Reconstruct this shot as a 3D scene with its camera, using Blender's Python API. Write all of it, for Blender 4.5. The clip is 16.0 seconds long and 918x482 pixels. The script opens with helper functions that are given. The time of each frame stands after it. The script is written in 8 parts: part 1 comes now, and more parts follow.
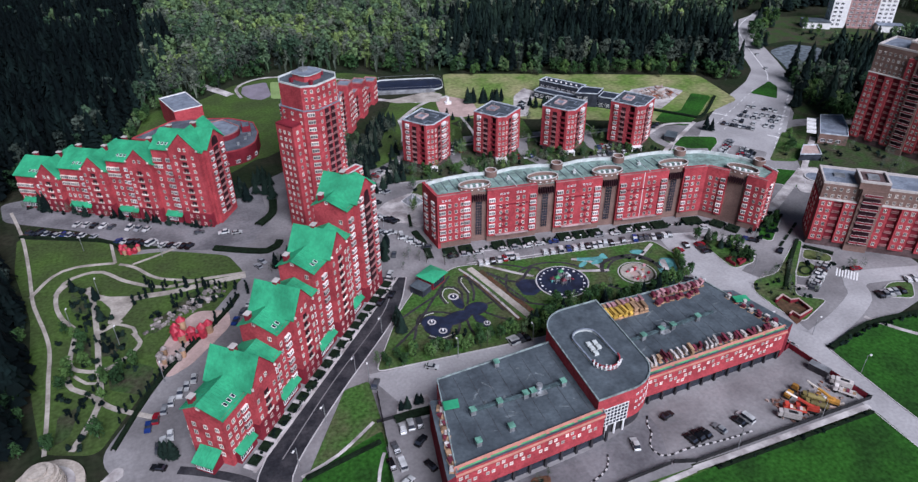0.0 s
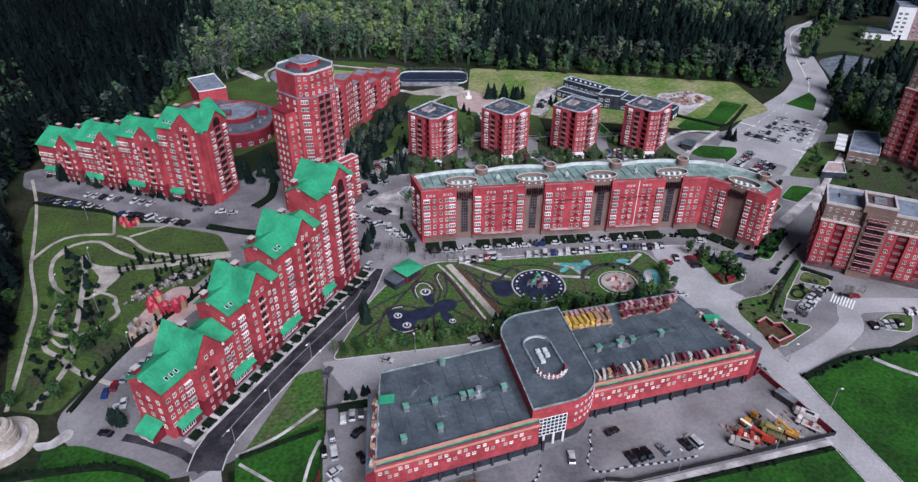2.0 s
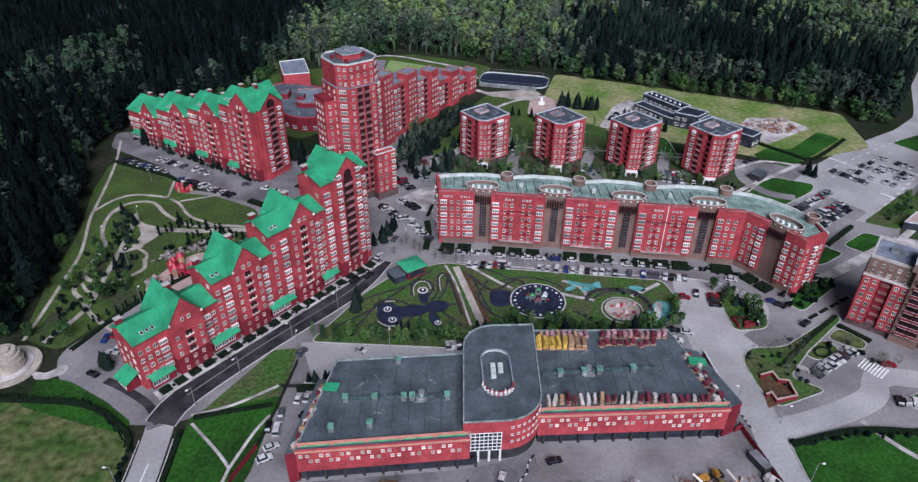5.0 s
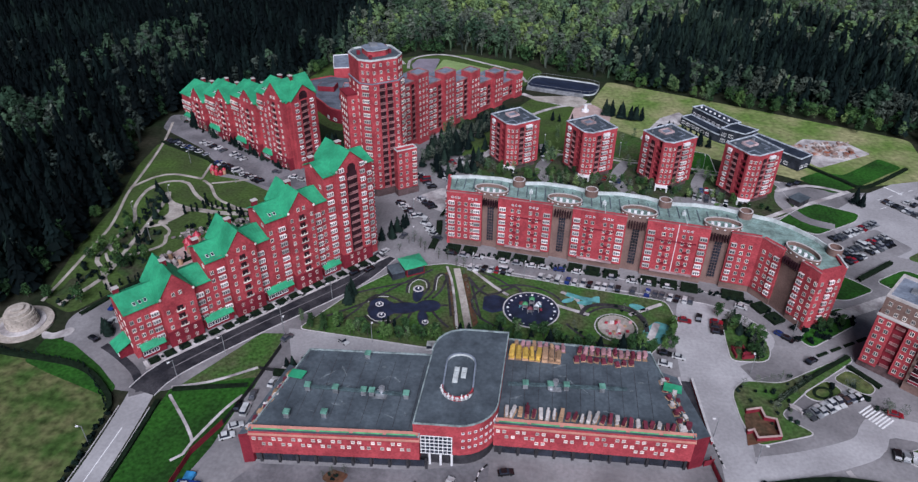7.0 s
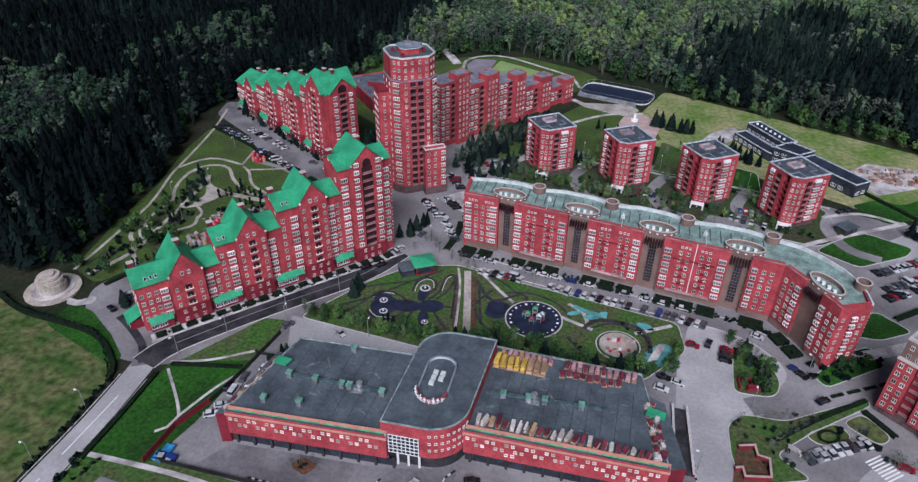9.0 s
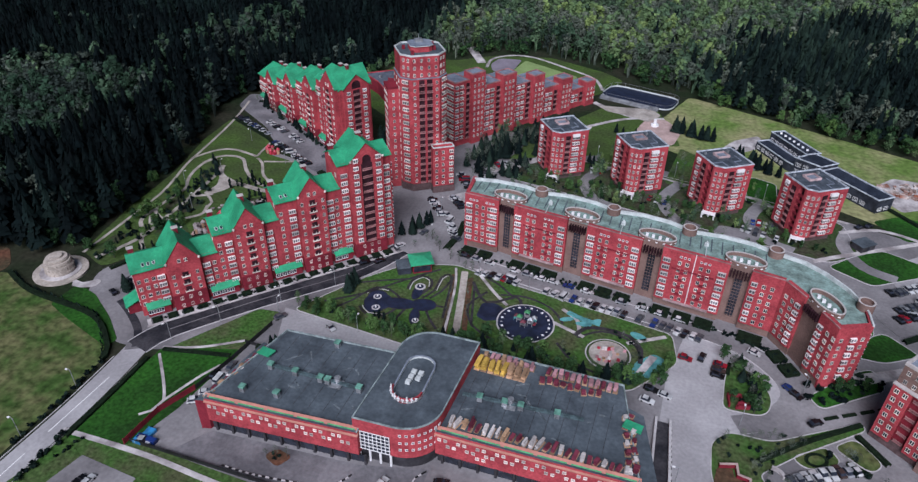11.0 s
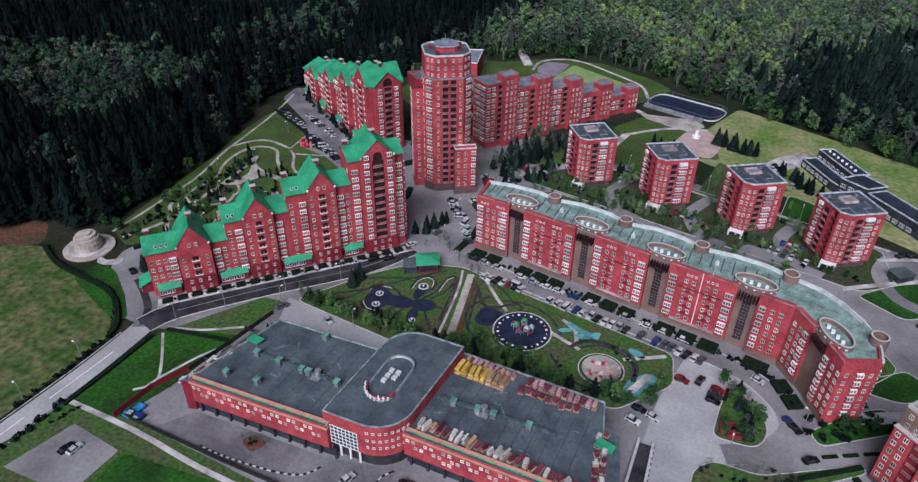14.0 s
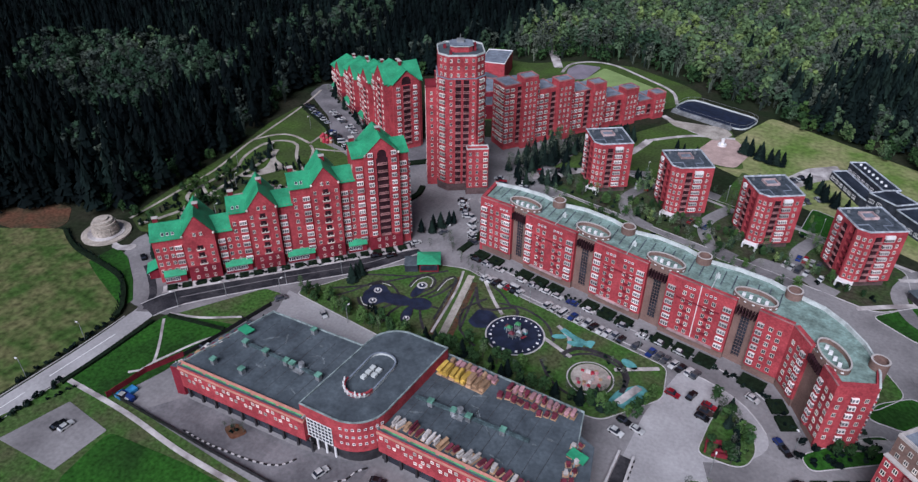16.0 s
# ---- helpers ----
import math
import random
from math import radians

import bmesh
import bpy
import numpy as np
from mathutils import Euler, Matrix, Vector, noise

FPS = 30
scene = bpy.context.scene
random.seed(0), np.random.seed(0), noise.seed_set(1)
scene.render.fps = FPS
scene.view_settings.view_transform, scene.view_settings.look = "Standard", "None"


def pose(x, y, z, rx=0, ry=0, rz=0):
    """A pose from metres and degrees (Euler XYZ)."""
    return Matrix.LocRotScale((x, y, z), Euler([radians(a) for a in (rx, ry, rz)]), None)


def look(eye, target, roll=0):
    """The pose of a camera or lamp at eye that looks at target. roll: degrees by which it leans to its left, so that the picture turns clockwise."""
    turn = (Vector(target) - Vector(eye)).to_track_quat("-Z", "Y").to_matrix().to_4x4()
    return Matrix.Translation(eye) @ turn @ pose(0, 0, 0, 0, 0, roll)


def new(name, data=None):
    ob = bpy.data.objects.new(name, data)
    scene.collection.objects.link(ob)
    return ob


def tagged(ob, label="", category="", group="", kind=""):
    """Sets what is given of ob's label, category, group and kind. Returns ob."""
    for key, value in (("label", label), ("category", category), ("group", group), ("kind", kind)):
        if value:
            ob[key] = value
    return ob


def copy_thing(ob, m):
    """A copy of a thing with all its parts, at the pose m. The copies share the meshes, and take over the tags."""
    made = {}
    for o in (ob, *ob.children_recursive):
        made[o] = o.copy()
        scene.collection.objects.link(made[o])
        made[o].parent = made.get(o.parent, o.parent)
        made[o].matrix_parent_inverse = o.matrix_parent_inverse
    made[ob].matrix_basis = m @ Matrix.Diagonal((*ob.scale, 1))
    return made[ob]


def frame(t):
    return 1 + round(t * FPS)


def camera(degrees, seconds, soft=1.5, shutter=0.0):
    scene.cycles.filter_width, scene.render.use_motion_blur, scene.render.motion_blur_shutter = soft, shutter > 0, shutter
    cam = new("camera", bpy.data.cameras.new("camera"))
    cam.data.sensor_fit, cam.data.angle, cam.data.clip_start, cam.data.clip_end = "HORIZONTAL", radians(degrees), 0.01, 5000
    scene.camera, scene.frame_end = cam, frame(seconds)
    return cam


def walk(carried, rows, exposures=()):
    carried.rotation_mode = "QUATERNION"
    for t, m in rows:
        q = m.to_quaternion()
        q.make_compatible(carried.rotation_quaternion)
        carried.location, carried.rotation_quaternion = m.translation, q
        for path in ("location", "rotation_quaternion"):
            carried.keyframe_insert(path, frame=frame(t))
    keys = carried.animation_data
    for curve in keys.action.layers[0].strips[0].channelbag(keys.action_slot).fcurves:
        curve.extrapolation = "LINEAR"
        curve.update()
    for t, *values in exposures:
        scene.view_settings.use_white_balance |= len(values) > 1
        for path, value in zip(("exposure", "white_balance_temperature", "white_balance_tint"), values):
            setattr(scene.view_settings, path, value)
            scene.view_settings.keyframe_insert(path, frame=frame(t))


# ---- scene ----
cam = camera(68.1, 16.0, soft=1.36)
PATH = [
    (0, (2.08, -3.211, 152.076), (2.671, -1.634, 150.997), -0.5),
    (0.5, (9.745, -5.233, 152.142), (10.313, -3.663, 151.042), -0.4),
    (1, (17.402, -7.299, 152.239), (17.927, -5.713, 151.14), -0.3),
    (1.5, (25.157, -9.348, 152.336), (25.623, -7.741, 151.24), 0.0),
    (2, (32.965, -11.193, 152.408), (33.376, -9.571, 151.313), 0.2),
    (2.5, (40.698, -12.713, 152.45), (41.054, -11.077, 151.356), 0.2),
    (3, (48.338, -13.936, 152.469), (48.638, -12.288, 151.376), 0.3),
    (3.5, (55.984, -14.88, 152.439), (56.22, -13.221, 151.348), 0.4),
    (4, (63.901, -15.47, 152.37), (64.067, -13.802, 151.279), 0.5),
    (4.5, (71.966, -15.686, 152.335), (72.061, -14.013, 151.243), 0.7),
    (4.7, (75.122, -15.609, 152.335), (75.189, -13.936, 151.242), 0.6),
    (6.8, (107.501, -13.214, 152.437), (107.307, -11.552, 151.342), 0.5),
    (7, (110.539, -12.735, 152.433), (110.321, -11.075, 151.339), 0.6),
    (7.5, (117.999, -10.956, 152.395), (117.715, -9.306, 151.301), 0.7),
    (8, (124.779, -9.06, 152.369), (124.429, -7.423, 151.275), 0.9),
    (8.5, (130.434, -7.335, 152.361), (130.027, -5.711, 151.267), 0.9),
    (9, (135.053, -5.925, 152.397), (134.607, -4.312, 151.302), 0.7),
    (9.2, (136.684, -5.343, 152.405), (136.226, -3.736, 151.306), 0.9),
    (11.3, (151.7, 1.07, 152.612), (151.124, 2.637, 151.512), 0.8),
    (11.5, (153.068, 1.707, 152.616), (152.478, 3.269, 151.516), 0.7),
    (12, (156.372, 3.354, 152.616), (155.752, 4.905, 151.515), 0.8),
    (12.5, (159.743, 5.066, 152.603), (159.093, 6.603, 151.501), 0.8),
    (13, (163.285, 6.828, 152.605), (162.603, 8.351, 151.503), 0.8),
    (13.5, (167.007, 8.75, 152.63), (166.293, 10.259, 151.528), 0.8),
    (14, (170.752, 10.8, 152.642), (170.006, 12.293, 151.54), 0.7),
    (14.5, (174.509, 12.999, 152.642), (173.731, 14.474, 151.539), 0.7),
    (15, (178.219, 15.291, 152.636), (177.41, 16.749, 151.532), 0.6),
    (15.5, (181.86, 17.642, 152.627), (181.021, 19.083, 151.522), 0.6),
    (16, (185.481, 20.043, 152.605), (184.613, 21.467, 151.501), 0.5),
]
walk(cam, [(t, look(eye, target, roll)) for t, eye, target, roll in PATH], exposures=[(0, 0.20), (4.5, 0.07), (7.5, 0.0), (16, -0.05)])

# ---- light ----
world = bpy.data.worlds.new("overcast_sky")
scene.world = world
world.use_nodes = True
sky = world.node_tree.nodes.new("ShaderNodeTexSky")
sky.sky_type, sky.sun_disc, sky.sun_elevation, sky.sun_rotation = "NISHITA", False, radians(41), radians(171)
sky.air_density, sky.dust_density, sky.ozone_density = 1.0, 1.2, 2.0
world.node_tree.links.new(sky.outputs["Color"], world.node_tree.nodes["Background"].inputs["Color"])
world.node_tree.nodes["Background"].inputs["Strength"].default_value = 0.029
lamp = bpy.data.lights.new("sun", "SUN")
lamp.energy, lamp.angle, lamp.color = 4.75, radians(40), (0.875, 0.905, 1.065)
sun = new("sun", lamp)
sun.matrix_world = look((0, 0, 300), (-0.11, 0.73, 300 - 0.65))


# ---- materials ----
def material(name, base, rough=0.8, metal=0.0, vary=0.25, scale=0.3, fine=3.0, bump=0.0, second=None, amount=0.5, island=False, piece=False):
    """Principled paint with a broad and a fine noise over its colour, in metres."""
    mat = bpy.data.materials.new(name)
    mat.use_nodes = True
    nt = mat.node_tree
    bsdf = nt.nodes["Principled BSDF"]
    bsdf.inputs["Roughness"].default_value, bsdf.inputs["Metallic"].default_value = rough, metal
    bsdf.inputs["Specular IOR Level"].default_value = 0.5 if rough < 0.3 else 0.3 if rough < 0.65 else 0.08
    geo = nt.nodes.new("ShaderNodeNewGeometry")
    big, small = nt.nodes.new("ShaderNodeTexNoise"), nt.nodes.new("ShaderNodeTexNoise")
    for node, s, detail in ((big, scale, 4), (small, fine, 3)):
        node.inputs["Scale"].default_value, node.inputs["Detail"].default_value = s, detail
        nt.links.new(geo.outputs["Position"], node.inputs["Vector"])
    ramp = nt.nodes.new("ShaderNodeValToRGB")
    other = second or [c * (1 - amount) for c in base]
    ramp.color_ramp.elements[0].position, ramp.color_ramp.elements[1].position = 0.36, 0.62
    ramp.color_ramp.elements[0].color, ramp.color_ramp.elements[1].color = (*other, 1), (*base, 1)
    nt.links.new(big.outputs["Fac"], ramp.inputs["Fac"])
    scaled = nt.nodes.new("ShaderNodeMapRange")
    scaled.inputs["From Min"].default_value, scaled.inputs["From Max"].default_value = 0.25, 0.75
    scaled.inputs["To Min"].default_value, scaled.inputs["To Max"].default_value = 1 - vary, 1 + vary
    nt.links.new(small.outputs["Fac"], scaled.inputs["Value"])
    mul = nt.nodes.new("ShaderNodeVectorMath")
    mul.operation = "SCALE"
    nt.links.new(ramp.outputs["Color"], mul.inputs[0])
    nt.links.new(scaled.outputs["Result"], mul.inputs["Scale"])
    out = mul.outputs["Vector"]
    if island or piece:
        src = geo.outputs["Random Per Island"] if island else nt.nodes.new("ShaderNodeObjectInfo").outputs["Random"]
        shade = nt.nodes.new("ShaderNodeMapRange")
        shade.inputs["To Min"].default_value, shade.inputs["To Max"].default_value = 0.6, 1.35
        nt.links.new(src, shade.inputs["Value"])
        mul2 = nt.nodes.new("ShaderNodeVectorMath")
        mul2.operation = "SCALE"
        nt.links.new(out, mul2.inputs[0])
        nt.links.new(shade.outputs["Result"], mul2.inputs["Scale"])
        out = mul2.outputs["Vector"]
    nt.links.new(out, bsdf.inputs["Base Color"])
    if bump:
        b = nt.nodes.new("ShaderNodeBump")
        b.inputs["Strength"].default_value, b.inputs["Distance"].default_value = bump, 0.1
        nt.links.new(small.outputs["Fac"], b.inputs["Height"])
        nt.links.new(b.outputs["Normal"], bsdf.inputs["Normal"])
    return mat


BRICK = material("red_brick", (0.425, 0.068, 0.080), 0.85, vary=0.26, scale=0.2, fine=1.6, second=(0.285, 0.044, 0.054))
BRICK_DARK = material("dark_red_brick", (0.22, 0.026, 0.04), 0.85, vary=0.2, scale=0.15, fine=1.6, amount=0.3)
BROWN = material("brown_brick", (0.22, 0.14, 0.12), 0.85, vary=0.18, scale=0.15, fine=1.6, amount=0.25)
STONE = material("grey_stone_plinth", (0.13, 0.085, 0.085), 0.8, vary=0.25, scale=0.3, fine=1.5, amount=0.35)
GREEN_ROOF = material("green_sheet_roof", (0.038, 0.345, 0.175), 0.5, vary=0.16, scale=0.14, fine=1.0, amount=0.35)
GREEN_FELT = material("weathered_green_roof", (0.24, 0.34, 0.31), 0.8, vary=0.3, scale=0.25, fine=1.2, second=(0.14, 0.19, 0.17))
FELT = material("grey_roof_felt", (0.095, 0.115, 0.132), 0.7, vary=0.22, scale=0.13, fine=0.9, second=(0.058, 0.07, 0.082))
DARK_FELT = material("dark_blue_roof_felt", (0.034, 0.042, 0.06), 0.7, vary=0.3, scale=0.2, fine=1.2, second=(0.018, 0.023, 0.034))
SLATE_ROOF = material("slate_blue_roof", (0.13, 0.145, 0.175), 0.7, vary=0.25, scale=0.2, fine=1.2, second=(0.075, 0.085, 0.105))
BLUE_FELT = material("pale_grey_roof_felt", (0.22, 0.25, 0.30), 0.7, vary=0.2, scale=0.25, fine=1.2, second=(0.14, 0.16, 0.2))
WHITE = material("white_paint", (0.80, 0.78, 0.78), 0.6, vary=0.08, scale=0.4, fine=2.0, amount=0.12)
COPING = material("grey_green_coping", (0.58, 0.61, 0.60), 0.8, vary=0.15, scale=0.4, fine=2.0, amount=0.25)
CREAM = material("cream_trim", (0.52, 0.47, 0.45), 0.7, vary=0.1, scale=0.4, fine=2.0, amount=0.2)
GLASS = material("window_glass", (0.03, 0.035, 0.05), 0.08, vary=0.2, scale=0.3, fine=1.0)
ASPHALT = material("grey_asphalt", (0.265, 0.25, 0.255), 0.9, vary=0.16, scale=0.045, fine=0.9, second=(0.15, 0.14, 0.145))
# Worn asphalt, darkened further by shade mixed into the base colour.
YARD_ASPHALT = material("worn_yard_asphalt", (0.205, 0.195, 0.205), 0.9, vary=0.2, scale=0.07, fine=0.9, second=(0.105, 0.10, 0.108))
ASPHALT_DARK = material("dark_asphalt", (0.022, 0.022, 0.027), 0.92, vary=0.3, scale=0.16, fine=1.2, second=(0.055, 0.052, 0.058))
ASPHALT_PALE = material("sun_bleached_asphalt", (0.41, 0.392, 0.40), 0.9, vary=0.13, scale=0.05, fine=1.0, second=(0.30, 0.286, 0.293))
PAVING = material("pale_paving", (0.56, 0.52, 0.51), 0.9, vary=0.15, scale=0.15, fine=1.0, second=(0.25, 0.22, 0.22))
SAND = material("sand_path", (0.43, 0.385, 0.345), 0.95, vary=0.22, scale=0.14, fine=1.0, second=(0.25, 0.22, 0.195))
PINK = material("pink_paving", (0.50, 0.36, 0.33), 0.9, vary=0.12, scale=0.2, fine=1.2, amount=0.25)
LAWN = material("mown_lawn", (0.046, 0.108, 0.024), 0.98, vary=0.55, scale=0.10, fine=0.9, second=(0.074, 0.084, 0.040))
LAWN_OLIVE = material("olive_spring_lawn", (0.060, 0.104, 0.026), 0.98, vary=0.4, scale=0.06, fine=0.8, second=(0.050, 0.072, 0.026))
LAWN_RICH = material("rich_lawn", (0.024, 0.095, 0.014), 0.98, vary=0.5, scale=0.07, fine=0.9, second=(0.016, 0.05, 0.011))
MEADOW = material("rough_meadow", (0.046, 0.088, 0.022), 0.98, vary=0.6, scale=0.10, fine=0.45, second=(0.122, 0.122, 0.055))
SHADED_LAWN = material("shaded_lawn", (0.036, 0.068, 0.022), 0.95, vary=0.45, scale=0.12, fine=0.8, second=(0.055, 0.05, 0.035))
MEADOW_PALE = material("pale_spring_meadow", (0.115, 0.185, 0.045), 0.95, vary=0.4, scale=0.045, fine=0.4, second=(0.27, 0.26, 0.13))
EARTH = material("red_brown_earth", (0.12, 0.055, 0.035), 1.0, vary=0.4, scale=0.1, fine=0.8, second=(0.06, 0.05, 0.03))
SOIL = material("forest_floor", (0.016, 0.026, 0.012), 1.0, vary=0.4, scale=0.05, fine=0.5, second=(0.03, 0.03, 0.02))
PAINTED_BLUE = material("bright_blue_cover", (0.04, 0.24, 0.50), 0.5, vary=0.15, scale=0.5, fine=2.0)
KERB = material("kerb_stone", (0.52, 0.49, 0.49), 0.9, vary=0.15, scale=0.5, fine=2.0, amount=0.2)
# Pale base puts the sky's bright reflection into the lake colour.
WATER = material("still_water", (0.20, 0.225, 0.25), 0.08, vary=0.1)
POOL = material("dark_blue_rubber", (0.018, 0.026, 0.055), 0.6, vary=0.2, scale=0.3, fine=1.0)


# ---- building helpers ----
class Shape:
    """Faces of one mesh, gathered with plain numbers."""

    def __init__(self):
        self.v, self.f, self.m = [], [], []

    def face(self, pts, mi=0):
        n = len(self.v)
        self.v += [tuple(p) for p in pts]
        self.f.append(tuple(range(n, n + len(pts))))
        self.m.append(mi)

    def prism(self, pts, z0, z1, mi=0, top=None, bottom=False):
        """An upright prism over a plan that runs anticlockwise."""
        n, k = len(self.v), len(pts)
        self.v += [(x, y, z0) for x, y in pts] + [(x, y, z1) for x, y in pts]
        for i in range(k):
            j = (i + 1) % k
            self.f.append((n + i, n + j, n + k + j, n + k + i))
            self.m.append(mi)
        self.f.append(tuple(range(n + k, n + 2 * k)))
        self.m.append(mi if top is None else top)
        if bottom:
            self.f.append(tuple(range(n + k - 1, n - 1, -1)))
            self.m.append(mi)
        return self

    def box(self, x0, y0, z0, x1, y1, z1, mi=0, m=None):
        n = len(self.v)
        pts = [(x, y, z) for z in (z0, z1) for x, y in ((x0, y0), (x1, y0), (x1, y1), (x0, y1))]
        if m is not None:
            pts = [tuple(m @ Vector(p)) for p in pts]
        self.v += pts
        for q in ((3, 2, 1, 0), (4, 5, 6, 7), (0, 1, 5, 4), (1, 2, 6, 5), (2, 3, 7, 6), (3, 0, 4, 7)):
            self.f.append(tuple(n + i for i in q))
            self.m.append(mi)
        return self

    def mesh(self, name, mats):
        me = bpy.data.meshes.new(name)
        me.from_pydata(self.v, [], self.f)
        for mat in mats if isinstance(mats, (list, tuple)) else [mats]:
            me.materials.append(mat)
        me.polygons.foreach_set("material_index", self.m)
        me.update()
        return me


def part(name, shape, mats, parent=None, label="", m=None):
    ob = new(name, shape.mesh(name, mats) if isinstance(shape, Shape) else shape)
    if parent is not None:
        ob.parent = parent
    if m is not None:
        ob.matrix_basis = m
    if label:
        tagged(ob, label)
    return ob


def thing(name, label, category, m=None, group="", kind=""):
    ob = new(name)
    ob.empty_display_size = 0.5
    if m is not None:
        ob.matrix_basis = m
    return tagged(ob, label, category, group, kind)


def along(pts, width, closed=False):
    """The plan of a strip of that width along a line, smoothed at its bends."""
    p = [Vector((*q, 0)) for q in pts]
    fine = []
    for i in range(len(p) - 1):
        a, b, c, d = p[max(i - 1, 0)], p[i], p[i + 1], p[min(i + 2, len(p) - 1)]
        n = max(2, int((c - b).length / 3))
        for j in range(n):
            t = j / n
            fine.append(0.5 * ((2 * b) + (c - a) * t + (2 * a - 5 * b + 4 * c - d) * t * t + (3 * b - a - 3 * c + d) * t ** 3))
    fine.append(p[-1])
    left, right = [], []
    for i, q in enumerate(fine):
        d = (fine[min(i + 1, len(fine) - 1)] - fine[max(i - 1, 0)]).normalized()
        side = Vector((-d.y, d.x, 0)) * width / 2
        left.append((q + side)[:2])
        right.append((q - side)[:2])
    return left, right


LAYERS = iter(range(100000))


def strip(name, pts, width, z, mat, label, category="road", kind="structure", thick=0.3):
    z += 0.004 * (next(LAYERS) % 12)
    left, right = along(pts, width)
    s = Shape()
    for i in range(len(left) - 1):
        a, b, c, d = right[i], right[i + 1], left[i + 1], left[i]
        s.face([(*a, z), (*b, z), (*c, z), (*d, z)])
        s.face([(*a, z - thick), (*b, z - thick), (*b, z), (*a, z)])
        s.face([(*c, z - thick), (*d, z - thick), (*d, z), (*c, z)])
    ob = part(name, s, mat)
    return tagged(ob, label, category, kind=kind)


def rounded(pts, r=3.0, n=5):
    """A plan with its corners rounded."""
    out, k = [], len(pts)
    for i in range(k):
        a, b, c = Vector(pts[i - 1]), Vector(pts[i]), Vector(pts[(i + 1) % k])
        ra, rc = min(r, (a - b).length * 0.45), min(r, (c - b).length * 0.45)
        p, q = b + (a - b).normalized() * ra, b + (c - b).normalized() * rc
        for j in range(n + 1):
            t = j / n
            out.append(tuple(p * (1 - t) ** 2 + b * 2 * t * (1 - t) + q * t * t))
    return out


EDGES = []


def slab(name, pts, z, mat, label, category, kind="structure", r=2.0, thick=0.4):
    area = sum(a[0] * b[1] - b[0] * a[1] for a, b in zip(pts, pts[1:] + pts[:1]))
    pts = pts if area > 0 else pts[::-1]
    s = Shape()
    plan = rounded(pts, r) if r else pts
    s.prism(plan, z - thick, z)
    if category == "lawn" and all(29 < x < 300 and 95 < y < 325 for x, y in pts):
        EDGES.append((plan, z))
    return tagged(part(name, s, mat), label, category, kind=kind)


def disc(x, y, rx, ry=None, n=40, turn=0.0):
    ry = ry or rx
    c, s = math.cos(radians(turn)), math.sin(radians(turn))
    return [(x + rx * math.cos(a) * c - ry * math.sin(a) * s, y + rx * math.cos(a) * s + ry * math.sin(a) * c) for a in (2 * math.pi * i / n for i in range(n))]


# ---- ground ----
g = Shape()
g.prism([(-900, -400), (1200, -400), (1200, 1500), (-900, 1500)], -2.0, 0.0)
tagged(part("ground", g, SOIL), "dark forest floor and open earth round the housing estate", "ground", kind="structure")
slab("pavement", [(-14, 120), (4, 122), (34, 150), (76, 150), (100, 90), (178, 88), (178, 110), (245, 125), (250, 160), (262, 215), (300, 250), (330, 300), (250, 285), (150, 312), (60, 330), (10, 300), (-20, 256), (-45, 262), (-52, 240), (-10, 215), (-48, 150), (-40, 136)], 0.04, ASPHALT,
     "worn grey asphalt yards and lanes between the blocks", "pavement", r=6)
slab("yard", [(23, 89), (104, 88.5), (106, 112), (86, 116), (44, 136), (40, 158), (30, 155), (28, 128)], 0.045, ASPHALT, "wide grey asphalt yard round the warehouse", "yard", r=1)
slab("yard", [(30, 156), (40, 132), (90, 138), (92, 152)], 0.05, ASPHALT_PALE, "asphalt delivery lane behind the warehouse", "yard", r=0.5)
# Slab takes in the shade of the warehouse overhang as colour.
slab("yard", [(34, 90.5), (99, 92), (103.5, 104), (103.5, 110), (84.5, 104.6), (40.5, 100.6)], 0.068, YARD_ASPHALT, "worn asphalt in front of the loading bays, darkened with painted shade", "yard", r=0.5, thick=0.05)
slab("yard", [(104, 90.5), (168, 91), (163, 118), (104, 116)], 0.055, ASPHALT, "grey asphalt yard with parked machines", "yard", r=0.5)
strip("road", [(-2, -300), (-2, -200), (-2, -100), (-2, 0), (-2, 40), (-2, 68), (-2, 95), (-3, 112), (-4, 122)], 8.0, 0.06, ASPHALT_PALE, "pale grey two-lane asphalt road with a worn centre line")
strip("road", [(-4, 120), (-10, 128.5), (-24, 137.5), (-42, 146.5)], 6.5, 0.075, ASPHALT, "grey asphalt street beside the stepped block")
strip("road_patch", [(-4.5, 121), (-10, 128.2), (-20, 135), (-27, 138.6)], 2.6, 0.13, ASPHALT_DARK, "dark newly laid strip of asphalt", "road patch", thick=0.02)
strip("road", [(-4, 121), (0, 132), (18, 155), (43, 184), (53, 204)], 9, 0.08, ASPHALT_DARK, "freshly laid dark asphalt road along the stepped block")
strip("road", [(66, 218), (71, 212), (83, 206), (95, 204), (118, 201), (142, 198), (160, 196), (175, 194), (187, 189), (195, 181), (197, 172), (191, 162), (181, 156)], 7, 0.08, ASPHALT, "curved asphalt street in front of the long block")
strip("road", [(172, -300), (172, -200), (172, -100), (172, 0), (172, 30), (172, 60), (171, 90), (171, 117), (172, 147), (170, 160)], 9, 0.07, ASPHALT_PALE, "grey asphalt road past the warehouse")
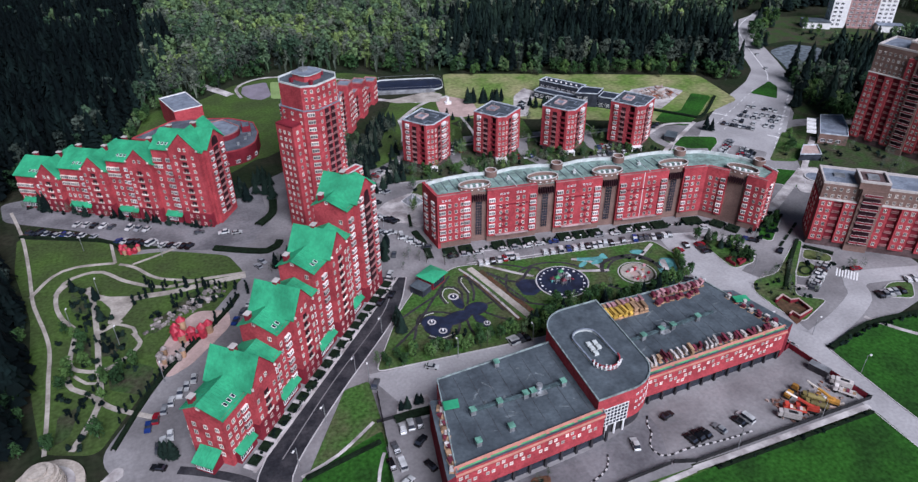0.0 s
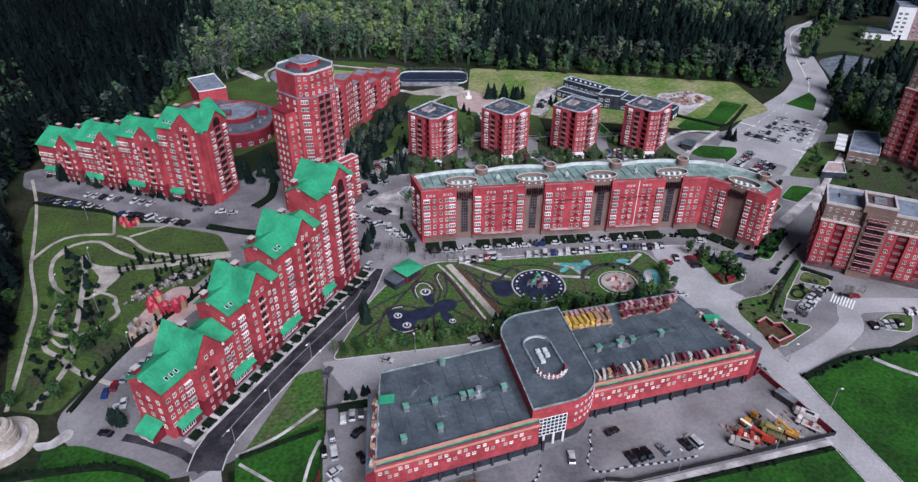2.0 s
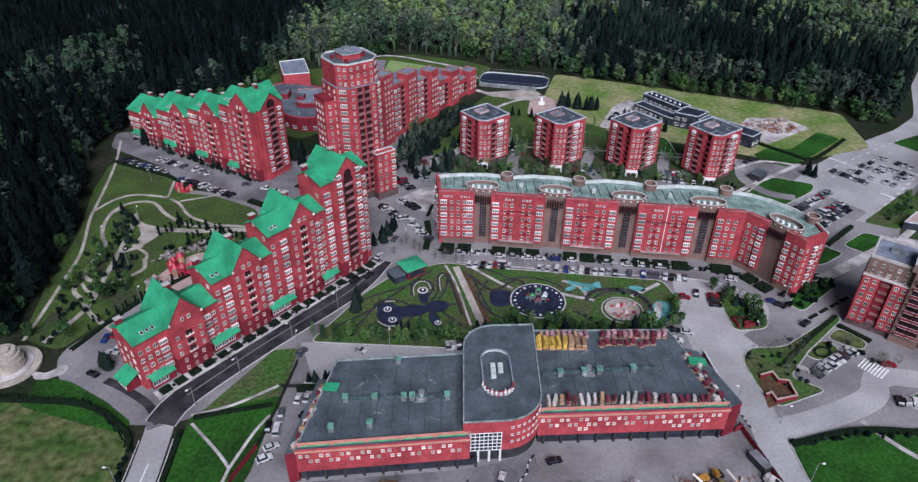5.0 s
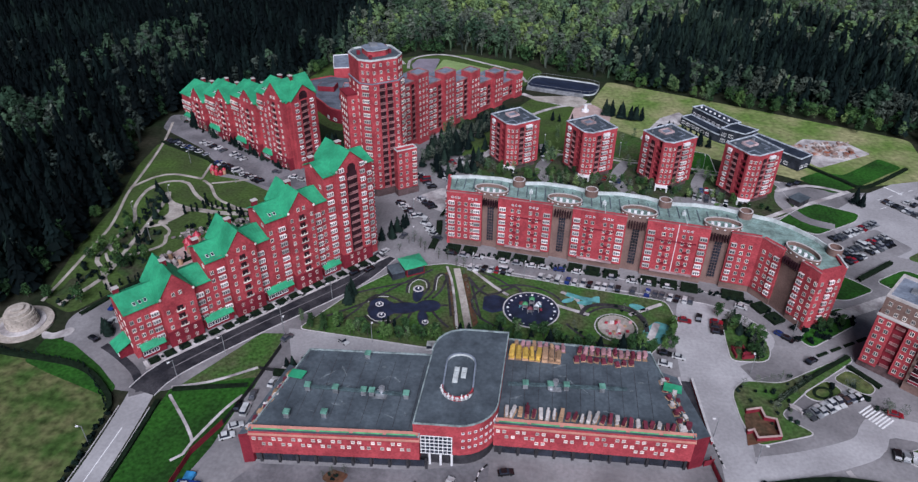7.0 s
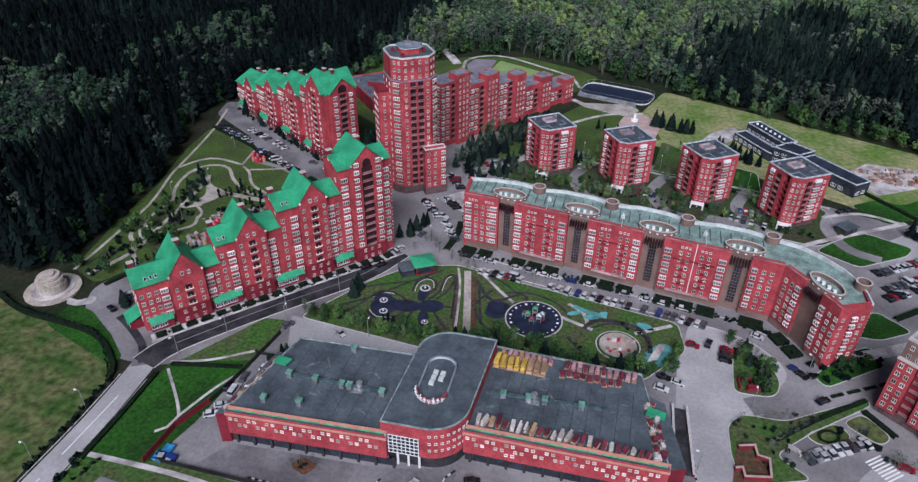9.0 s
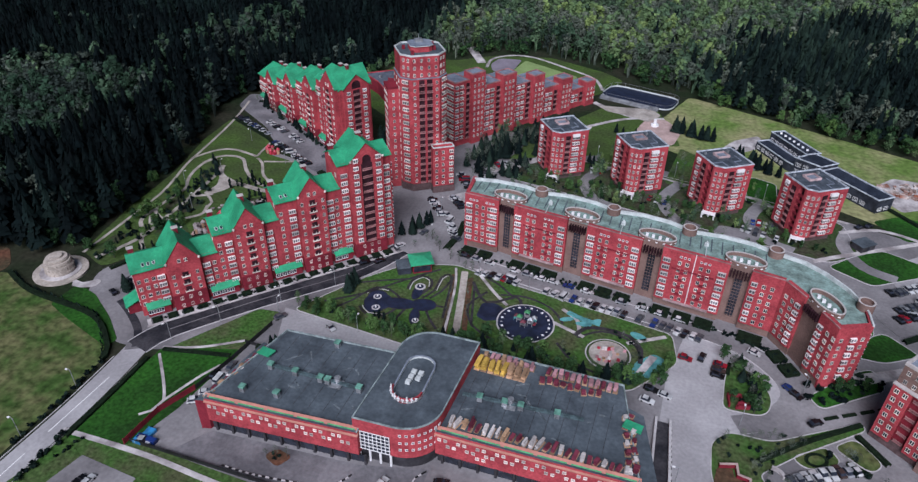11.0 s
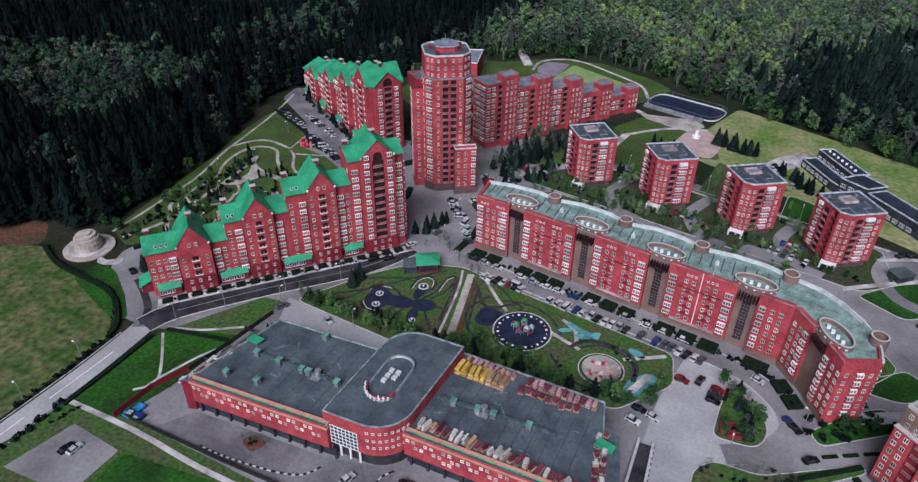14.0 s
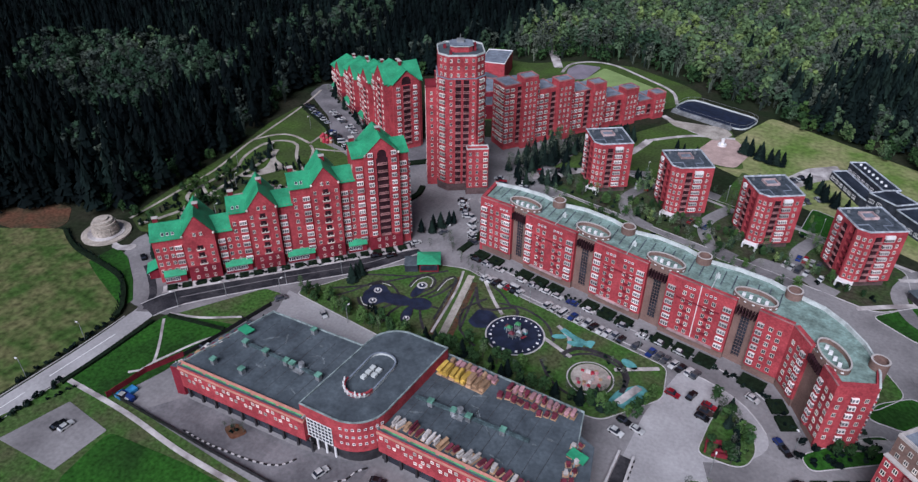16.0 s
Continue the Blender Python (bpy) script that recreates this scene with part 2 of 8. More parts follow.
strip("road", [(172, 117), (190, 122), (208, 130), (217, 139), (245, 133)], 8, 0.09, ASPHALT_PALE, "curving asphalt branch road to the brown tower blocks")
slab("road", [(449.9, 463.9), (423, 453.3), (405.6, 439.9), (389, 418), (373.8, 397.8), (354.8, 362), (346.4, 347.6), (325.8, 329.4), (301.6, 314.9), (278.6, 299.2), (257, 282.7), (236, 262), (236, 246), (258.5, 230.8), (283.5, 249.3), (307.9, 272.1), (339.9, 302.4), (359.1, 325.5), (376.2, 357.1), (398.1, 400.8), (416.3, 430.6), (455.9, 467)], 0.10, ASPHALT_PALE, "wide grey main road and parking lot below the forest", "road", r=5)
strip("road", [(447, 459), (475, 476), (510, 498), (560, 520)], 9, 0.07, ASPHALT_PALE, "grey main road that runs into the forest")
slab("plaza", [(160, 142), (167.5, 118), (176, 118), (178, 150), (192, 158), (199, 172), (193, 190), (178, 197), (164, 192), (160, 168)], 0.078, ASPHALT_PALE, "bleached asphalt square behind the warehouse", "square", r=3)

slab("lawn", [(-10, 112), (-12, 117), (-29, 128), (-60, 132), (-78, 137), (-110, 118), (-110, -300), (-8, -300), (-8, 75)], 0.14, MEADOW, "rough olive meadow with dry patches", "lawn", r=3)
slab("lawn", [(-48, 140.5), (-37.5, 138), (-23, 129.5), (-12.5, 121.5), (-14, 117.5), (-36.5, 124), (-48, 128)], 0.15, LAWN_RICH, "grass verge between the street and the meadow hedge", "lawn", r=1.5)
slab("bare_earth", [(-120, 122), (-84, 128), (-80, 140), (-92, 150), (-118, 142)], 0.12, EARTH, "bare red-brown earth at the forest edge", "earth", r=4)
slab("lawn", [(3, -300), (3, 90), (108, 89), (108, -300)], 0.10, LAWN, "grass strip between road and warehouse yard", "lawn", r=1)
slab("lawn", [(3, 84), (22, 88), (26, 104), (28.5, 132), (4, 124)], 0.157, LAWN_RICH, "dark green mown lawn with a concrete path", "lawn", r=1.5)
slab("lawn", [(4.5, 122), (22, 152), (30, 153), (29, 126)], 0.152, LAWN, "narrow grass verge beside the dark road", "lawn", r=1.5)
slab("lawn", [(33, 156), (48, 182), (60, 196), (78, 202), (92, 199), (160, 190), (163, 176), (150, 158), (112, 154), (92, 152)], 0.16, LAWN, "park lawn with dark ornamental paths", "lawn", r=3)
slab("lawn", [(-87, 288), (-51, 271), (-45, 258), (-27, 255), (-5, 243), (0, 227), (-14, 206), (-34, 178), (-48, 152), (-63, 158), (-70, 190), (-74, 225), (-84, 260)], 0.14, LAWN_OLIVE, "landscaped park lawn at the forest edge", "lawn", r=4)
slab("lawn", [(127, 345), (149, 418), (201, 397), (306, 352), (300, 306), (249, 288), (226, 300)], 0.14, MEADOW_PALE, "long pale meadow below the forest", "lawn", r=5)
slab("lawn", [(176, 112), (198, 117), (224, 115), (224, -300), (176, -300)], 0.16, LAWN_RICH, "dark green square lawn with a hedge", "lawn", r=3)
slab("lawn", [(60, 84), (109, 87), (167, 87), (167, -300), (40, -300), (40, 60)], 0.16, LAWN_RICH, "green lawn in front of the warehouse yard", "lawn", r=2)
slab("lawn", [(-44, 378), (-36, 424), (-6, 428), (16, 448), (54, 458), (94, 442), (108, 430), (96, 400), (60, 372), (40, 345), (22, 330), (16, 330), (0, 316), (-40, 345)], 0.10, LAWN_OLIVE, "lawn round the sports hall and pitch", "lawn", r=5)
slab("lawn", [(72, 237), (100, 238.5), (130, 233.5), (160, 228), (188, 225), (206, 212), (217, 203), (226, 216), (204, 246), (172, 258), (140, 264), (110, 270), (86, 275), (72, 256)], 0.15, LAWN, "shrubby garden strip behind the long block", "lawn", r=4)
slab("lawn", [(74, 278), (100, 274), (140, 268), (180, 262), (214, 256), (226, 266), (222, 290), (190, 300), (150, 306), (112, 312), (84, 308)], 0.13, SHADED_LAWN, "shaded shrubby ground round the square blocks", "lawn", r=4)
for cx, cy in ((96.9, 295.4), (133.0, 291.3), (170.2, 287.2), (206.4, 279.8)):
    strip("driveway", [(cx + 31, cy - 27), (cx + 20, cy - 22), (cx + 14, cy - 8), (cx + 18, cy + 6), (cx + 21, cy + 11)], 5.5, 0.19, ASPHALT, "curved asphalt driveway between the square blocks", "driveway")
    strip("path", [(cx + 21, cy + 11), (cx + 4, cy + 14.5), (cx - 16, cy + 15)], 1.6, 0.185, PAVING, "pale footpath behind the square block", "path")
slab("parking_lot", [(166, 256), (180, 252), (190, 258), (186, 270), (172, 270)], 0.18, ASPHALT, "small car park behind the long block", "parking lot", r=2)
slab("plaza", [(54, 250), (70, 240), (74, 234), (78, 240), (87, 256), (80, 266), (66, 262)], 0.17, PAVING, "pale paved plaza round a glass pyramid", "plaza", r=3)
slab("lawn", [(262, 213), (284, 246), (300, 262), (332, 292), (352, 292), (352, 206), (300, 196), (284, 178), (268, 196)], 0.05, SHADED_LAWN, "lawn and shrubs round the brown tower", "lawn", r=4)
slab("plaza", [(246, 200), (256, 212), (268, 220), (276, 216), (272, 204), (258, 196)], 0.19, PAVING, "pale paved round plaza with a fountain", "plaza", r=6)
slab("road", [(296, 262), (322, 258), (345, 246), (352, 250), (326, 266), (302, 270)], 0.09, ASPHALT, "grey lane behind the shop", "road", r=3)
slab("lawn", [(376, 388), (420, 392), (436, 366), (400, 334), (440, 330), (520, 360), (540, 430), (450, 450), (410, 430)], 0.04, SHADED_LAWN, "grassy bank beyond the lake", "lawn", r=6)
slab("lawn", [(314.9, 312.4), (340.9, 325.2), (338.4, 314.9), (323.5, 298.6)], 0.2, LAWN_RICH, "green traffic island in the parking lot", "lawn", r=2)
slab("lawn", [(178, 182.5), (181, 183.5), (187.5, 178), (191.3, 171.4), (190.6, 165), (187.8, 161.8), (177, 161), (177.2, 173)], 0.2, LAWN, "planted island with young conifers", "lawn", r=3)



# ---- facade pieces ----
def window_mesh(w, h, bars=1, name="window", frame_mat=None, glass_mat=None):
    """A framed window in one piece: x along the wall, y inwards, z up from its sill."""
    t, f, b = 0.13, 0.10, 0.07
    xs = [-w / 2 - f, -w / 2]
    for i in range(bars):
        x = -w / 2 + w * (i + 1) / (bars + 1)
        xs += [x - b, x + b]
    xs += [w / 2, w / 2 + f]
    zs = [-0.16, 0, h, h + f]
    s, seen = Shape(), {}

    def at(x, y, z):
        key = (round(x, 3), round(y, 3), round(z, 3))
        if key not in seen:
            seen[key] = len(s.v)
            s.v.append(key)
        return seen[key]

    def quad(pts, mi):
        s.f.append(tuple(at(*p) for p in pts))
        s.m.append(mi)
    for i in range(len(xs) - 1):
        for k in range(3):
            x0, x1, z0, z1 = xs[i], xs[i + 1], zs[k], zs[k + 1]
            pane = k == 1 and i % 2 == 1
            y = -0.03 if pane else -t
            quad([(x0, y, z0), (x1, y, z0), (x1, y, z1), (x0, y, z1)], 1 if pane else 0)
            if pane:
                c = [(x0, z0), (x1, z0), (x1, z1), (x0, z1)]
                for a, d in zip(c, c[1:] + c[:1]):
                    quad([(a[0], -t, a[1]), (d[0], -t, d[1]), (d[0], y, d[1]), (a[0], y, a[1])], 0)
    c = [(xs[0], zs[0]), (xs[-1], zs[0]), (xs[-1], zs[-1]), (xs[0], zs[-1])]
    for a, d in zip(c, c[1:] + c[:1]):
        quad([(a[0], 0, a[1]), (d[0], 0, d[1]), (d[0], -t, d[1]), (a[0], -t, a[1])], 0)
    return s.mesh(name, [frame_mat or WHITE, glass_mat or GLASS])


def bay_mesh(w, d, h, bars=3, name="glazed_balcony", parapet=0.95, frame_mat=None):
    """A glazed balcony in one shell: brick parapet, white sill, glass between white bars, white cap."""
    s, seen, bw, deep = Shape(), {}, 0.15, 0.14

    def quad(pts, mi):
        ids = []
        for p in pts:
            key = tuple(round(c, 3) for c in p)
            if key not in seen:
                seen[key] = len(s.v)
                s.v.append(key)
            ids.append(seen[key])
        s.f.append(tuple(ids))
        s.m.append(mi)
    xs = []
    for i in range(bars + 1):
        x = -w / 2 + (w - bw) * i / bars
        xs += [x, x + bw]
    zs = [-0.1, parapet - 0.16, parapet, h - 0.18, h]
    for k, mi in enumerate((2, 0, 0, 0)):
        z0, z1 = zs[k], zs[k + 1]
        for i in range(len(xs) - 1):
            x0, x1 = xs[i], xs[i + 1]
            if k == 2 and i % 2:
                y = -d + deep
                quad([(x0, y, z0), (x1, y, z0), (x1, y, z1), (x0, y, z1)], 1)
                c = [(x0, z0), (x1, z0), (x1, z1), (x0, z1)]
                for p, q in zip(c, c[1:] + c[:1]):
                    quad([(p[0], -d, p[1]), (q[0], -d, q[1]), (q[0], y, q[1]), (p[0], y, p[1])], 0)
            else:
                quad([(x0, -d, z0), (x1, -d, z0), (x1, -d, z1), (x0, -d, z1)], mi)
        for x, order in ((-w / 2, 1), (w / 2, -1)):
            quad([(x, 0, z0), (x, -d, z0), (x, -d, z1), (x, 0, z1)][::order], 1 if k == 2 else mi)
    for z, order in ((-0.1, 1), (h, -1)):
        quad([(-w / 2, 0, z), (w / 2, 0, z), (w / 2, -d, z), (-w / 2, -d, z)][::order], 0)
    return s.mesh(name, [frame_mat or WHITE, PANE, BRICK])


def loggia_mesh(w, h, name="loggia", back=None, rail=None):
    """A flat sheet painted as the shade of a hollow, behind a white railing and slab edge."""
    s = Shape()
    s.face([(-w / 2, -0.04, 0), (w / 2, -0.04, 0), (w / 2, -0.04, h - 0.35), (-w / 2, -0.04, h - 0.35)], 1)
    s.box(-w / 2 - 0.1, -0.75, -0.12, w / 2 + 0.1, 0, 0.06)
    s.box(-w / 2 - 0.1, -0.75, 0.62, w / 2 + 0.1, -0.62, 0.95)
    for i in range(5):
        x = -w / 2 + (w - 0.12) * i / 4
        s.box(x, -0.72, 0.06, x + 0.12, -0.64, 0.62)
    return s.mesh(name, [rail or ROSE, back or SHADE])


PANE = material("curtained_glass", (0.15, 0.145, 0.155), 0.12, vary=0.35, scale=0.4, fine=1.5, piece=True)
ROSE = material("rose_railing", (0.42, 0.20, 0.20), 0.7, vary=0.1)
# Shade of unbuilt recesses as a colour; also on corbels and small plant.
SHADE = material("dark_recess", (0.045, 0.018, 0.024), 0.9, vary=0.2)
PALE_ROSE = material("faded_rose_frames", (0.58, 0.42, 0.42), 0.65, vary=0.15, scale=0.3, fine=1.5, piece=True)
BALCONY = material("off_white_balcony_frames", (0.76, 0.70, 0.68), 0.6, vary=0.12, scale=0.4, fine=2.0, amount=0.15, piece=True)
IVORY = material("ivory_window_frames", (0.70, 0.63, 0.57), 0.6, vary=0.12, scale=0.4, fine=2.0, amount=0.15, piece=True)
BLUE_WHITE = material("pale_blue_grey_rim", (0.58, 0.62, 0.68), 0.6, vary=0.12, scale=0.5, fine=2.0)
ROOF_GREY = material("blue_grey_roof_felt", (0.085, 0.10, 0.12), 0.7, vary=0.25, scale=0.3, fine=1.2, second=(0.045, 0.055, 0.068))
METAL_GREY = material("grey_sheet_metal", (0.35, 0.36, 0.38), 0.5, 0.4, vary=0.15)
WINDOW = window_mesh(1.0, 1.3, frame_mat=IVORY)
WINDOW_ROSE = window_mesh(0.85, 1.2, frame_mat=IVORY)
BAY_ROSE = bay_mesh(2.9, 0.7, 2.3, 3, parapet=0.95, frame_mat=IVORY)
BAY_SLIM_ROSE = bay_mesh(1.9, 0.7, 2.2, 2, parapet=0.9, frame_mat=IVORY)
RECESS_RAIL = Shape().box(-1.65, -0.3, -0.15, 1.65, 1.4, 0.05).box(-1.65, -0.3, 0.05, 1.65, -0.2, 0.95).mesh("balcony_rail", [BRICK_DARK])
WINDOW_WIDE = window_mesh(2.2, 1.5, 2)
WINDOW_SMALL = window_mesh(0.85, 1.2, 1, frame_mat=IVORY)
WINDOW_TINY = window_mesh(0.6, 0.5, 0)
BAY = bay_mesh(2.5, 0.7, 2.35, 3, parapet=0.95, frame_mat=BALCONY)
BAY_WIDE = bay_mesh(3.4, 0.9, 2.0, 4, parapet=0.75, frame_mat=BALCONY)
BAY_SLIM = bay_mesh(1.9, 0.7, 2.25, 2, parapet=0.9, frame_mat=BALCONY)
LOGGIA = loggia_mesh(3.6, 2.9)
LEDGE = Shape().box(-1.4, -0.5, -0.1, 1.4, 0, 0.1).box(-1.4, -0.5, 0.1, -1.2, -0.3, 0.85).box(-0.1, -0.5, 0.1, 0.1, -0.3, 0.85).box(1.2, -0.5, 0.1, 1.4, -0.3, 0.85).box(-1.0, -0.06, 0.1, 1.0, -0.02, 1.9, 1).mesh("ledge_balcony", [IVORY, SHADE])
LOGGIA_SLIM = loggia_mesh(2.4, 2.9)


def wall_frame(a, b):
    """x runs along the wall from a to b, y into the building."""
    d = Vector((b[0] - a[0], b[1] - a[1], 0))
    return Matrix.Translation((a[0], a[1], 0)) @ Matrix.Rotation(math.atan2(d.y, d.x), 4, "Z")


def put(mesh, parent, frame_m, s, z, y=0.0, name=None):
    ob = new(name or mesh.name.split(".")[0], mesh)
    ob.parent = parent
    ob.matrix_basis = frame_m @ Matrix.Translation((s, y, z))
    return ob


def rows_of(mesh, parent, frame_m, columns, floors, z0, storey=3.1, y=0.0, name=None, skip=0.0):
    for i in range(floors):
        for s in columns:
            if skip and random.random() < skip:
                continue
            put(mesh, parent, frame_m, s, z0 + i * storey, y, name)


def coping(shape, pts, z0, z1, w, mi=0, closed=True):
    """A mitred rim of width w along a plan, standing inside it, in one piece."""
    k = len(pts)
    P = [Vector((p[0], p[1])) for p in pts]

    def normal(i):
        d = (P[(i + 1) % k] - P[i % k]).normalized()
        return Vector((-d.y, d.x))
    n0 = len(shape.v)
    for i in range(k):
        na = normal(i - 1) if closed or i > 0 else normal(i)
        nb = normal(i) if closed or i < k - 1 else normal(i - 1)
        n = na + nb
        n = n / max(0.4, 1 + na.dot(nb))
        o, q = P[i] - n * 0.06, P[i] + n * w
        shape.v += [(o.x, o.y, z0), (o.x, o.y, z1), (q.x, q.y, z1), (q.x, q.y, z0)]
    for i in range(k if closed else k - 1):
        a, b = n0 + 4 * i, n0 + 4 * ((i + 1) % k)
        for e in range(4):
            f = (e + 1) % 4
            shape.f.append((a + e, b + e, b + f, a + f))
            shape.m.append(mi)
    if not closed:
        shape.f += [(n0 + 3, n0 + 2, n0 + 1, n0), tuple(n0 + 4 * (k - 1) + e for e in range(4))]
        shape.m += [mi, mi]


def roof_slope(shape, m, x0, x1, y_eave, y_ridge, z_eave, z_ridge, t=0.3, mi=0):
    """One slope as a folded sheet with standing seams, between an eave line and a ridge line along x."""
    prof = [(x0, 0.0)]
    k = max(1, int((x1 - x0) / 0.9))
    for i in range(1, k):
        x = x0 + (x1 - x0) * i / k
        prof += [(x - 0.04, 0.0), (x - 0.04, 0.1), (x + 0.04, 0.1), (x + 0.04, 0.0)]
    prof.append((x1, 0.0))
    n, c = len(shape.v), len(prof)
    for y, z in ((y_eave, z_eave), (y_ridge, z_ridge)):
        shape.v += [tuple(m @ Vector((x, y, z + dz))) for x, dz in prof]
    low = len(shape.v)
    shape.v += [tuple(m @ Vector(p)) for p in ((x0, y_eave, z_eave - t), (x1, y_eave, z_eave - t), (x1, y_ridge, z_ridge - t), (x0, y_ridge, z_ridge - t))]
    faces = [(n + i, n + i + 1, n + c + i + 1, n + c + i) for i in range(c - 1)]
    faces += [(low, low + 1) + tuple(n + i for i in range(c - 1, -1, -1)), (low + 3, low + 2, low + 1, low), (low + 1, low + 2, n + 2 * c - 1, n + c - 1), (low + 3, low, n, n + c)]
    shape.f += faces
    shape.m += [mi] * len(faces)


def cross(m):
    """Turns a frame so that its x runs along the old y (into the building)."""
    return m @ Matrix.Rotation(radians(90), 4, "Z")


CHIMNEY = Shape().box(-0.9, -0.7, 0, 0.9, 0.7, 2.4).box(-1.1, -0.9, 2.4, 1.1, 0.9, 2.65, 1).mesh("chimney", [BRICK_DARK, CREAM])
SKYLIGHT = Shape().box(-0.45, -0.7, 0, 0.45, 0.7, 0.12).box(-0.35, -0.6, 0.12, 0.35, 0.6, 0.14, 1).mesh("skylight", [WHITE, GLASS])


def gabled_house(name, label, O, deg, blocks, depth, end_gable, ridge_rise, awnings=True, arch=True, glazed=0):
    """A row of stepped blocks under green roofs, each with a projecting gabled bay.
    blocks: start, end, eave height, bay start, bay end, bay peak."""
    house = thing(name, label, "apartment block", Matrix.Translation((*O, 0)) @ Matrix.Rotation(radians(deg), 4, "Z"))
    I = Matrix.Identity(4)
    storey = 3.08
    for n, (s0, s1, eave, g0, g1, peak) in enumerate(blocks):
        last = n == len(blocks) - 1
        ridge = eave + ridge_rise
        mid = depth * 0.58
        w = Shape()
        w.box(s0, 0, 0, s1, depth, eave)
        for x in (s0, s1):
            w.face([(x, 0, eave), (x, depth, eave), (x, mid, ridge)] if x == s1 else [(x, depth, eave), (x, 0, eave), (x, mid, ridge)])
        wall = part("wall", w, BRICK, house)
        # bay with its gable
        p = 2.3
        gm = (g0 + g1) / 2
        b = Shape()
        b.box(g0, -p, 6.3, g1, depth * 0.5, eave + 0.8)
        b.face([(g0, -p, eave + 0.8), (g1, -p, eave + 0.8), (gm, -p, peak)])
        b.face([(g1, depth + 0.4, eave + 0.8), (g0, depth + 0.4, eave + 0.8), (gm, depth + 0.4, peak)])
        b.box(g0, depth * 0.5, 0, g1, depth + 0.4, eave + 0.8)
        bay = part("gable_bay", b, BRICK, house)
        part("plinth", Shape().box(g0 - 0.05, -p - 0.08, 0, g1 + 0.05, 0, 6.3), BRICK_DARK, house, "dark red brick base of the bay")
        # roofs
        r = Shape()
        roof_slope(r, I, s0 - 0.5, s1 + 0.3, -0.7, mid, eave - 0.3, ridge + 0.25)
        roof_slope(r, Matrix.Rotation(radians(180), 4, "Z"), -s1 - 0.3, -s0 + 0.5, -depth - 0.7, -mid, eave - 0.3, ridge + 0.25)
        roof = part("roof", r, GREEN_ROOF, house)
        r = Shape()
        half = (g1 - g0) / 2
        c = cross(Matrix.Translation((gm, 0, 0)))
        roof_slope(r, c, -p - 0.1, depth + 0.9, -half - 0.5, 0, eave + 0.5, peak + 0.2)
        roof_slope(r, c @ Matrix.Rotation(radians(180), 4, "Z"), -depth - 0.9, p + 0.1, -half - 0.5, 0, eave + 0.5, peak + 0.2)
        part("gable_roof", r, GREEN_ROOF, house)
        put(CHIMNEY, roof, I, gm + 0.6, peak - 1.7, depth * 0.5)
        put(CHIMNEY, roof, I, s0 + 1.6, eave + ridge_rise * 0.4, depth * 0.8)
        ball = [disc(0, 0, q, n=10) for q in (0.25, 0.4, 0.25)]
        for x in (g0 + 0.2, g1 - 0.2):
            finial = Shape().prism([(x + u, -p - 0.3 + v) for u, v in ball[0]], eave + 0.7, eave + 0.9).prism([(x + u, -p - 0.3 + v) for u, v in ball[1]], eave + 0.9, eave + 1.35).prism([(x + u, -p - 0.3 + v) for u, v in ball[2]], eave + 1.35, eave + 1.5)
            part("finial", finial, IVORY, bay, "ivory stone ball at the foot of the gable")
        edge = Shape()
        for x0, z0, x1, z1 in ((g0 - 0.5, eave + 0.35, gm, peak + 0.05), (gm, peak + 0.05, g1 + 0.5, eave + 0.35)):
            edge.face([(x0, -p - 0.12, z0 - 0.3), (x1, -p - 0.12, z1 - 0.3), (x1, -p - 0.12, z1 + 0.12), (x0, -p - 0.12, z0 + 0.12)])
        part("gable_trim", edge, BRICK_DARK, bay)
        for k in range(3):
            t = 0.22
            tilt = math.atan2(ridge + 0.55 - eave, mid + 0.7)
            x = g0 - 6.4 + 1.7 * k
            if x < g0 - 1 and x > s0 + 1:
                sk = put(SKYLIGHT, roof, I, x, eave - 0.1 + t * (ridge - eave) + 0.3, t * mid)
                sk.matrix_basis = sk.matrix_basis @ Matrix.Rotation(tilt, 4, "X")
        # openings of the front
        floors = int((eave - 1.2) / storey)
        front = I
        left, right = (s0, g0), (g1, s1)
        for (a, e), inner in ((left, -1), (right, 1)):
            if e - a < 2.5:
                continue
            stack = e - 1.9 if inner < 0 else a + 1.9
            rows_of(BAY, wall, front, [stack], floors - 1, 3.3, storey)
            far_stack = e - 1.8
            if inner > 0 and e - a > 9:
                rows_of(BAY_SLIM, wall, front, [far_stack], floors - 1, 3.3, storey)
            span = (a + 1.4, e - 4.3) if inner < 0 else (a + 4.6, e - (4.0 if e - a > 9 else 1.2))
            k = max(1, int((span[1] - span[0]) / 2.15) + 1)
            cols = [span[0] + (span[1] - span[0]) * i / max(1, k - 1) for i in range(k)] if span[1] > span[0] else []
            rows_of(WINDOW, wall, front, cols, floors - 1 - glazed, 4.2, storey)
            if glazed:
                k = max(1, int((e - a - 4.2) / 2.0))
                first = a + 1.1 if inner < 0 else a + 4.1
                rows_of(BAY_SLIM_ROSE, wall, front, [first + 2.0 * i for i in range(k)], glazed, 3.3 + storey * (floors - 1 - glazed), storey)
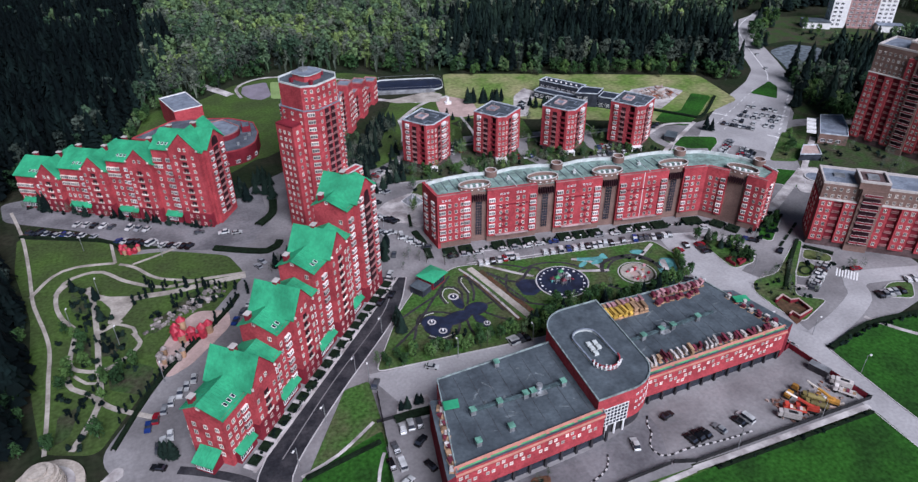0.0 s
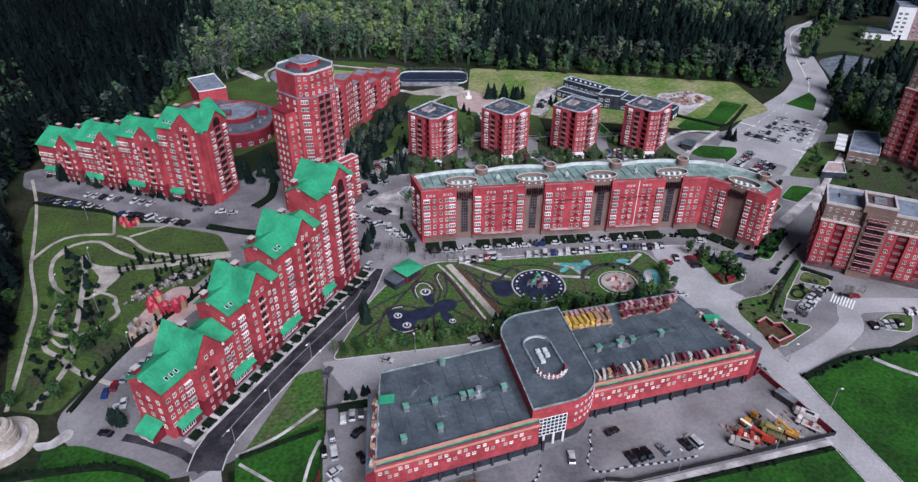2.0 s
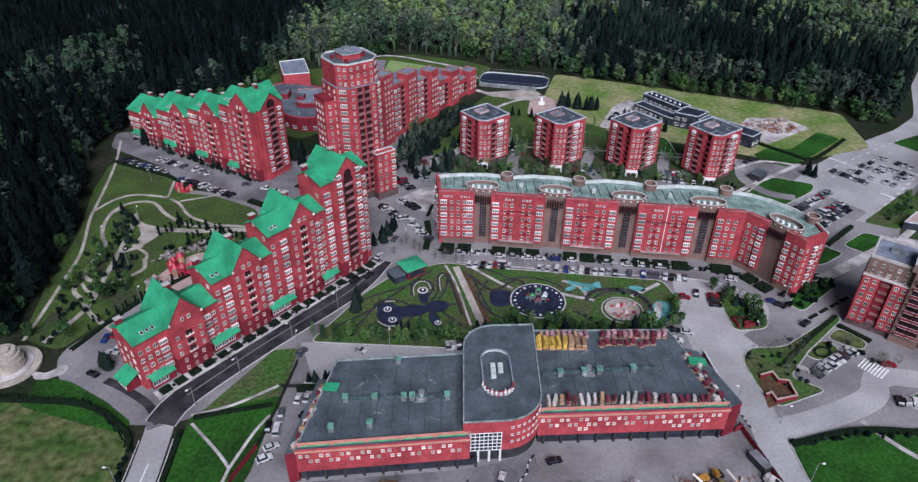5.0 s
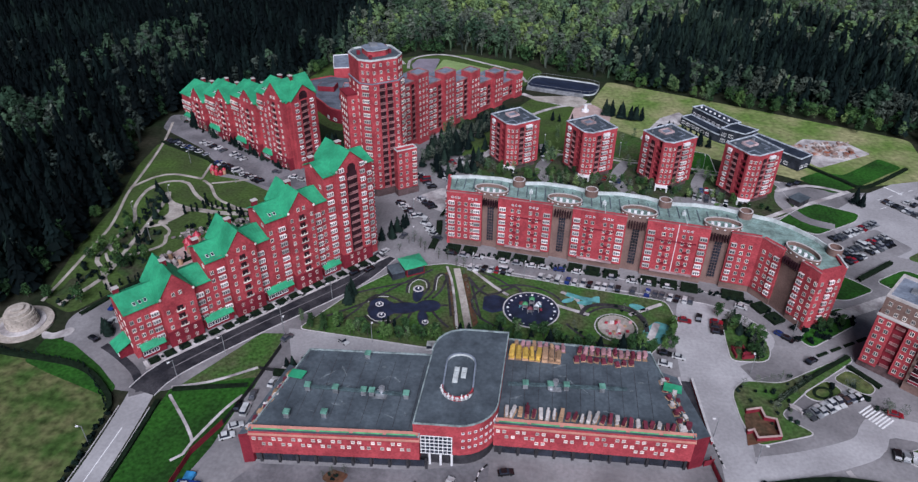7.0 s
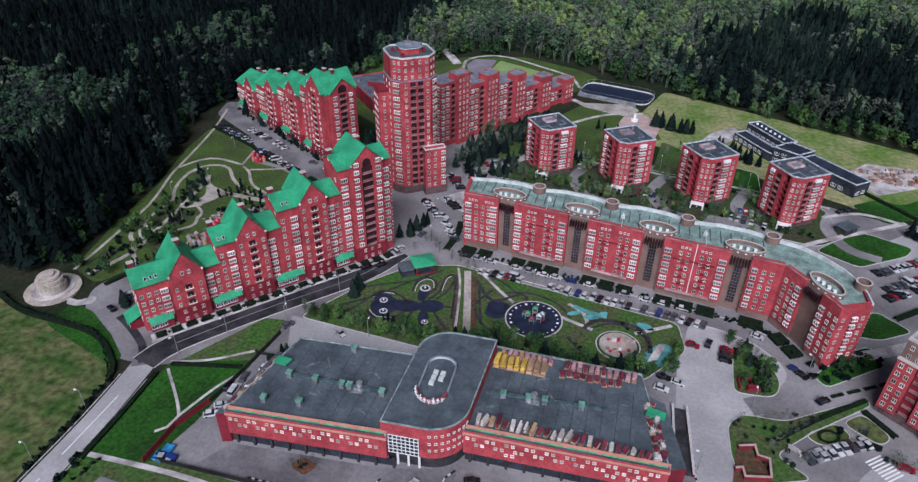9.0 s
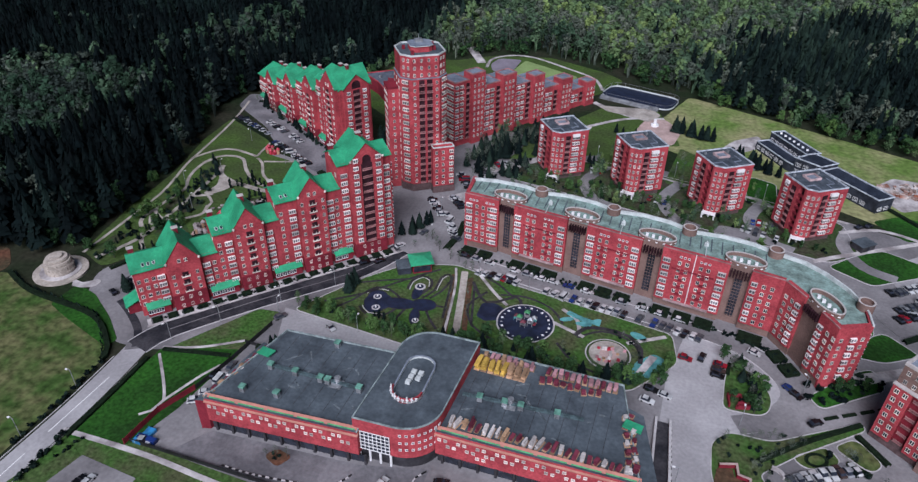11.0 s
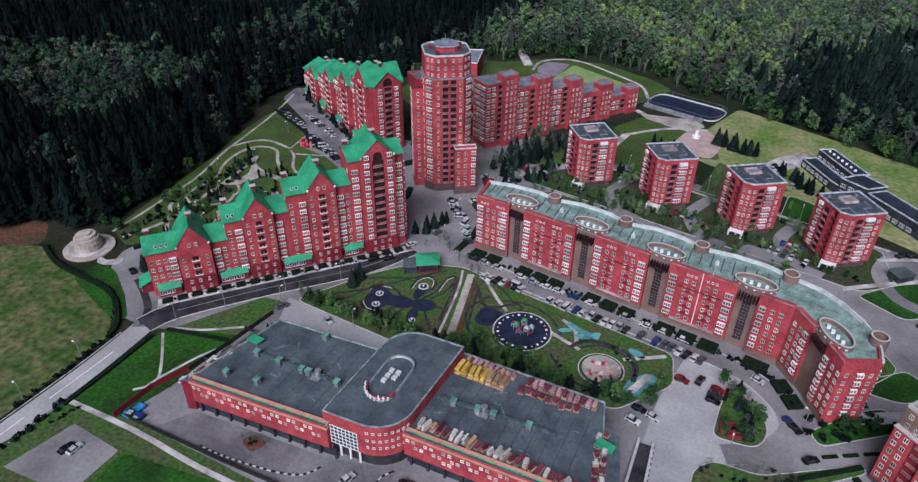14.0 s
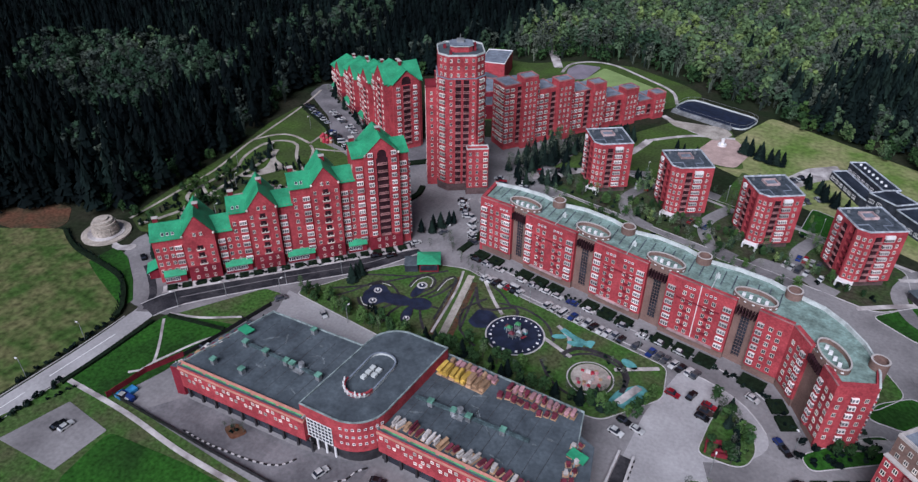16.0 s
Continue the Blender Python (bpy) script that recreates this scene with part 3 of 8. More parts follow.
            if awnings and inner < 0:
                span = (blocks[n - 1][4] + 2.4 if n else a + 2.4, e - 2.2)
                aw = Shape()
                roof_slope(aw, I, span[0] - 1.0, span[1] + 1.0, -2.2, 0, 3.5, 5.0, 0.2)
                part("awning", aw, GREEN_ROOF, house, "small green sheet-metal canopy")
                sh = Shape().box(span[0] - 1.0, -1.5, 0, span[1] + 0.8, 0, 3.5, 0)
                part("shopfront", sh, BRICK_DARK, house)
                rows_of(WINDOW_WIDE, house, Matrix.Translation((0, -1.5, 0)), [span[0] + 0.4 + 2.6 * i for i in range(max(1, int((span[1] - span[0]) / 2.6)))], 1, 1.2)
        bf = Matrix.Translation((0, -p, 0))
        bf_floors = int((eave - 6.4) / storey)
        if last and not end_gable:
            # A flat sheet carries the shade of the deep balconies.
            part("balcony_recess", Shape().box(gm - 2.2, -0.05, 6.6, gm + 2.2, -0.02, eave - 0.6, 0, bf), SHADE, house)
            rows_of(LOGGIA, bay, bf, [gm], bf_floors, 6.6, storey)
            rows_of(BAY_SLIM, bay, bf, [gm - 4.4, gm + 4.4], bf_floors + 1, 6.4, storey)
        else:
            rows_of(LEDGE, bay, bf, [gm], bf_floors, 6.9, storey)
            rows_of(WINDOW_SMALL, bay, bf, [gm - 3.9, gm + 3.9], bf_floors, 7.2, storey)
            rows_of(WINDOW_SMALL, bay, bf, [gm - 1.1, gm + 1.1], 1, eave + 0.6)
        rows_of(WINDOW_SMALL, bay, bf, [gm - 3.0, gm, gm + 3.0], 2, 0.9, 3.1)
        # back
        back = wall_frame((s1, depth), (s0, depth))
        rows_of(WINDOW, wall, back, [1.5 + 3.2 * i for i in range(int((s1 - s0 - 2) / 3.2) + 1)], floors - 1, 4.2, storey, skip=0.25)
        # end wall that shows above the lower neighbour
        lo = blocks[n - 1][2] + ridge_rise + 0.6 if n else 3.5
        fl = int((eave - lo) / storey)
        if fl > 0:
            rows_of(WINDOW, wall, wall_frame((s0, depth), (s0, 0)), [2.5, depth / 2, depth - 2.5] if n == 0 else [depth - 2.5], fl, lo, storey)
        put(WINDOW_SMALL, wall, wall_frame((s0, depth), (s0, 0)), depth - mid, eave + 0.9)
        if last:
            end = wall_frame((s1, 0), (s1, depth))
            fl = int((eave - 3) / storey)
            if end_gable:
                e = Shape()
                h2, pk = 3.8, ridge + 2.0
                e.box(s1, 1.5, 0, s1 + 1.2, depth - 1.5, eave + 0.5)
                e.face([(s1 + 1.2, 1.5, eave + 0.5), (s1 + 1.2, depth - 1.5, eave + 0.5), (s1 + 1.2, depth / 2, pk)])
                end_bay = part("end_bay", e, BRICK, house)
                r = Shape()
                roof_slope(r, Matrix.Translation((0, depth / 2, 0)), (g0 + g1) / 2, s1 + 1.8, -depth / 2 + 1.0, 0, eave + 0.4, pk + 0.2)
                roof_slope(r, Matrix.Translation((0, depth / 2, 0)) @ Matrix.Rotation(radians(180), 4, "Z"), -s1 - 1.8, -(g0 + g1) / 2, -depth / 2 + 1.0, 0, eave + 0.4, pk + 0.2)
                part("gable_roof", r, GREEN_ROOF, house)
                ef = Matrix.Translation((1.2, 0, 0)) @ end
                rows_of(LOGGIA, end_bay, ef, [depth / 2], fl, 3.2, storey)
                rows_of(BAY_SLIM, end_bay, ef, [depth / 2 - 4.4, depth / 2 + 4.4], fl, 3.2, storey)
                arch_at(house, ef, depth / 2, eave - 0.5, 2.4)
            else:
                rows_of(WINDOW, wall, end, [2.0, depth / 2, depth - 2.0], fl, 4.2, storey)
    return house


def arch_at(parent, m, s, z, r):
    # A flat face in the shade colour stands for the arched opening.
    a = Shape()
    pts = [(s - r, -0.06, z)] + [(s - r * math.cos(t), -0.06, z + 1.6 + r * math.sin(t)) for t in (math.pi * i / 10 for i in range(11))] + [(s + r, -0.06, z)]
    a.face([tuple(m @ Vector(p)) for p in pts[::-1]])
    part("arched_opening", a, SHADE, parent)


# ---- stepped block with green roofs ----
stepped = gabled_house("apartment_block", "stepped red brick apartment block with green gabled sheet-metal roofs", (-12.6, 134.4), 49.7,
                       ((0, 27.6, 18.6, 10.4, 21.6, 27.2), (27.6, 50.2, 25.3, 34.0, 44.6, 33.4), (50.2, 74.0, 31.6, 57.6, 68.0, 39.3), (74.0, 95.0, 40.6, 78.0, 91.0, 47.8)), 12.4, False, 2.6)
rows_of(BAY_SLIM, stepped, wall_frame((95.0, 0), (95.0, 12.4)), [1.4], 11, 3.3, 3.08)
ef = Matrix.Translation((0, -2.3, 0))
arch_at(stepped, ef, 84.5, 40.0, 1.7)
annex = Shape().box(-4.2, 3.4, 0, 0, 9.2, 3.6)
part("entrance_annex", annex, BRICK_DARK, stepped)
r = Shape()
roof_slope(r, Matrix.Rotation(radians(-90), 4, "Z"), -9.8, -2.8, -4.9, 0, 3.4, 5.6)
part("annex_roof", r, GREEN_ROOF, stepped, "green sheet-metal lean-to roof")
rows_of(WINDOW_WIDE, stepped, wall_frame((-4.2, 9.2), (-4.2, 3.4)), [1.6, 4.2], 1, 1.0)

# ---- gabled block at the forest ----
gabled = gabled_house("apartment_block", "long red brick apartment block with a sawtooth of green gables", (-87.6, 319.6), -31.8,
                      ((0, 24.0, 16.0, 13.4, 23.6, 23.6), (24.0, 48.4, 21.8, 37.0, 47.8, 28.6), (48.4, 71.6, 27.4, 60.0, 70.6, 34.0), (71.6, 95.0, 34.6, 81.0, 94.2, 42.6)), 17.0, True, 4.6, glazed=2)


# ---- round-cornered tower ----
def tower(x, y, deg):
    t = thing("apartment_tower", "tall red brick apartment tower with chamfered corners and rooftop plant room", "apartment tower", Matrix.Translation((x, y, 0)) @ Matrix.Rotation(radians(deg), 4, "Z"))
    a, c = 10.3, 4.2
    plan = [(-a + c, -a), (a - c, -a), (a, -a + c), (a, a - c), (a - c, a), (-a + c, a), (-a, a - c), (-a, -a + c)]
    inner = [(px * 0.95, py * 0.95) for px, py in plan]
    part("plinth", Shape().prism([(px * 1.04, py * 1.04) for px, py in plan], 0, 3.4), STONE, t, "grey stone ground storey")
    wall = part("wall", Shape().prism(plan, 3.4, 52.5), BRICK, t)
    upper = part("upper_wall", Shape().prism(inner, 52.5, 62.0, top=1), [BRICK, FELT], t)
    rim = Shape()
    coping(rim, inner, 62.0, 62.7, 0.3)
    part("parapet", rim, COPING, t)
    rim = Shape()
    coping(rim, plan, 52.5, 52.9, 0.6)
    part("ledge", rim, BLUE_FELT, t)
    plant = part("plant_room", Shape().prism([(-4.4, -3.0), (-2.6, -4.4), (3.0, -4.4), (4.8, -3.0), (4.8, 3.4), (3.0, 4.8), (-2.6, 4.8), (-4.4, 3.4)], 62, 64.4), BRICK, t)
    part("plant_room_roof", Shape().prism([(-4.8, -3.2), (-2.8, -4.8), (3.2, -4.8), (5.2, -3.2), (5.2, 3.6), (3.2, 5.2), (-2.8, 5.2), (-4.8, 3.6)], 64.4, 64.7, top=1, bottom=True), [COPING, BLUE_FELT], t)
    part("stair_head", Shape().box(-1.5, 0.5, 64.7, 1.5, 3.0, 66.0), METAL_GREY, t)
    part("mast", Shape().box(-0.15, 1.4, 66.0, 0.05, 1.6, 68.2), METAL_GREY, t)
    for px, py in ((-4.6, -6.4), (5.8, -2.0), (6.4, 4.0), (-6.6, 2.0), (1.0, 7.2)):
        part("roof_vent", Shape().box(px - 0.6, py - 0.6, 62, px + 0.6, py + 0.6, 63.6), BRICK_DARK, t)
    low = Shape().box(2.0, -14.2, 3.2, 11.6, -a + 0.2, 22.0)
    wing_ = part("low_wing", low, BRICK, t)
    part("low_wing_base", Shape().box(1.7, -14.6, 0, 11.9, -a, 3.2), STONE, t)
    rim = Shape()
    coping(rim, [(2.0, -14.2), (11.6, -14.2), (11.6, -a), (2.0, -a)], 22.0, 22.5, 0.3)
    part("low_wing_parapet", rim, COPING, t)
    side = part("side_wing", Shape().box(-15.2, -4.0, 0, -a + 0.1, 5.0, 47.0), BRICK, t)
    part("side_wing_cap", Shape().box(-15.3, -4.1, 47.0, -a + 0.1, 5.1, 47.6), BRICK_DARK, t)
    st = 3.05
    k = len(plan)
    for i in range(k):
        m = wall_frame(plan[i], plan[(i + 1) % k])
        length = (Vector(plan[(i + 1) % k]) - Vector(plan[i])).length
        mi = wall_frame(inner[i], inner[(i + 1) % k])
        li = length * 0.95
        if i % 2:
            rows_of(BAY_ROSE, wall, m, [length / 2], 16, 3.9, st)
            rows_of(WINDOW_ROSE, upper, mi, [li * 0.3, li * 0.7], 3, 53.6, st)
        elif i in (0, 2):
            rows_of(WINDOW_ROSE, wall, m, [1.3, length - 1.3], 16, 4.4, st)
            rows_of(LOGGIA_SLIM, wall, m, [length / 2 - 1.7, length / 2 + 1.7], 16, 3.9, st)
            rows_of(WINDOW_ROSE, upper, mi, [1.2, li / 2 - 1.6, li / 2 + 1.6, li - 1.2], 3, 53.6, st)
        else:
            rows_of(WINDOW_ROSE, wall, m, [1.6, length / 2, length - 1.6], 16, 4.4, st)
    lw = wall_frame((2.0, -14.2), (11.6, -14.2))
    rows_of(WINDOW, wing_, lw, [1.6, 4.6], 6, 4.2, 3.0)
    rows_of(BAY_SLIM_ROSE, wing_, lw, [8.2], 6, 3.6, 3.0)
    rows_of(WINDOW, wing_, wall_frame((11.6, -14.2), (11.6, -a)), [1.8], 6, 4.2, 3.0)
    rows_of(WINDOW_SMALL, side, wall_frame((-15.2, 5.0), (-15.2, -4.0)), [2, 4.5, 7], 14, 4.2, st)
    rows_of(WINDOW_SMALL, side, wall_frame((-15.2, -4.0), (-a, -4.0)), [2.4], 14, 4.2, st)
    return t


tower(38.0, 262.0, 36)


# ---- four square blocks ----
def square_block(x, y, deg):
    t = thing("apartment_block", "square nine-storey red brick block with white balconies and flat grey roof", "apartment block", Matrix.Translation((x, y, 0)) @ Matrix.Rotation(radians(deg), 4, "Z"), group="square brick blocks")
    a, h, st = 8.5, 24.0, 2.75
    n0, n1, d, e = 4.0, 7.0, 1.9, 2.9
    plan = [(-a, -a + e), (-a + e, -a), (a, -a), (a, a), (-a, a), (-a, -a + n1), (-a + d, -a + n1), (-a + d, -a + n0), (-a, -a + n0)]
    square = [(-a, -a + e), (-a + e, -a), (a, -a), (a, a), (-a, a)]
    wall = part("wall", Shape().prism(plan, 2.6, h - 0.5, bottom=True), BRICK, t)
    roof = part("roof", Shape().prism(square, h - 0.5, h, top=1, bottom=True), [BRICK, ROOF_GREY], t)
    part("base", Shape().prism([(px * 0.9, py * 0.9) for px, py in square], 0, 2.6), STONE, t)
    rim = Shape()
    coping(rim, square, h, h + 0.5, 0.35)
    part("parapet", rim, BLUE_WHITE, t)
    q = Shape()
    coping(q, [(-2.8, 0.2), (2.6, 0.2), (2.6, 4.8), (-2.8, 4.8)], h, h + 0.9, 0.3)
    part("roof_frame", q, PALE_ROSE, roof, "pale rim of a light well on the roof")
    part("well_floor", Shape().box(-2.4, 0.6, h, 2.2, 4.4, h + 0.25), BLUE_FELT, t)
    for x0, y0, x1, y1 in ((-8.0, -3.2, -3.4, -2.9), (-3.4, -8.0, -3.1, -2.9), (1.6, -8.0, 1.9, -4.2), (1.6, -4.2, 5.2, -3.9), (5.2, -3.9, 5.5, 1.0)):
        part("roof_kerb", Shape().box(x0, y0, h, x1, y1, h + 0.3), BLUE_FELT, roof)
    part("roof_vent", Shape().box(4.0, 4.4, h, 5.0, 5.4, h + 1.1), METAL_GREY, roof)
    part("roof_vent", Shape().box(-6.4, 5.2, h, -5.6, 6.0, h + 0.9), METAL_GREY, roof)
    s_wall, w_wall = wall_frame((-a, -a), (a, -a)), wall_frame((-a, a), (-a, -a))
    e_wall, n_wall = wall_frame((a, -a), (a, a)), wall_frame((a, a), (-a, a))
    inner = wall_frame((-a + d, -a + n1), (-a + d, -a + n0))
    # Dark sheet paints extra shade onto the back of the notch.
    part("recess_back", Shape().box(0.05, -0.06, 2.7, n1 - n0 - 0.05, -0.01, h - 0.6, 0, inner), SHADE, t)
    rows_of(RECESS_RAIL, wall, inner, [(n1 - n0) / 2], 7, 3.1, st, y=-1.5)
    rows_of(WINDOW_ROSE, wall, wall_frame((-a, -a + e), (-a + e, -a)), [1.1, 3.0], 7, 3.8, st)
    rows_of(WINDOW_ROSE, wall, s_wall, [3.9], 7, 3.8, st)
    rows_of(LOGGIA_SLIM, wall, s_wall, [6.8], 7, 3.1, st)
    rows_of(BAY_WIDE, wall, s_wall, [10.6], 7, 3.2, st)
    rows_of(WINDOW_ROSE, wall, s_wall, [14.6], 7, 3.8, st)
    part("top_panel", Shape().box(8.9, -0.95, 21.6, 12.3, 0, 22.8, 0, s_wall), WHITE, t)
    rows_of(BAY_SLIM, wall, w_wall, [3.4], 7, 3.2, st)
    rows_of(LOGGIA_SLIM, wall, w_wall, [7.2], 7, 3.1, st)
    part("top_panel", Shape().box(2.4, -0.75, 21.6, 4.4, 0, 22.8, 0, w_wall), WHITE, t)
    rows_of(WINDOW, wall, e_wall, [2, 5.5, 9, 12.5, 15.5], 7, 3.8, st)
    rows_of(WINDOW, wall, n_wall, [2, 6.5, 11, 15.5], 7, 3.8, st)
    # white portico under the corner
    for px, py in ((-7.0, -7.0), (-8.3, -4.9), (-4.9, -8.3), (-10.2, -6.6), (-6.6, -10.2)):
        part("portico_post", Shape().box(px - 0.25, py - 0.25, 0, px + 0.25, py + 0.25, 2.8), WHITE, t)
    part("portico_beam", Shape().prism([(-10.6, -6.8), (-6.8, -10.6), (-4.6, -8.4), (-8.4, -4.6)], 2.3, 2.75, bottom=True), WHITE, t)
    return t


for sx, sy, sd in ((96.9, 294.4, 38), (133.2, 290.6, 35), (168.6, 285.4, 36), (204.0, 277.6, 35)):
    square_block(sx, sy, sd)


# ---- comb-shaped block behind the tower ----
def comb_block():
    t = thing("apartment_block", "red brick block stepping down in storeys with square stair towers", "apartment block", Matrix.Translation((41.8, 299.5, 0)) @ Matrix.Rotation(radians(58.4), 4, "Z"))
    st = 3.0
    heads = ((9.0, 19.5, 36.5), (30.0, 41.0, 31.5), (52.0, 62.0, 26.5), (74.0, 84.5, 20.0), (95.0, 104.5, 13.8))
    prev = 0.0
    for n, (a, b, h) in enumerate(heads):
        low = h - 2.8
        body = Shape().box(prev, 1.8, 0, a, 14.0, low)
        wall = part("wall", body, BRICK, t)
        part("roof", Shape().box(prev + 0.3, 2.1, low, a - 0.2, 13.7, low + 0.12), BLUE_FELT, t)
        rim = Shape()
        coping(rim, [(prev, 1.8), (a, 1.8), (a, 14.0), (prev, 14.0)], low, low + 0.5, 0.35)
        part("parapet", rim, ROSE, t)
        b_, deep = b - 2.2, 6.4
        stair = part("stair_tower", Shape().box(a, -0.6, 0, b_, deep, h + 0.6), BRICK, t)
        part("wall", Shape().box(a, 1.8, 0, b, 14.0, low - 0.01), BRICK, t)
        part("roof", Shape().box(a + 0.3, deep, low, b, 13.7, low + 0.11), BLUE_FELT, t)
        part("tower_roof", Shape().box(a + 0.4, -0.2, h + 0.6, b_ - 0.4, deep - 0.4, h + 0.7), BLUE_FELT, t)
        rim = Shape()
        coping(rim, [(a, -0.6), (b_, -0.6), (b_, deep), (a, deep)], h + 0.6, h + 1.2, 0.3)
        part("tower_parapet", rim, ROSE, t)
        m = Matrix.Translation((0, 1.8, 0))
        fl = int((low - 2.5) / st)
        mid = (prev + a) / 2
        rows_of(BAY_SLIM_ROSE, wall, m, [mid - 0.6], fl, 3.0, st)
        rows_of(LOGGIA_SLIM, wall, m, [mid + 3.6], fl, 3.0, st)
        rows_of(BAY_SLIM, wall, m, [mid - 3.6], fl, 3.0, st)
        fl = int((h - 3) / st)
        rows_of(WINDOW_SMALL, stair, Matrix.Translation((0, -0.6, 0)), [a + 1.6, a + 4.2, a + 6.6], fl, 3.6, st)
        rows_of(BAY_SLIM, wall, m, [b - 1.1], fl - 1, 3.0, st)
        prev = b
    end = wall_frame((0, 14.0), (0, 1.8))
    rows_of(BAY_ROSE, t, end, [9.8, 6.4], 10, 3.0, st)
    rows_of(WINDOW, t, end, [1.6, 3.6], 10, 3.6, st)
    return t


comb_block()


# ---- long curved block ----
def long_block():
    t = thing("apartment_block", "long curved red brick block with brown stair towers and oval terraces", "apartment block")
    h = 24.0
    sections = (((75.5, 216.4), (89.4, 215.4)), ((95.8, 214.2), (116.6, 211.5)), ((124.2, 210.3), (144.0, 207.3)), ((151.3, 206.0), (173.2, 203.0)), ((180.0, 201.8), (190.0, 200.0)), ((190.0, 200.0), (195.6, 193.2)), ((199.6, 187.0), (203.9, 180.4)))
    backs = (((73.4, 231.0), (93.0, 232.0)), ((93.0, 232.0), (116.0, 229.6)), ((119.0, 229.0), (146.0, 224.6)), ((148.0, 224.4), (176.0, 221.6)), ((177.0, 221.4), (194.0, 219.0)), ((194.0, 219.0), (206.0, 207.0)), ((207.0, 205.0), (213.6, 185.4)))
    whole = [s[0] for s in sections[:1]]
    plan = []
    for a, b in sections:
        plan += [a, b]
    plan += [(213.6, 185.2), (213.2, 191.0), (211.9, 196.4), (208.6, 202.6), (203.0, 209.0), (196.5, 213.8), (188.5, 216.2), (180.0, 219.6), (170.0, 220.8), (160.0, 220.2), (152.0, 223.8), (142.0, 225.4), (132.5, 224.4), (124.0, 227.9), (113.0, 229.4), (104.0, 228.2), (95.0, 230.7), (84.0, 230.8), (75.0, 229.2)]
    core = [((Vector(p) - Vector((0, 0))) + Vector((0, 1.6)))[:] if i < 14 else p for i, p in enumerate(plan)]
    part("core_wall", Shape().prism(core, 0, h - 0.9, top=1), [BROWN, GREEN_FELT], t, "brown brick recessed walls")
    for n, (a, b) in enumerate(sections):
        d = (Vector(b) - Vector(a))
        nrm = Vector((-d.y, d.x)).normalized()
        far_a, far_b = Vector(a) + nrm * 1.9, Vector(b) + nrm * 1.9
        h = 24.0 - 0.006 * n
        wall = part("wall", Shape().prism([a, b, tuple(far_b), tuple(far_a)], 2.8, h), BRICK, t)
        part("plinth", Shape().prism([tuple(Vector(a) + nrm * 0.3), tuple(Vector(b) + nrm * 0.3), tuple(far_b), tuple(far_a)], 0, 2.8), BROWN, t)
        rim = Shape()
        coping(rim, [a, b], h, h + 0.25, 0.4, closed=False)
        part("coping", rim, ROSE, t)
        m, length = wall_frame(a, b), d.length
        st = 2.95
        if length > 12:
            rows_of(BAY, wall, m, [1.9, length - 1.9], 6, 3.2, st)
            rows_of(WINDOW, wall, m, [length / 2 - 4.8, length / 2 - 2.3, length / 2 + 2.3, length / 2 + 4.8] if length > 16 else [5.0, 7.6, 10.0], 6, 3.9, st)
            if length > 16:
                part("recess_band", Shape().box(4.0, -0.35, 16.6, length - 4.0, 0, 17.0, m=m), BRICK_DARK, t)
                part("canopy_band", Shape().box(3.4, -1.1, 3.0, length - 3.4, 0, 3.35, m=m), PALE_ROSE, t, "pale pink entrance canopy")
                for x in (length / 2 - 3.55, length / 2 + 3.55):
                    for k in range(4):
                        part("balcony_box", Shape().box(x - 0.75, -0.5, 6.3 + 2.95 * k, x + 0.75, 0, 7.1 + 2.95 * k, m=m), BRICK_DARK, t)
            if n == 3:
                part("downpipe", Shape().box(length / 2 - 0.12, -0.2, 3.4, length / 2 + 0.12, 0, h + 0.3, m=m), WHITE, t, "white downpipe on the front")
            for k in range(8):
                if k not in (3, 4):
                    put(WINDOW_TINY, wall, m, length / 2 + (k - 3.5) * 1.35, 21.6)
        else:
            rows_of(BAY_SLIM, wall, m, [1.6 if n != 5 else length - 1.6], 6, 3.2, st)
            rows_of(WINDOW, wall, m, [4.6, 7.2] if n != 5 else [2.0, 4.6], 6, 3.9, st)
    h = 24.0
    # east end
    e = wall_frame((203.9, 180.4), (213.6, 185.2))
    part("wall", Shape().prism([(203.9, 180.4), (213.6, 185.2), (212.9, 186.9), (203.4, 182.2)], 0, 23.95), BRICK, t)
    part("wall", Shape().prism([(213.6, 185.2), (213.1, 194.4), (212.0, 194.4), (212.5, 186.4)], 0, 23.93), BRICK, t)
    rows_of(BAY_SLIM, t, wall_frame((213.6, 185.2), (213.0, 194.0)), [2.0], 6, 3.2, 2.95)
    rows_of(WINDOW_SMALL, t, e, [2.0, 8.8], 6, 3.9, 2.95)
    rows_of(BAY_SLIM, t, e, [5.6], 6, 3.2, 2.95)
    w = wall_frame((74.2, 231.0), (75.5, 217.8))
    part("wall", Shape().prism([(75.4, 216.5), (76.6, 216.6), (75.4, 231.0), (74.0, 230.8)], 0, 23.9), BRICK, t)
    rows_of(BAY, t, wall_frame((74.0, 230.8), (75.5, 216.4)), [4.0, 11.0], 6, 3.2, 2.95)
    # rear parapet
    rim = Shape()
    coping(rim, plan[14:], h - 0.9, h + 0.4, 0.5, closed=False)
    part("rear_parapet", rim, COPING, t)
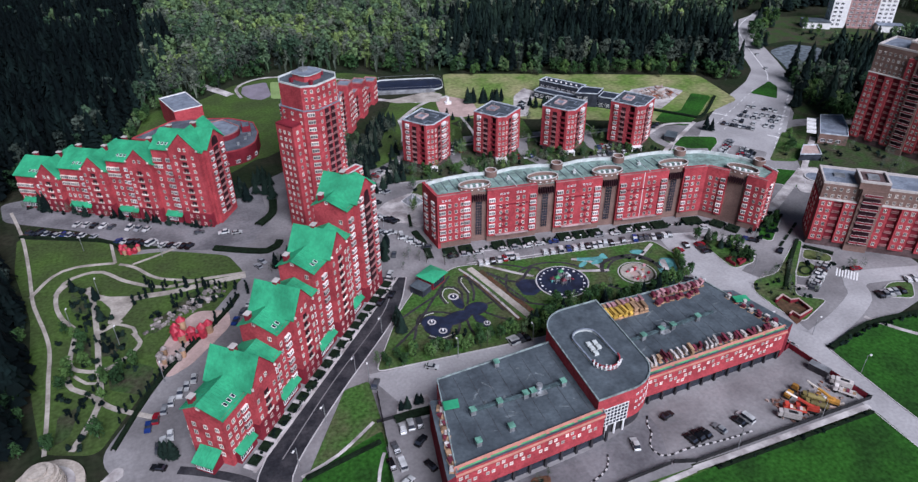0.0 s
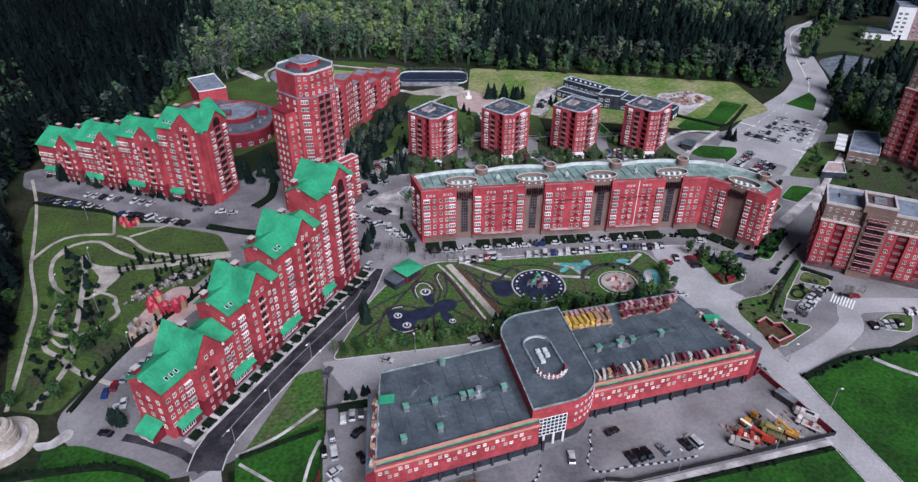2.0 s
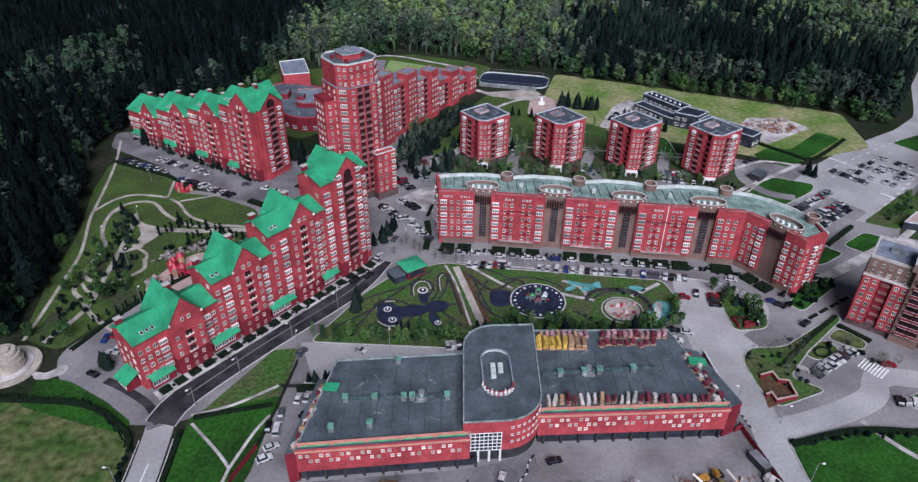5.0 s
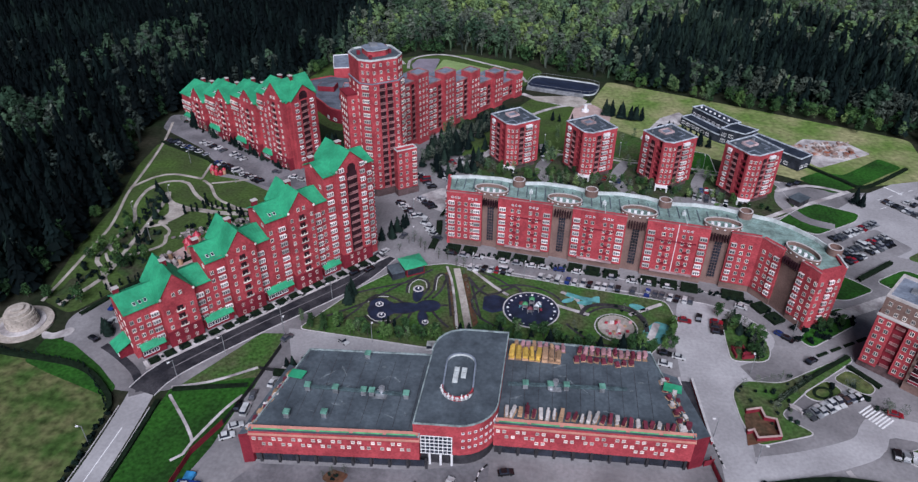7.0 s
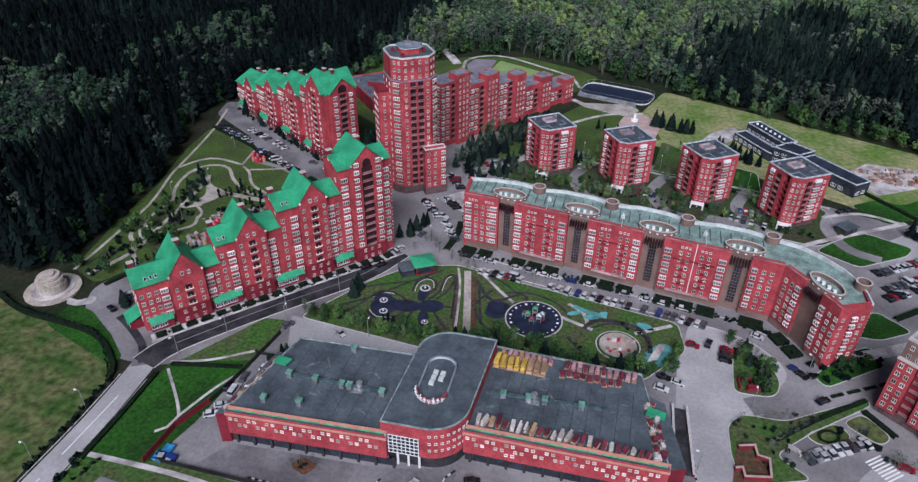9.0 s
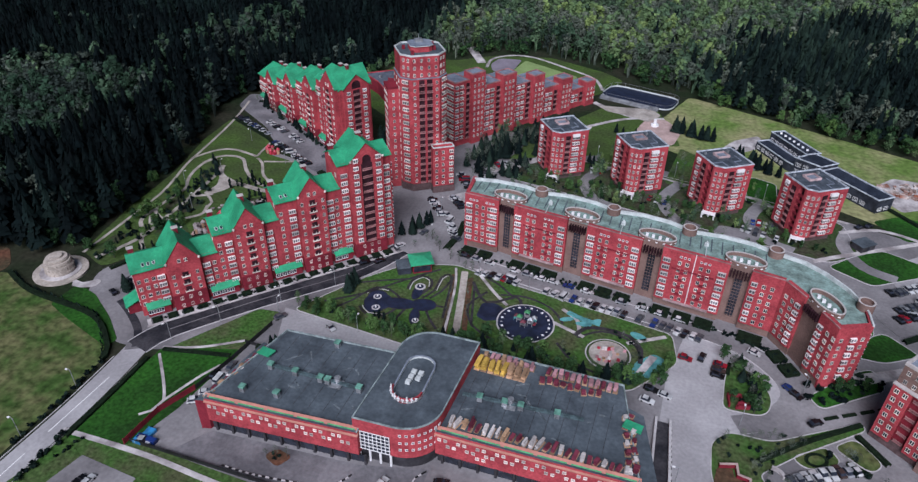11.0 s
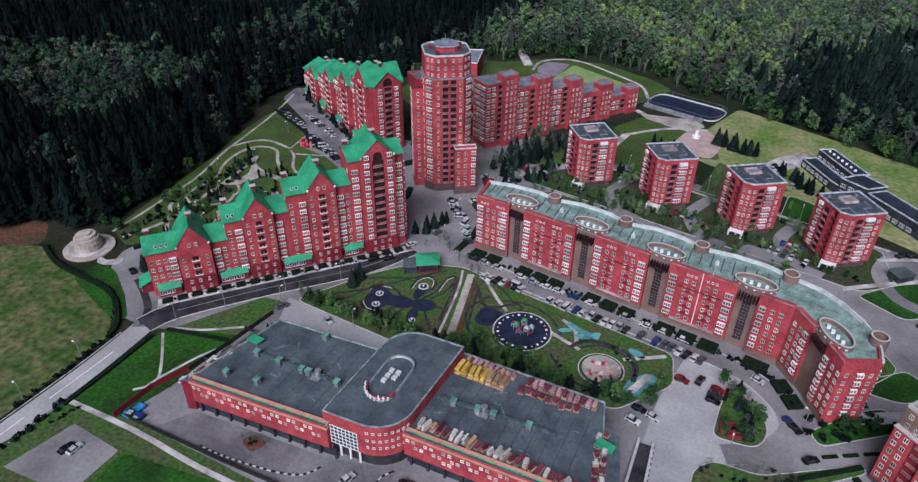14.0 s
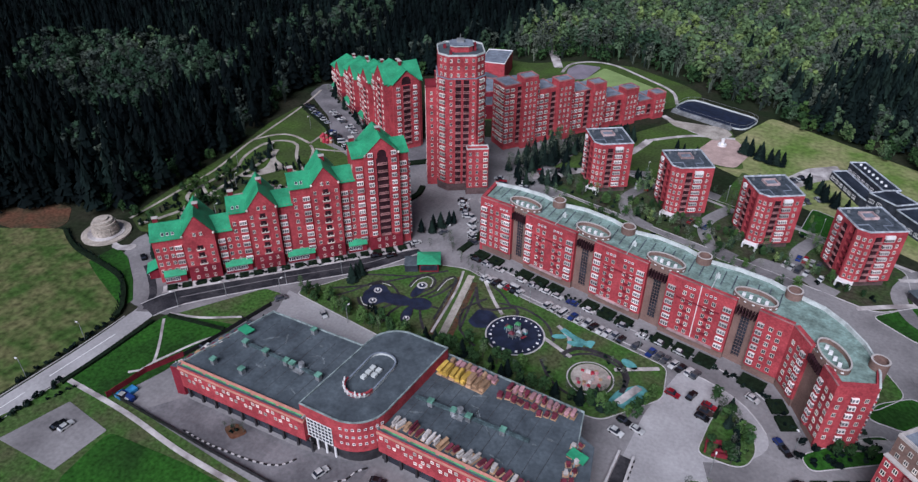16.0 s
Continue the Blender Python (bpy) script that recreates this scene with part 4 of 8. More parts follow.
    # brown glazed towers between the sections
    gaps = (((89.4, 215.4), (95.8, 214.2)), ((116.6, 211.5), (124.2, 210.3)), ((144.0, 207.3), (151.3, 206.0)), ((173.2, 203.0), (180.0, 201.8)), ((195.6, 193.2), (199.6, 187.0)))
    rings = ((92.6, 220.2, -6), (121.0, 216.4, -8), (148.5, 211.6, -8), (177.8, 207.2, -8), (201.4, 192.2, -56))
    for (a, b), (rx, ry, turn) in zip(gaps, rings):
        m = wall_frame(a, b)
        length = (Vector(b) - Vector(a)).length
        g_ = Shape()
        g_.box(length / 2 - 1.3, 1.35, 3.0, length / 2 + 1.3, 1.62, 18.5, 0, m)
        part("stair_glazing", g_, GLASS, t)
        bars = Shape()
        for k in range(12):
            bars.box(length / 2 - 1.35, 1.25, 3.2 + 1.28 * k, length / 2 + 1.35, 1.36, 3.3 + 1.28 * k, 0, m)
        for k in range(4):
            bars.box(length / 2 - 1.35 + 0.88 * k, 1.24, 3.0, length / 2 - 1.27 + 0.88 * k, 1.36, 18.5, 0, m)
        part("glazing_grid", bars, BROWN, t)
        for k in range(7):
            part("corbel", Shape().box(length / 2 - 3.0 + k * 0.95, -0.5, 19.6, length / 2 - 2.6 + k * 0.95, 1.6, 22.0, 0, m), SHADE, t)
        crown = Shape()
        outer, inn = disc(rx, ry, 6.7, 3.7, 32, turn), disc(rx, ry, 6.2, 3.25, 32, turn)
        for i in range(32):
            j = (i + 1) % 32
            crown.face([(*outer[i], 21.8), (*outer[j], 21.8), (*outer[j], 24.75), (*outer[i], 24.75)])
            crown.face([(*inn[j], 23.2), (*inn[i], 23.2), (*inn[i], 24.75), (*inn[j], 24.75)])
        terrace = part("terrace_wall", crown, BROWN, t, "brown brick oval terrace wall")
        cap = Shape()
        for i in range(32):
            j = (i + 1) % 32
            cap.face([(*outer[i], 24.95), (*outer[j], 24.95), (*inn[j], 24.95), (*inn[i], 24.95)])
            cap.face([(*outer[i], 24.75), (*outer[j], 24.75), (*outer[j], 24.95), (*outer[i], 24.95)])
            cap.face([(*inn[j], 24.75), (*inn[i], 24.75), (*inn[i], 24.95), (*inn[j], 24.95)])
        part("terrace_cap", cap, CREAM, t, "pale oval coping ring")
        for i in range(18, 32, 2):
            p_, q_ = Vector(outer[i]), Vector(outer[(i + 1) % 32])
            part("terrace_light", Shape().box(0.25, -0.08, 23.7, 0.95, 0.02, 24.1, 0, wall_frame(p_, q_)), WHITE, terrace)
        part("terrace_floor", Shape().prism(disc(rx, ry, 6.3, 3.3, 32, turn), 21.8, 23.4, bottom=True), GREEN_FELT, t)
        for k in (-3.6, -1.4, 1.0, 3.4):
            c_, s_ = math.cos(radians(turn)), math.sin(radians(turn))
            part("roof_unit", Shape().box(-0.5, -0.5, 23.4, 0.5, 0.5, 24.4, 0, Matrix.Translation((rx + k * c_, ry + k * s_, 0))), WHITE, t)
    for cx, cy in ((102.9, 227.6), (131.3, 223.7), (158.8, 219.7), (187.4, 215.7), (212.4, 195.0)):
        tur = Shape()
        o_, i_ = disc(cx, cy, 2.5, n=24), disc(cx, cy, 1.95, n=24)
        for i in range(24):
            j = (i + 1) % 24
            tur.face([(*o_[i], 0), (*o_[j], 0), (*o_[j], 25.7), (*o_[i], 25.7)])
            tur.face([(*o_[i], 25.7), (*o_[j], 25.7), (*i_[j], 25.7), (*i_[i], 25.7)], 1)
            tur.face([(*i_[j], 24.4), (*i_[i], 24.4), (*i_[i], 25.7), (*i_[j], 25.7)])
        tur.face([(*p, 24.6) for p in i_], 0)
        part("stair_turret", tur, [BROWN, CREAM], t, "round brown brick turret with an open top")
    # seams and small plant on the roof
    for k in range(34):
        x = 78 + k * 3.55
        base_y = 217.5 - (x - 76) * 0.132
        if x > 188:
            break
        part("roof_seam", Shape().box(x - 0.2, base_y + 4.5, h - 0.9, x + 0.2, base_y + 14.5 - 0.02 * (x - 76), h - 0.78), FELT, t)
    for x, y in ((108, 221.5), (136, 217.0), (165, 213.5)):
        part("roof_hatch", Shape().box(x - 0.7, y - 0.6, h - 0.9, x + 0.7, y + 0.6, h + 0.2).box(x - 0.25, y - 0.25, h + 0.2, x + 0.25, y + 0.25, h + 1.0), COPING, t)
        part("roof_pipe", Shape().box(x - 0.12, y - 8.5, h + 0.16, x + 0.12, y, h + 0.36), COPING, t)
    return t


long_block()


# ---- warehouse ----
ORANGE_TRIM = material("pale_orange_cornice", (0.44, 0.19, 0.15), 0.7, vary=0.12, scale=0.3, fine=1.5, amount=0.2)
GREEN_TRIM = material("green_tiles", (0.06, 0.30, 0.12), 0.6, vary=0.15, scale=0.4, fine=2.0)
PALE_GREEN = material("pale_green_sheet", (0.16, 0.36, 0.28), 0.5, vary=0.15, scale=0.4, fine=2.0)
METAL = material("galvanised_metal", (0.45, 0.46, 0.48), 0.45, 0.6, vary=0.15, scale=0.5, fine=2.0)
GLASS_BLOCK = material("pale_glass_blocks", (0.52, 0.42, 0.40), 0.4, vary=0.2, scale=0.5, fine=3.0, piece=True)
PANEL_WINDOW = window_mesh(0.8, 0.8, 0, frame_mat=IVORY, glass_mat=GLASS_BLOCK)
ROOF_UNIT = Shape().box(-0.7, -0.7, 0, 0.7, 0.7, 1.7).box(-0.85, -0.85, 1.7, 0.85, 0.85, 2.2, 1).box(-0.4, -0.64, 0.4, 0.4, -0.6, 1.4, 2).mesh("roof_unit", [METAL, PALE_GREEN, SHADE])


EDGE_METAL = material("weathered_edge_sheet", (0.30, 0.36, 0.36), 0.6, vary=0.2, scale=0.5, fine=2.0)
SCUFF = material("pale_scuffed_felt", (0.17, 0.195, 0.21), 0.8, vary=0.4, scale=0.4, fine=1.5)
DUCT = material("dark_green_duct", (0.085, 0.125, 0.135), 0.6, vary=0.25, scale=0.5, fine=2.0)
# Dark grey of huts and seams, also warehouse ground-floor shadow as colour.
DARK_BASE = material("dark_grey_shopfront", (0.045, 0.042, 0.048), 0.6, vary=0.25, scale=0.4, fine=1.5)


def wing(parent, a, b, c, d, h, windows):
    """A two-storey wing: a to b is the front, over a recessed ground floor."""
    wall = part("wall", Shape().prism([a, b, c, d], 3.6, h - 0.8, top=1, bottom=True), [BRICK, FELT], parent)
    m = wall_frame(a, b)
    length = (Vector(b) - Vector(a)).length
    inset = [tuple((m @ Vector((x, y, 0)))[:2]) for x, y in ((0.4, 0.7), (length - 0.4, 0.7))]
    # Ground storey darkened by its colour, for the shadow under the upper wall.
    ground_storey = part("ground_storey", Shape().prism([inset[0], inset[1], c, d], 0, 3.6), DARK_BASE, parent)
    for i in range(int(length / 5)):
        part("shop_window", Shape().box(2.6 + i * 5, 0.6, 0.3, 6.4 + i * 5, 0.7, 3.0, 0, m), GLASS, ground_storey)
    for i in range(int(length / 5) + 1):
        # Pillars painted dark, as part of the same shadow.
        part("pillar", Shape().box(1.6 + i * 5, -0.05, 0, 2.3 + i * 5, 0.6, 3.7, 0, m), DARK_BASE, parent)
    rim = Shape()
    coping(rim, [b, c, d, a], h - 0.8, h - 0.3, 0.3, closed=False)
    part("parapet", rim, EDGE_METAL, parent)
    # sloping cornice with green tile panels
    cor = Shape()
    cor.face([tuple(m @ Vector(p)) for p in ((-0.2, -0.35, h - 1.9), (length + 0.2, -0.35, h - 1.9), (length + 0.2, 1.5, h), (-0.2, 1.5, h))])
    cor.face([tuple(m @ Vector(p)) for p in ((-0.2, 1.5, h), (length + 0.2, 1.5, h), (length + 0.2, 1.6, h - 0.9), (-0.2, 1.6, h - 0.9))])
    cor.face([tuple(m @ Vector(p)) for p in ((-0.2, -0.35, h - 2.1), (length + 0.2, -0.35, h - 2.1), (length + 0.2, -0.35, h - 1.9), (-0.2, -0.35, h - 1.9))])
    for x in (-0.2, length + 0.2):
        cor.face([tuple(m @ Vector(p)) for p in ((x, -0.35, h - 2.1), (x, -0.35, h - 1.9), (x, 1.5, h), (x, 1.6, h - 2.1))])
    part("cornice", cor, ORANGE_TRIM, parent, "pale orange sloping cornice")
    k = max(1, int(length / 8.5))
    for i in range(k):
        x0, x1 = 1.2 + i * (length - 1) / k, 0.2 + (i + 1) * (length - 1) / k
        t = Shape()
        t.face([tuple(m @ Vector(p)) for p in ((x0, 0.1, h - 1.40), (x1, 0.1, h - 1.40), (x1, 0.95, h - 0.53), (x0, 0.95, h - 0.53))])
        part("tile_panel", t, GREEN_TRIM, parent, "strip of green tiles")
    for row, z in enumerate((h - 3.9, h - 5.9, h - 7.6) if windows > 2 else (h - 3.9, h - 5.9)):
        for i in range(int(length / 5.3) + 1):
            s = 1.8 + i * 5.3 + (2.6 if row == 1 else 0.2)
            if s + 1.0 < length and not (row == 2 and random.random() < 0.25):
                put(PANEL_WINDOW, wall, m, s - 0.85, z)
                put(PANEL_WINDOW, wall, m, s + 0.85, z)
    for p, q in ((d, a), (b, c)):
        sm = wall_frame(p, q)
        for i in range(4):
            put(PANEL_WINDOW, wall, sm, 5 + i * 7.0, h - 4.5)


def warehouse():
    t = thing("warehouse", "low red brick warehouse with dark roofs and rounded middle block", "warehouse")
    wing(t, (40.0, 101.2), (85.0, 105.2), (85.4, 137.0), (46.2, 134.0), 13.0, 2)
    wing(t, (104.0, 113.0), (157.0, 115.0), (148.2, 147.4), (104.0, 147.2), 13.0, 3)
    arc_f = [(104.8 - 11.0 + 11.0 * math.cos(a), 117.0 + 10.0 * math.sin(a)) for a in (radians(-90 + 9 * i) for i in range(11))]
    arc_b = [(93.5 + 9.8 * math.cos(a), 136.0 + 9.5 * math.sin(a)) for a in (radians(90 + 9 * i) for i in range(11))]
    plan = [(83.2, 106.4)] + arc_f + [(105.4, 145.8)] + arc_b
    part("middle_wall", Shape().prism(plan, 5.0, 16.0, top=1, bottom=True), [BRICK, FELT], t)
    part("middle_base", Shape().prism([(x * 0.94 + 95 * 0.06, y * 0.94 + 126 * 0.06) for x, y in plan], 0, 5.0), DARK_BASE, t)
    rim = Shape()
    coping(rim, plan, 16.0, 16.4, 0.3)
    part("middle_parapet", rim, EDGE_METAL, t)
    m = wall_frame((83.2, 106.4), (93.8, 107.0))
    part("glass_front", Shape().box(0.8, -0.12, 5.2, 10.4, 0, 12.0, 0, m), GLASS, t)
    for i in range(9):
        part("window_bar", Shape().box(0.8 + i * 1.17, -0.25, 5.2, 1.0 + i * 1.17, -0.1, 12.0, 0, m), WHITE, t)
    for i in range(6):
        part("window_bar", Shape().box(0.8, -0.24, 5.2 + i * 1.33, 10.4, -0.1, 5.4 + i * 1.33, 0, m), WHITE, t)
    for i in range(4):
        part("entrance_column", Shape().prism([tuple((m @ Vector((px, py, 0)))[:2]) for px, py in disc(1.2 + 3.0 * i, 0.6, 0.35, n=10)], 0, 5.0), WHITE, t)
    for i in range(1, 9):
        fm = wall_frame(arc_f[i], arc_f[i + 1])
        for z in (13.2, 10.4, 7.8):
            put(WINDOW_TINY, t, fm, 0.85, z)
    # oval penthouse ring
    oval = [(93.2 + 4.3 * math.cos(a), 120.0 + 4.2 * math.sin(a)) for a in (radians(-180 + 15 * i) for i in range(13))] + [(92.8 + 4.3 * math.cos(a), 130.3 + 3.8 * math.sin(a)) for a in (radians(15 * i) for i in range(13))]
    ring = Shape()
    coping(ring, oval[:14] + oval[15:], 16.0, 16.8, 0.3)
    part("penthouse_ring", ring, COPING, t)
    cap = Shape()
    coping(cap, oval[:14] + oval[15:], 16.8, 16.95, 0.4)
    part("penthouse_cap", cap, BLUE_FELT, t)
    front = Shape()
    coping(front, oval[:13], 16.0, 17.6, 0.3, closed=False)
    part("penthouse_front", front, BRICK, t, "curved low brick wall on the roof")
    sign = Shape()
    for i in range(9):
        a = radians(-165 + 16 * i)
        x, y = 93.2 + 4.5 * math.cos(a), 120.0 + 4.4 * math.sin(a)
        sign.box(x - 0.15, y - 0.15, 16.4, x + 0.15, y + 0.15, 18.6 - (i % 3) * 0.5)
        sign.box(x - 0.45, y - 0.12, 17.3, x + 0.45, y + 0.12, 17.6)
    part("sign_letters", sign, WHITE, t, "white letter frames on the roof rim")
    for i in range(2):
        for j in range(3):
            if (i, j) != (1, 0):
                part("cooling_unit", Shape().box(91.3 + i * 2.1, 122.4 + j * 2.1, 16.2, 92.7 + i * 2.1, 123.8 + j * 2.1, 17.0).box(91.5 + i * 2.1, 122.6 + j * 2.1, 16.0, 92.5 + i * 2.1, 123.6 + j * 2.1, 16.2, 1), [COPING, SHADE], t)
    # ducts and fans
    for p, q, us in (((50.5, 118.4), (78.8, 119.2), (0.5, 8.5, 16.5, 18.8, 28.5)), ((106.5, 127.6), (140.0, 130.2), (5.0, 12.0, 16.5, 26.5))):
        m = wall_frame(p, q)
        L = (Vector(q) - Vector(p)).length
        part("roof_duct", Shape().box(0, -0.45, 12.6, L, 0.45, 13.3, 0, m), DUCT, t)
        for s in us:
            put(ROOF_UNIT, t, m, s, 12.4, -0.6)
        s0 = us[-2] + (2.6 if len(us) == 5 else -3.0)
        part("extractor", Shape().box(s0 - 1.6, -1.8, 12.3, s0 + 1.6, 1.2, 12.8, 0, m).prism([tuple((m @ Vector((px, py, 0)))[:2]) for px, py in disc(s0, 0.4, 0.9, n=12)], 12.8, 14.6), METAL, t)
    for x, y in ((48.5, 107.5), (58.5, 109.0), (64.5, 133.0)):
        put(ROOF_UNIT, t, Matrix.Identity(4), x, 12.2, y)
    part("roof_canopy", Shape().prism([(44.0, 121.0), (48.2, 120.6), (48.8, 123.6), (44.4, 124.0)], 13.2, 13.6, bottom=True), GREEN_ROOF, t)
    part("roof_canopy", Shape().prism([(150.0, 131.0), (155.0, 130.2), (155.4, 133.0), (150.6, 134.0)], 13.2, 13.6, bottom=True), GREEN_ROOF, t)
    part("side_deck", Shape().prism([(37.4, 100.4), (40.0, 101.2), (45.2, 127.0), (41.8, 127.6)], 0, 11.3, top=1), [BRICK_DARK, FELT], t)
    # seams and worn patches of the felt
    for k in range(9):
        x = 46.5 + k * 4.4
        part("felt_seam", Shape().box(x, 108.0, 12.19, x + 0.14, 133.0, 12.212), DARK_BASE, t)
    for k in range(11):
        x = 107.5 + k * 3.9
        part("felt_seam", Shape().box(x, 120.5, 12.19, x + 0.14, 139.0, 12.212), DARK_BASE, t)
    for k in range(26):
        x, y = (random.uniform(50, 82), random.uniform(110, 132)) if k < 15 else (random.uniform(109, 145), random.uniform(121, 138))
        ring = [(px + random.uniform(-0.3, 0.3), py + random.uniform(-0.15, 0.15)) for px, py in disc(x, y, random.uniform(0.6, 2.6), random.uniform(0.15, 0.4), 14, random.uniform(-60, 60))]
        part("worn_patch", Shape().prism(ring, 12.19, 12.206), SCUFF, t)
    part("side_deck", Shape().prism([(157.0, 115.2), (161.0, 117.0), (155.0, 138.0), (150.0, 139.8)], 0, 12.0, top=1), [BRICK_DARK, FELT], t)
    return t


warehouse()


# goods stored on the roof deck
def paint(name, base, piece=True, rough=0.6):
    return material(name, base, rough, vary=0.15, scale=0.5, fine=2.0, amount=0.2, piece=piece)


ROSE_WRAP = paint("dusty_rose_wrap", (0.42, 0.22, 0.24))
YELLOW, MAROON, PALE, TAN = paint("yellow_timber", (0.58, 0.37, 0.08)), paint("maroon_wrap", (0.16, 0.03, 0.05)), paint("pale_wrap", (0.55, 0.5, 0.48)), paint("tan_timber", (0.42, 0.26, 0.16))


def stack(x, y, z, w, d, h, mat, turn, label):
    t = thing("goods_stack", label, "goods stack", Matrix.Translation((x, y, z)) @ Matrix.Rotation(radians(turn), 4, "Z"), group="goods stored on the roof")
    part("pallet", Shape().box(-w / 2, -d / 2, 0, w / 2, d / 2, 0.18), TAN, t)
    n = random.choice((3, 4, 5))
    top = 0.18
    for i in range(n):
        hh = h / n * random.uniform(0.8, 1.15)
        e = random.uniform(0, 0.3) * w
        part("crate", Shape().box(-w / 2 + e, -d / 2 + random.uniform(0, 0.9), top, w / 2 - random.uniform(0, 0.5), d / 2 - random.uniform(0, 0.9), top + hh - 0.06), mat, t)
        top += hh
    return t


for i in range(9):
    stack(108.0 + i * 1.75, 144.6, 12.25, 1.5, 2.6, random.uniform(1.2, 2.0), ROSE_WRAP if i % 3 else TAN, random.uniform(-6, 6), "pale wrapped goods stacked on a pallet on the flat roof")
for i in range(8):
    stack(106.9 + i * 1.95, 140.6, 12.25, 1.8, 4.6, random.uniform(1.6, 2.8), YELLOW if i < 5 else TAN, random.uniform(-6, 6), "yellow timber stack on the flat roof")
for i in range(12):
    stack(127.0 + i * 1.75, 144.6, 12.25, 1.4, 2.8, random.uniform(1.2, 2.2), (MAROON, ROSE_WRAP, ROSE_WRAP)[i % 3], random.uniform(-8, 8), "maroon wrapped goods on a pallet on the flat roof")
for i in range(26):
    stack(107.0 + i * 1.85, 117.6 + random.uniform(-0.4, 0.4), 12.25, 1.2, random.uniform(2.4, 4.2), random.uniform(0.8, 2.0), (PALE, PALE, TAN, MAROON, MAROON, PALE)[i % 6] if i < 14 else (MAROON, PALE, MAROON)[i % 3], random.uniform(-25, 5), "row of mixed goods stacked along the roof edge")
for i in range(9):
    stack(126.0 + i * 2.0, 140.8 + random.uniform(-0.6, 0.6), 12.25, 1.6, 2.2, random.uniform(0.9, 1.6), MAROON, random.uniform(-20, 20), "dark maroon goods stacked on the flat roof")
for i in range(14):
    a = i / 13
    stack(155.2 - a * 4.0 + (i % 2) * 1.8 - 1.2, 117.5 + a * 19, 12.05, 1.6, 1.8, random.uniform(0.8, 1.7), MAROON if i % 3 else PALE, random.uniform(-30, 30), "dark goods stacked on the side deck")
for i in range(18):
    a = i / 17
    stack(39.6 + a * 4.0 + (i % 2) * 0.7, 103.2 + a * 22, 11.3, 1.5, 2.2, random.uniform(0.4, 1.2), (PALE, TAN, MAROON)[i % 3], random.uniform(-30, 20), "pale and dark goods laid out on the side deck")


# ---- brown and red blocks to the east ----
def rect(O, deg, s0, d0, s1, d1):
    m = Matrix.Translation((*O, 0)) @ Matrix.Rotation(radians(deg), 4, "Z")
    return [tuple((m @ Vector((a, b, 0)))[:2]) for a, b in ((s0, d0), (s1, d0), (s1, d1), (s0, d1))]


RAIL_WHITE = Shape().box(-1.5, -1.1, -0.15, 1.5, 0, 0.05).box(-1.5, -1.1, 0.05, 1.5, -1.0, 0.9, 1).box(-1.5, -1.1, 0.9, 1.5, -0.96, 1.0).mesh("balcony", [CREAM, BRICK_DARK])


def striped_block(name, label, category, O, deg, length, depth, h, top, pattern, st=3.0):
    """A brown slab with red window strips between dark recesses, brown top storeys and a pale rim.
    pattern: width and kind of each strip along the front, from one end to the other."""
    t = thing(name, label, category)
    plan = rect(O, deg, 0, 0, length, depth)
    part("wall", Shape().prism(plan, 0, h, top=1), [BROWN, BLUE_FELT], t)
    rim = Shape()
    coping(rim, plan, h, h + 0.9, 0.6)
    part("parapet", rim, CREAM, t)
    part("base", Shape().prism(rect(O, deg, -0.4, -0.5, length + 0.4, 0), 0, 3.2), STONE, t)
    front = Matrix.Translation((*O, 0)) @ Matrix.Rotation(radians(deg), 4, "Z")
    floors = int((h - top - 3.0) / st)
    s0 = 0.0
    for n, (w, kind) in enumerate(pattern):
        mid = s0 + w / 2
        if kind == "red":
            part("red_strip", Shape().box(s0, -1.3, 2.6, s0 + w, 0, h - top, 0, front), BRICK, t)
            rows_of(WINDOW, t, front, [mid - w * 0.22, mid + w * 0.24] if w > 3.6 else [mid], floors, 3.8, st, y=-1.3)
        elif kind == "dark":
            # Dark brick sheet paints shade between the projecting red strips.
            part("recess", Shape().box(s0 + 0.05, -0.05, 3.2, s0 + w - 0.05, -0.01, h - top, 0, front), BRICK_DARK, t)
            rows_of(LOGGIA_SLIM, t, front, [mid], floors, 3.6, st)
        else:
            part("bay", Shape().box(s0, -2.0, 0, s0 + w, 0, h, 0, front), BROWN, t)
            rows_of(RAIL_WHITE, t, front, [mid - w * 0.2, mid + w * 0.2], floors + 2, 4.2, st, y=-2.0)
            # Flat sheet paints the shade behind the bay's balconies.
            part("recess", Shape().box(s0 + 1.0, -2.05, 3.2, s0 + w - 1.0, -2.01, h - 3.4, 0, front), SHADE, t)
        s0 += w
    cols = [1.8 + 2.4 * k for k in range(int((length - 2) / 2.4))]
    rows_of(WINDOW_SMALL, t, front, cols, max(1, int(top / st)), h - top + 0.9, st)
    part("string_course", Shape().box(-0.3, -1.4, h - top, length + 0.3, 0, h - top + 0.35, 0, front), CREAM, t)
    for a, b in ((plan[3], plan[0]), (plan[1], plan[2])):
        m, L = wall_frame(a, b), (Vector(b) - Vector(a)).length
        part("red_strip", Shape().box(1.2, -0.4, 2.6, L - 1.2, 0, h - top, 0, m), BRICK, t)
        rows_of(WINDOW, t, m, [L * 0.25, L * 0.5, L * 0.75], floors, 3.8, st, y=-0.4)
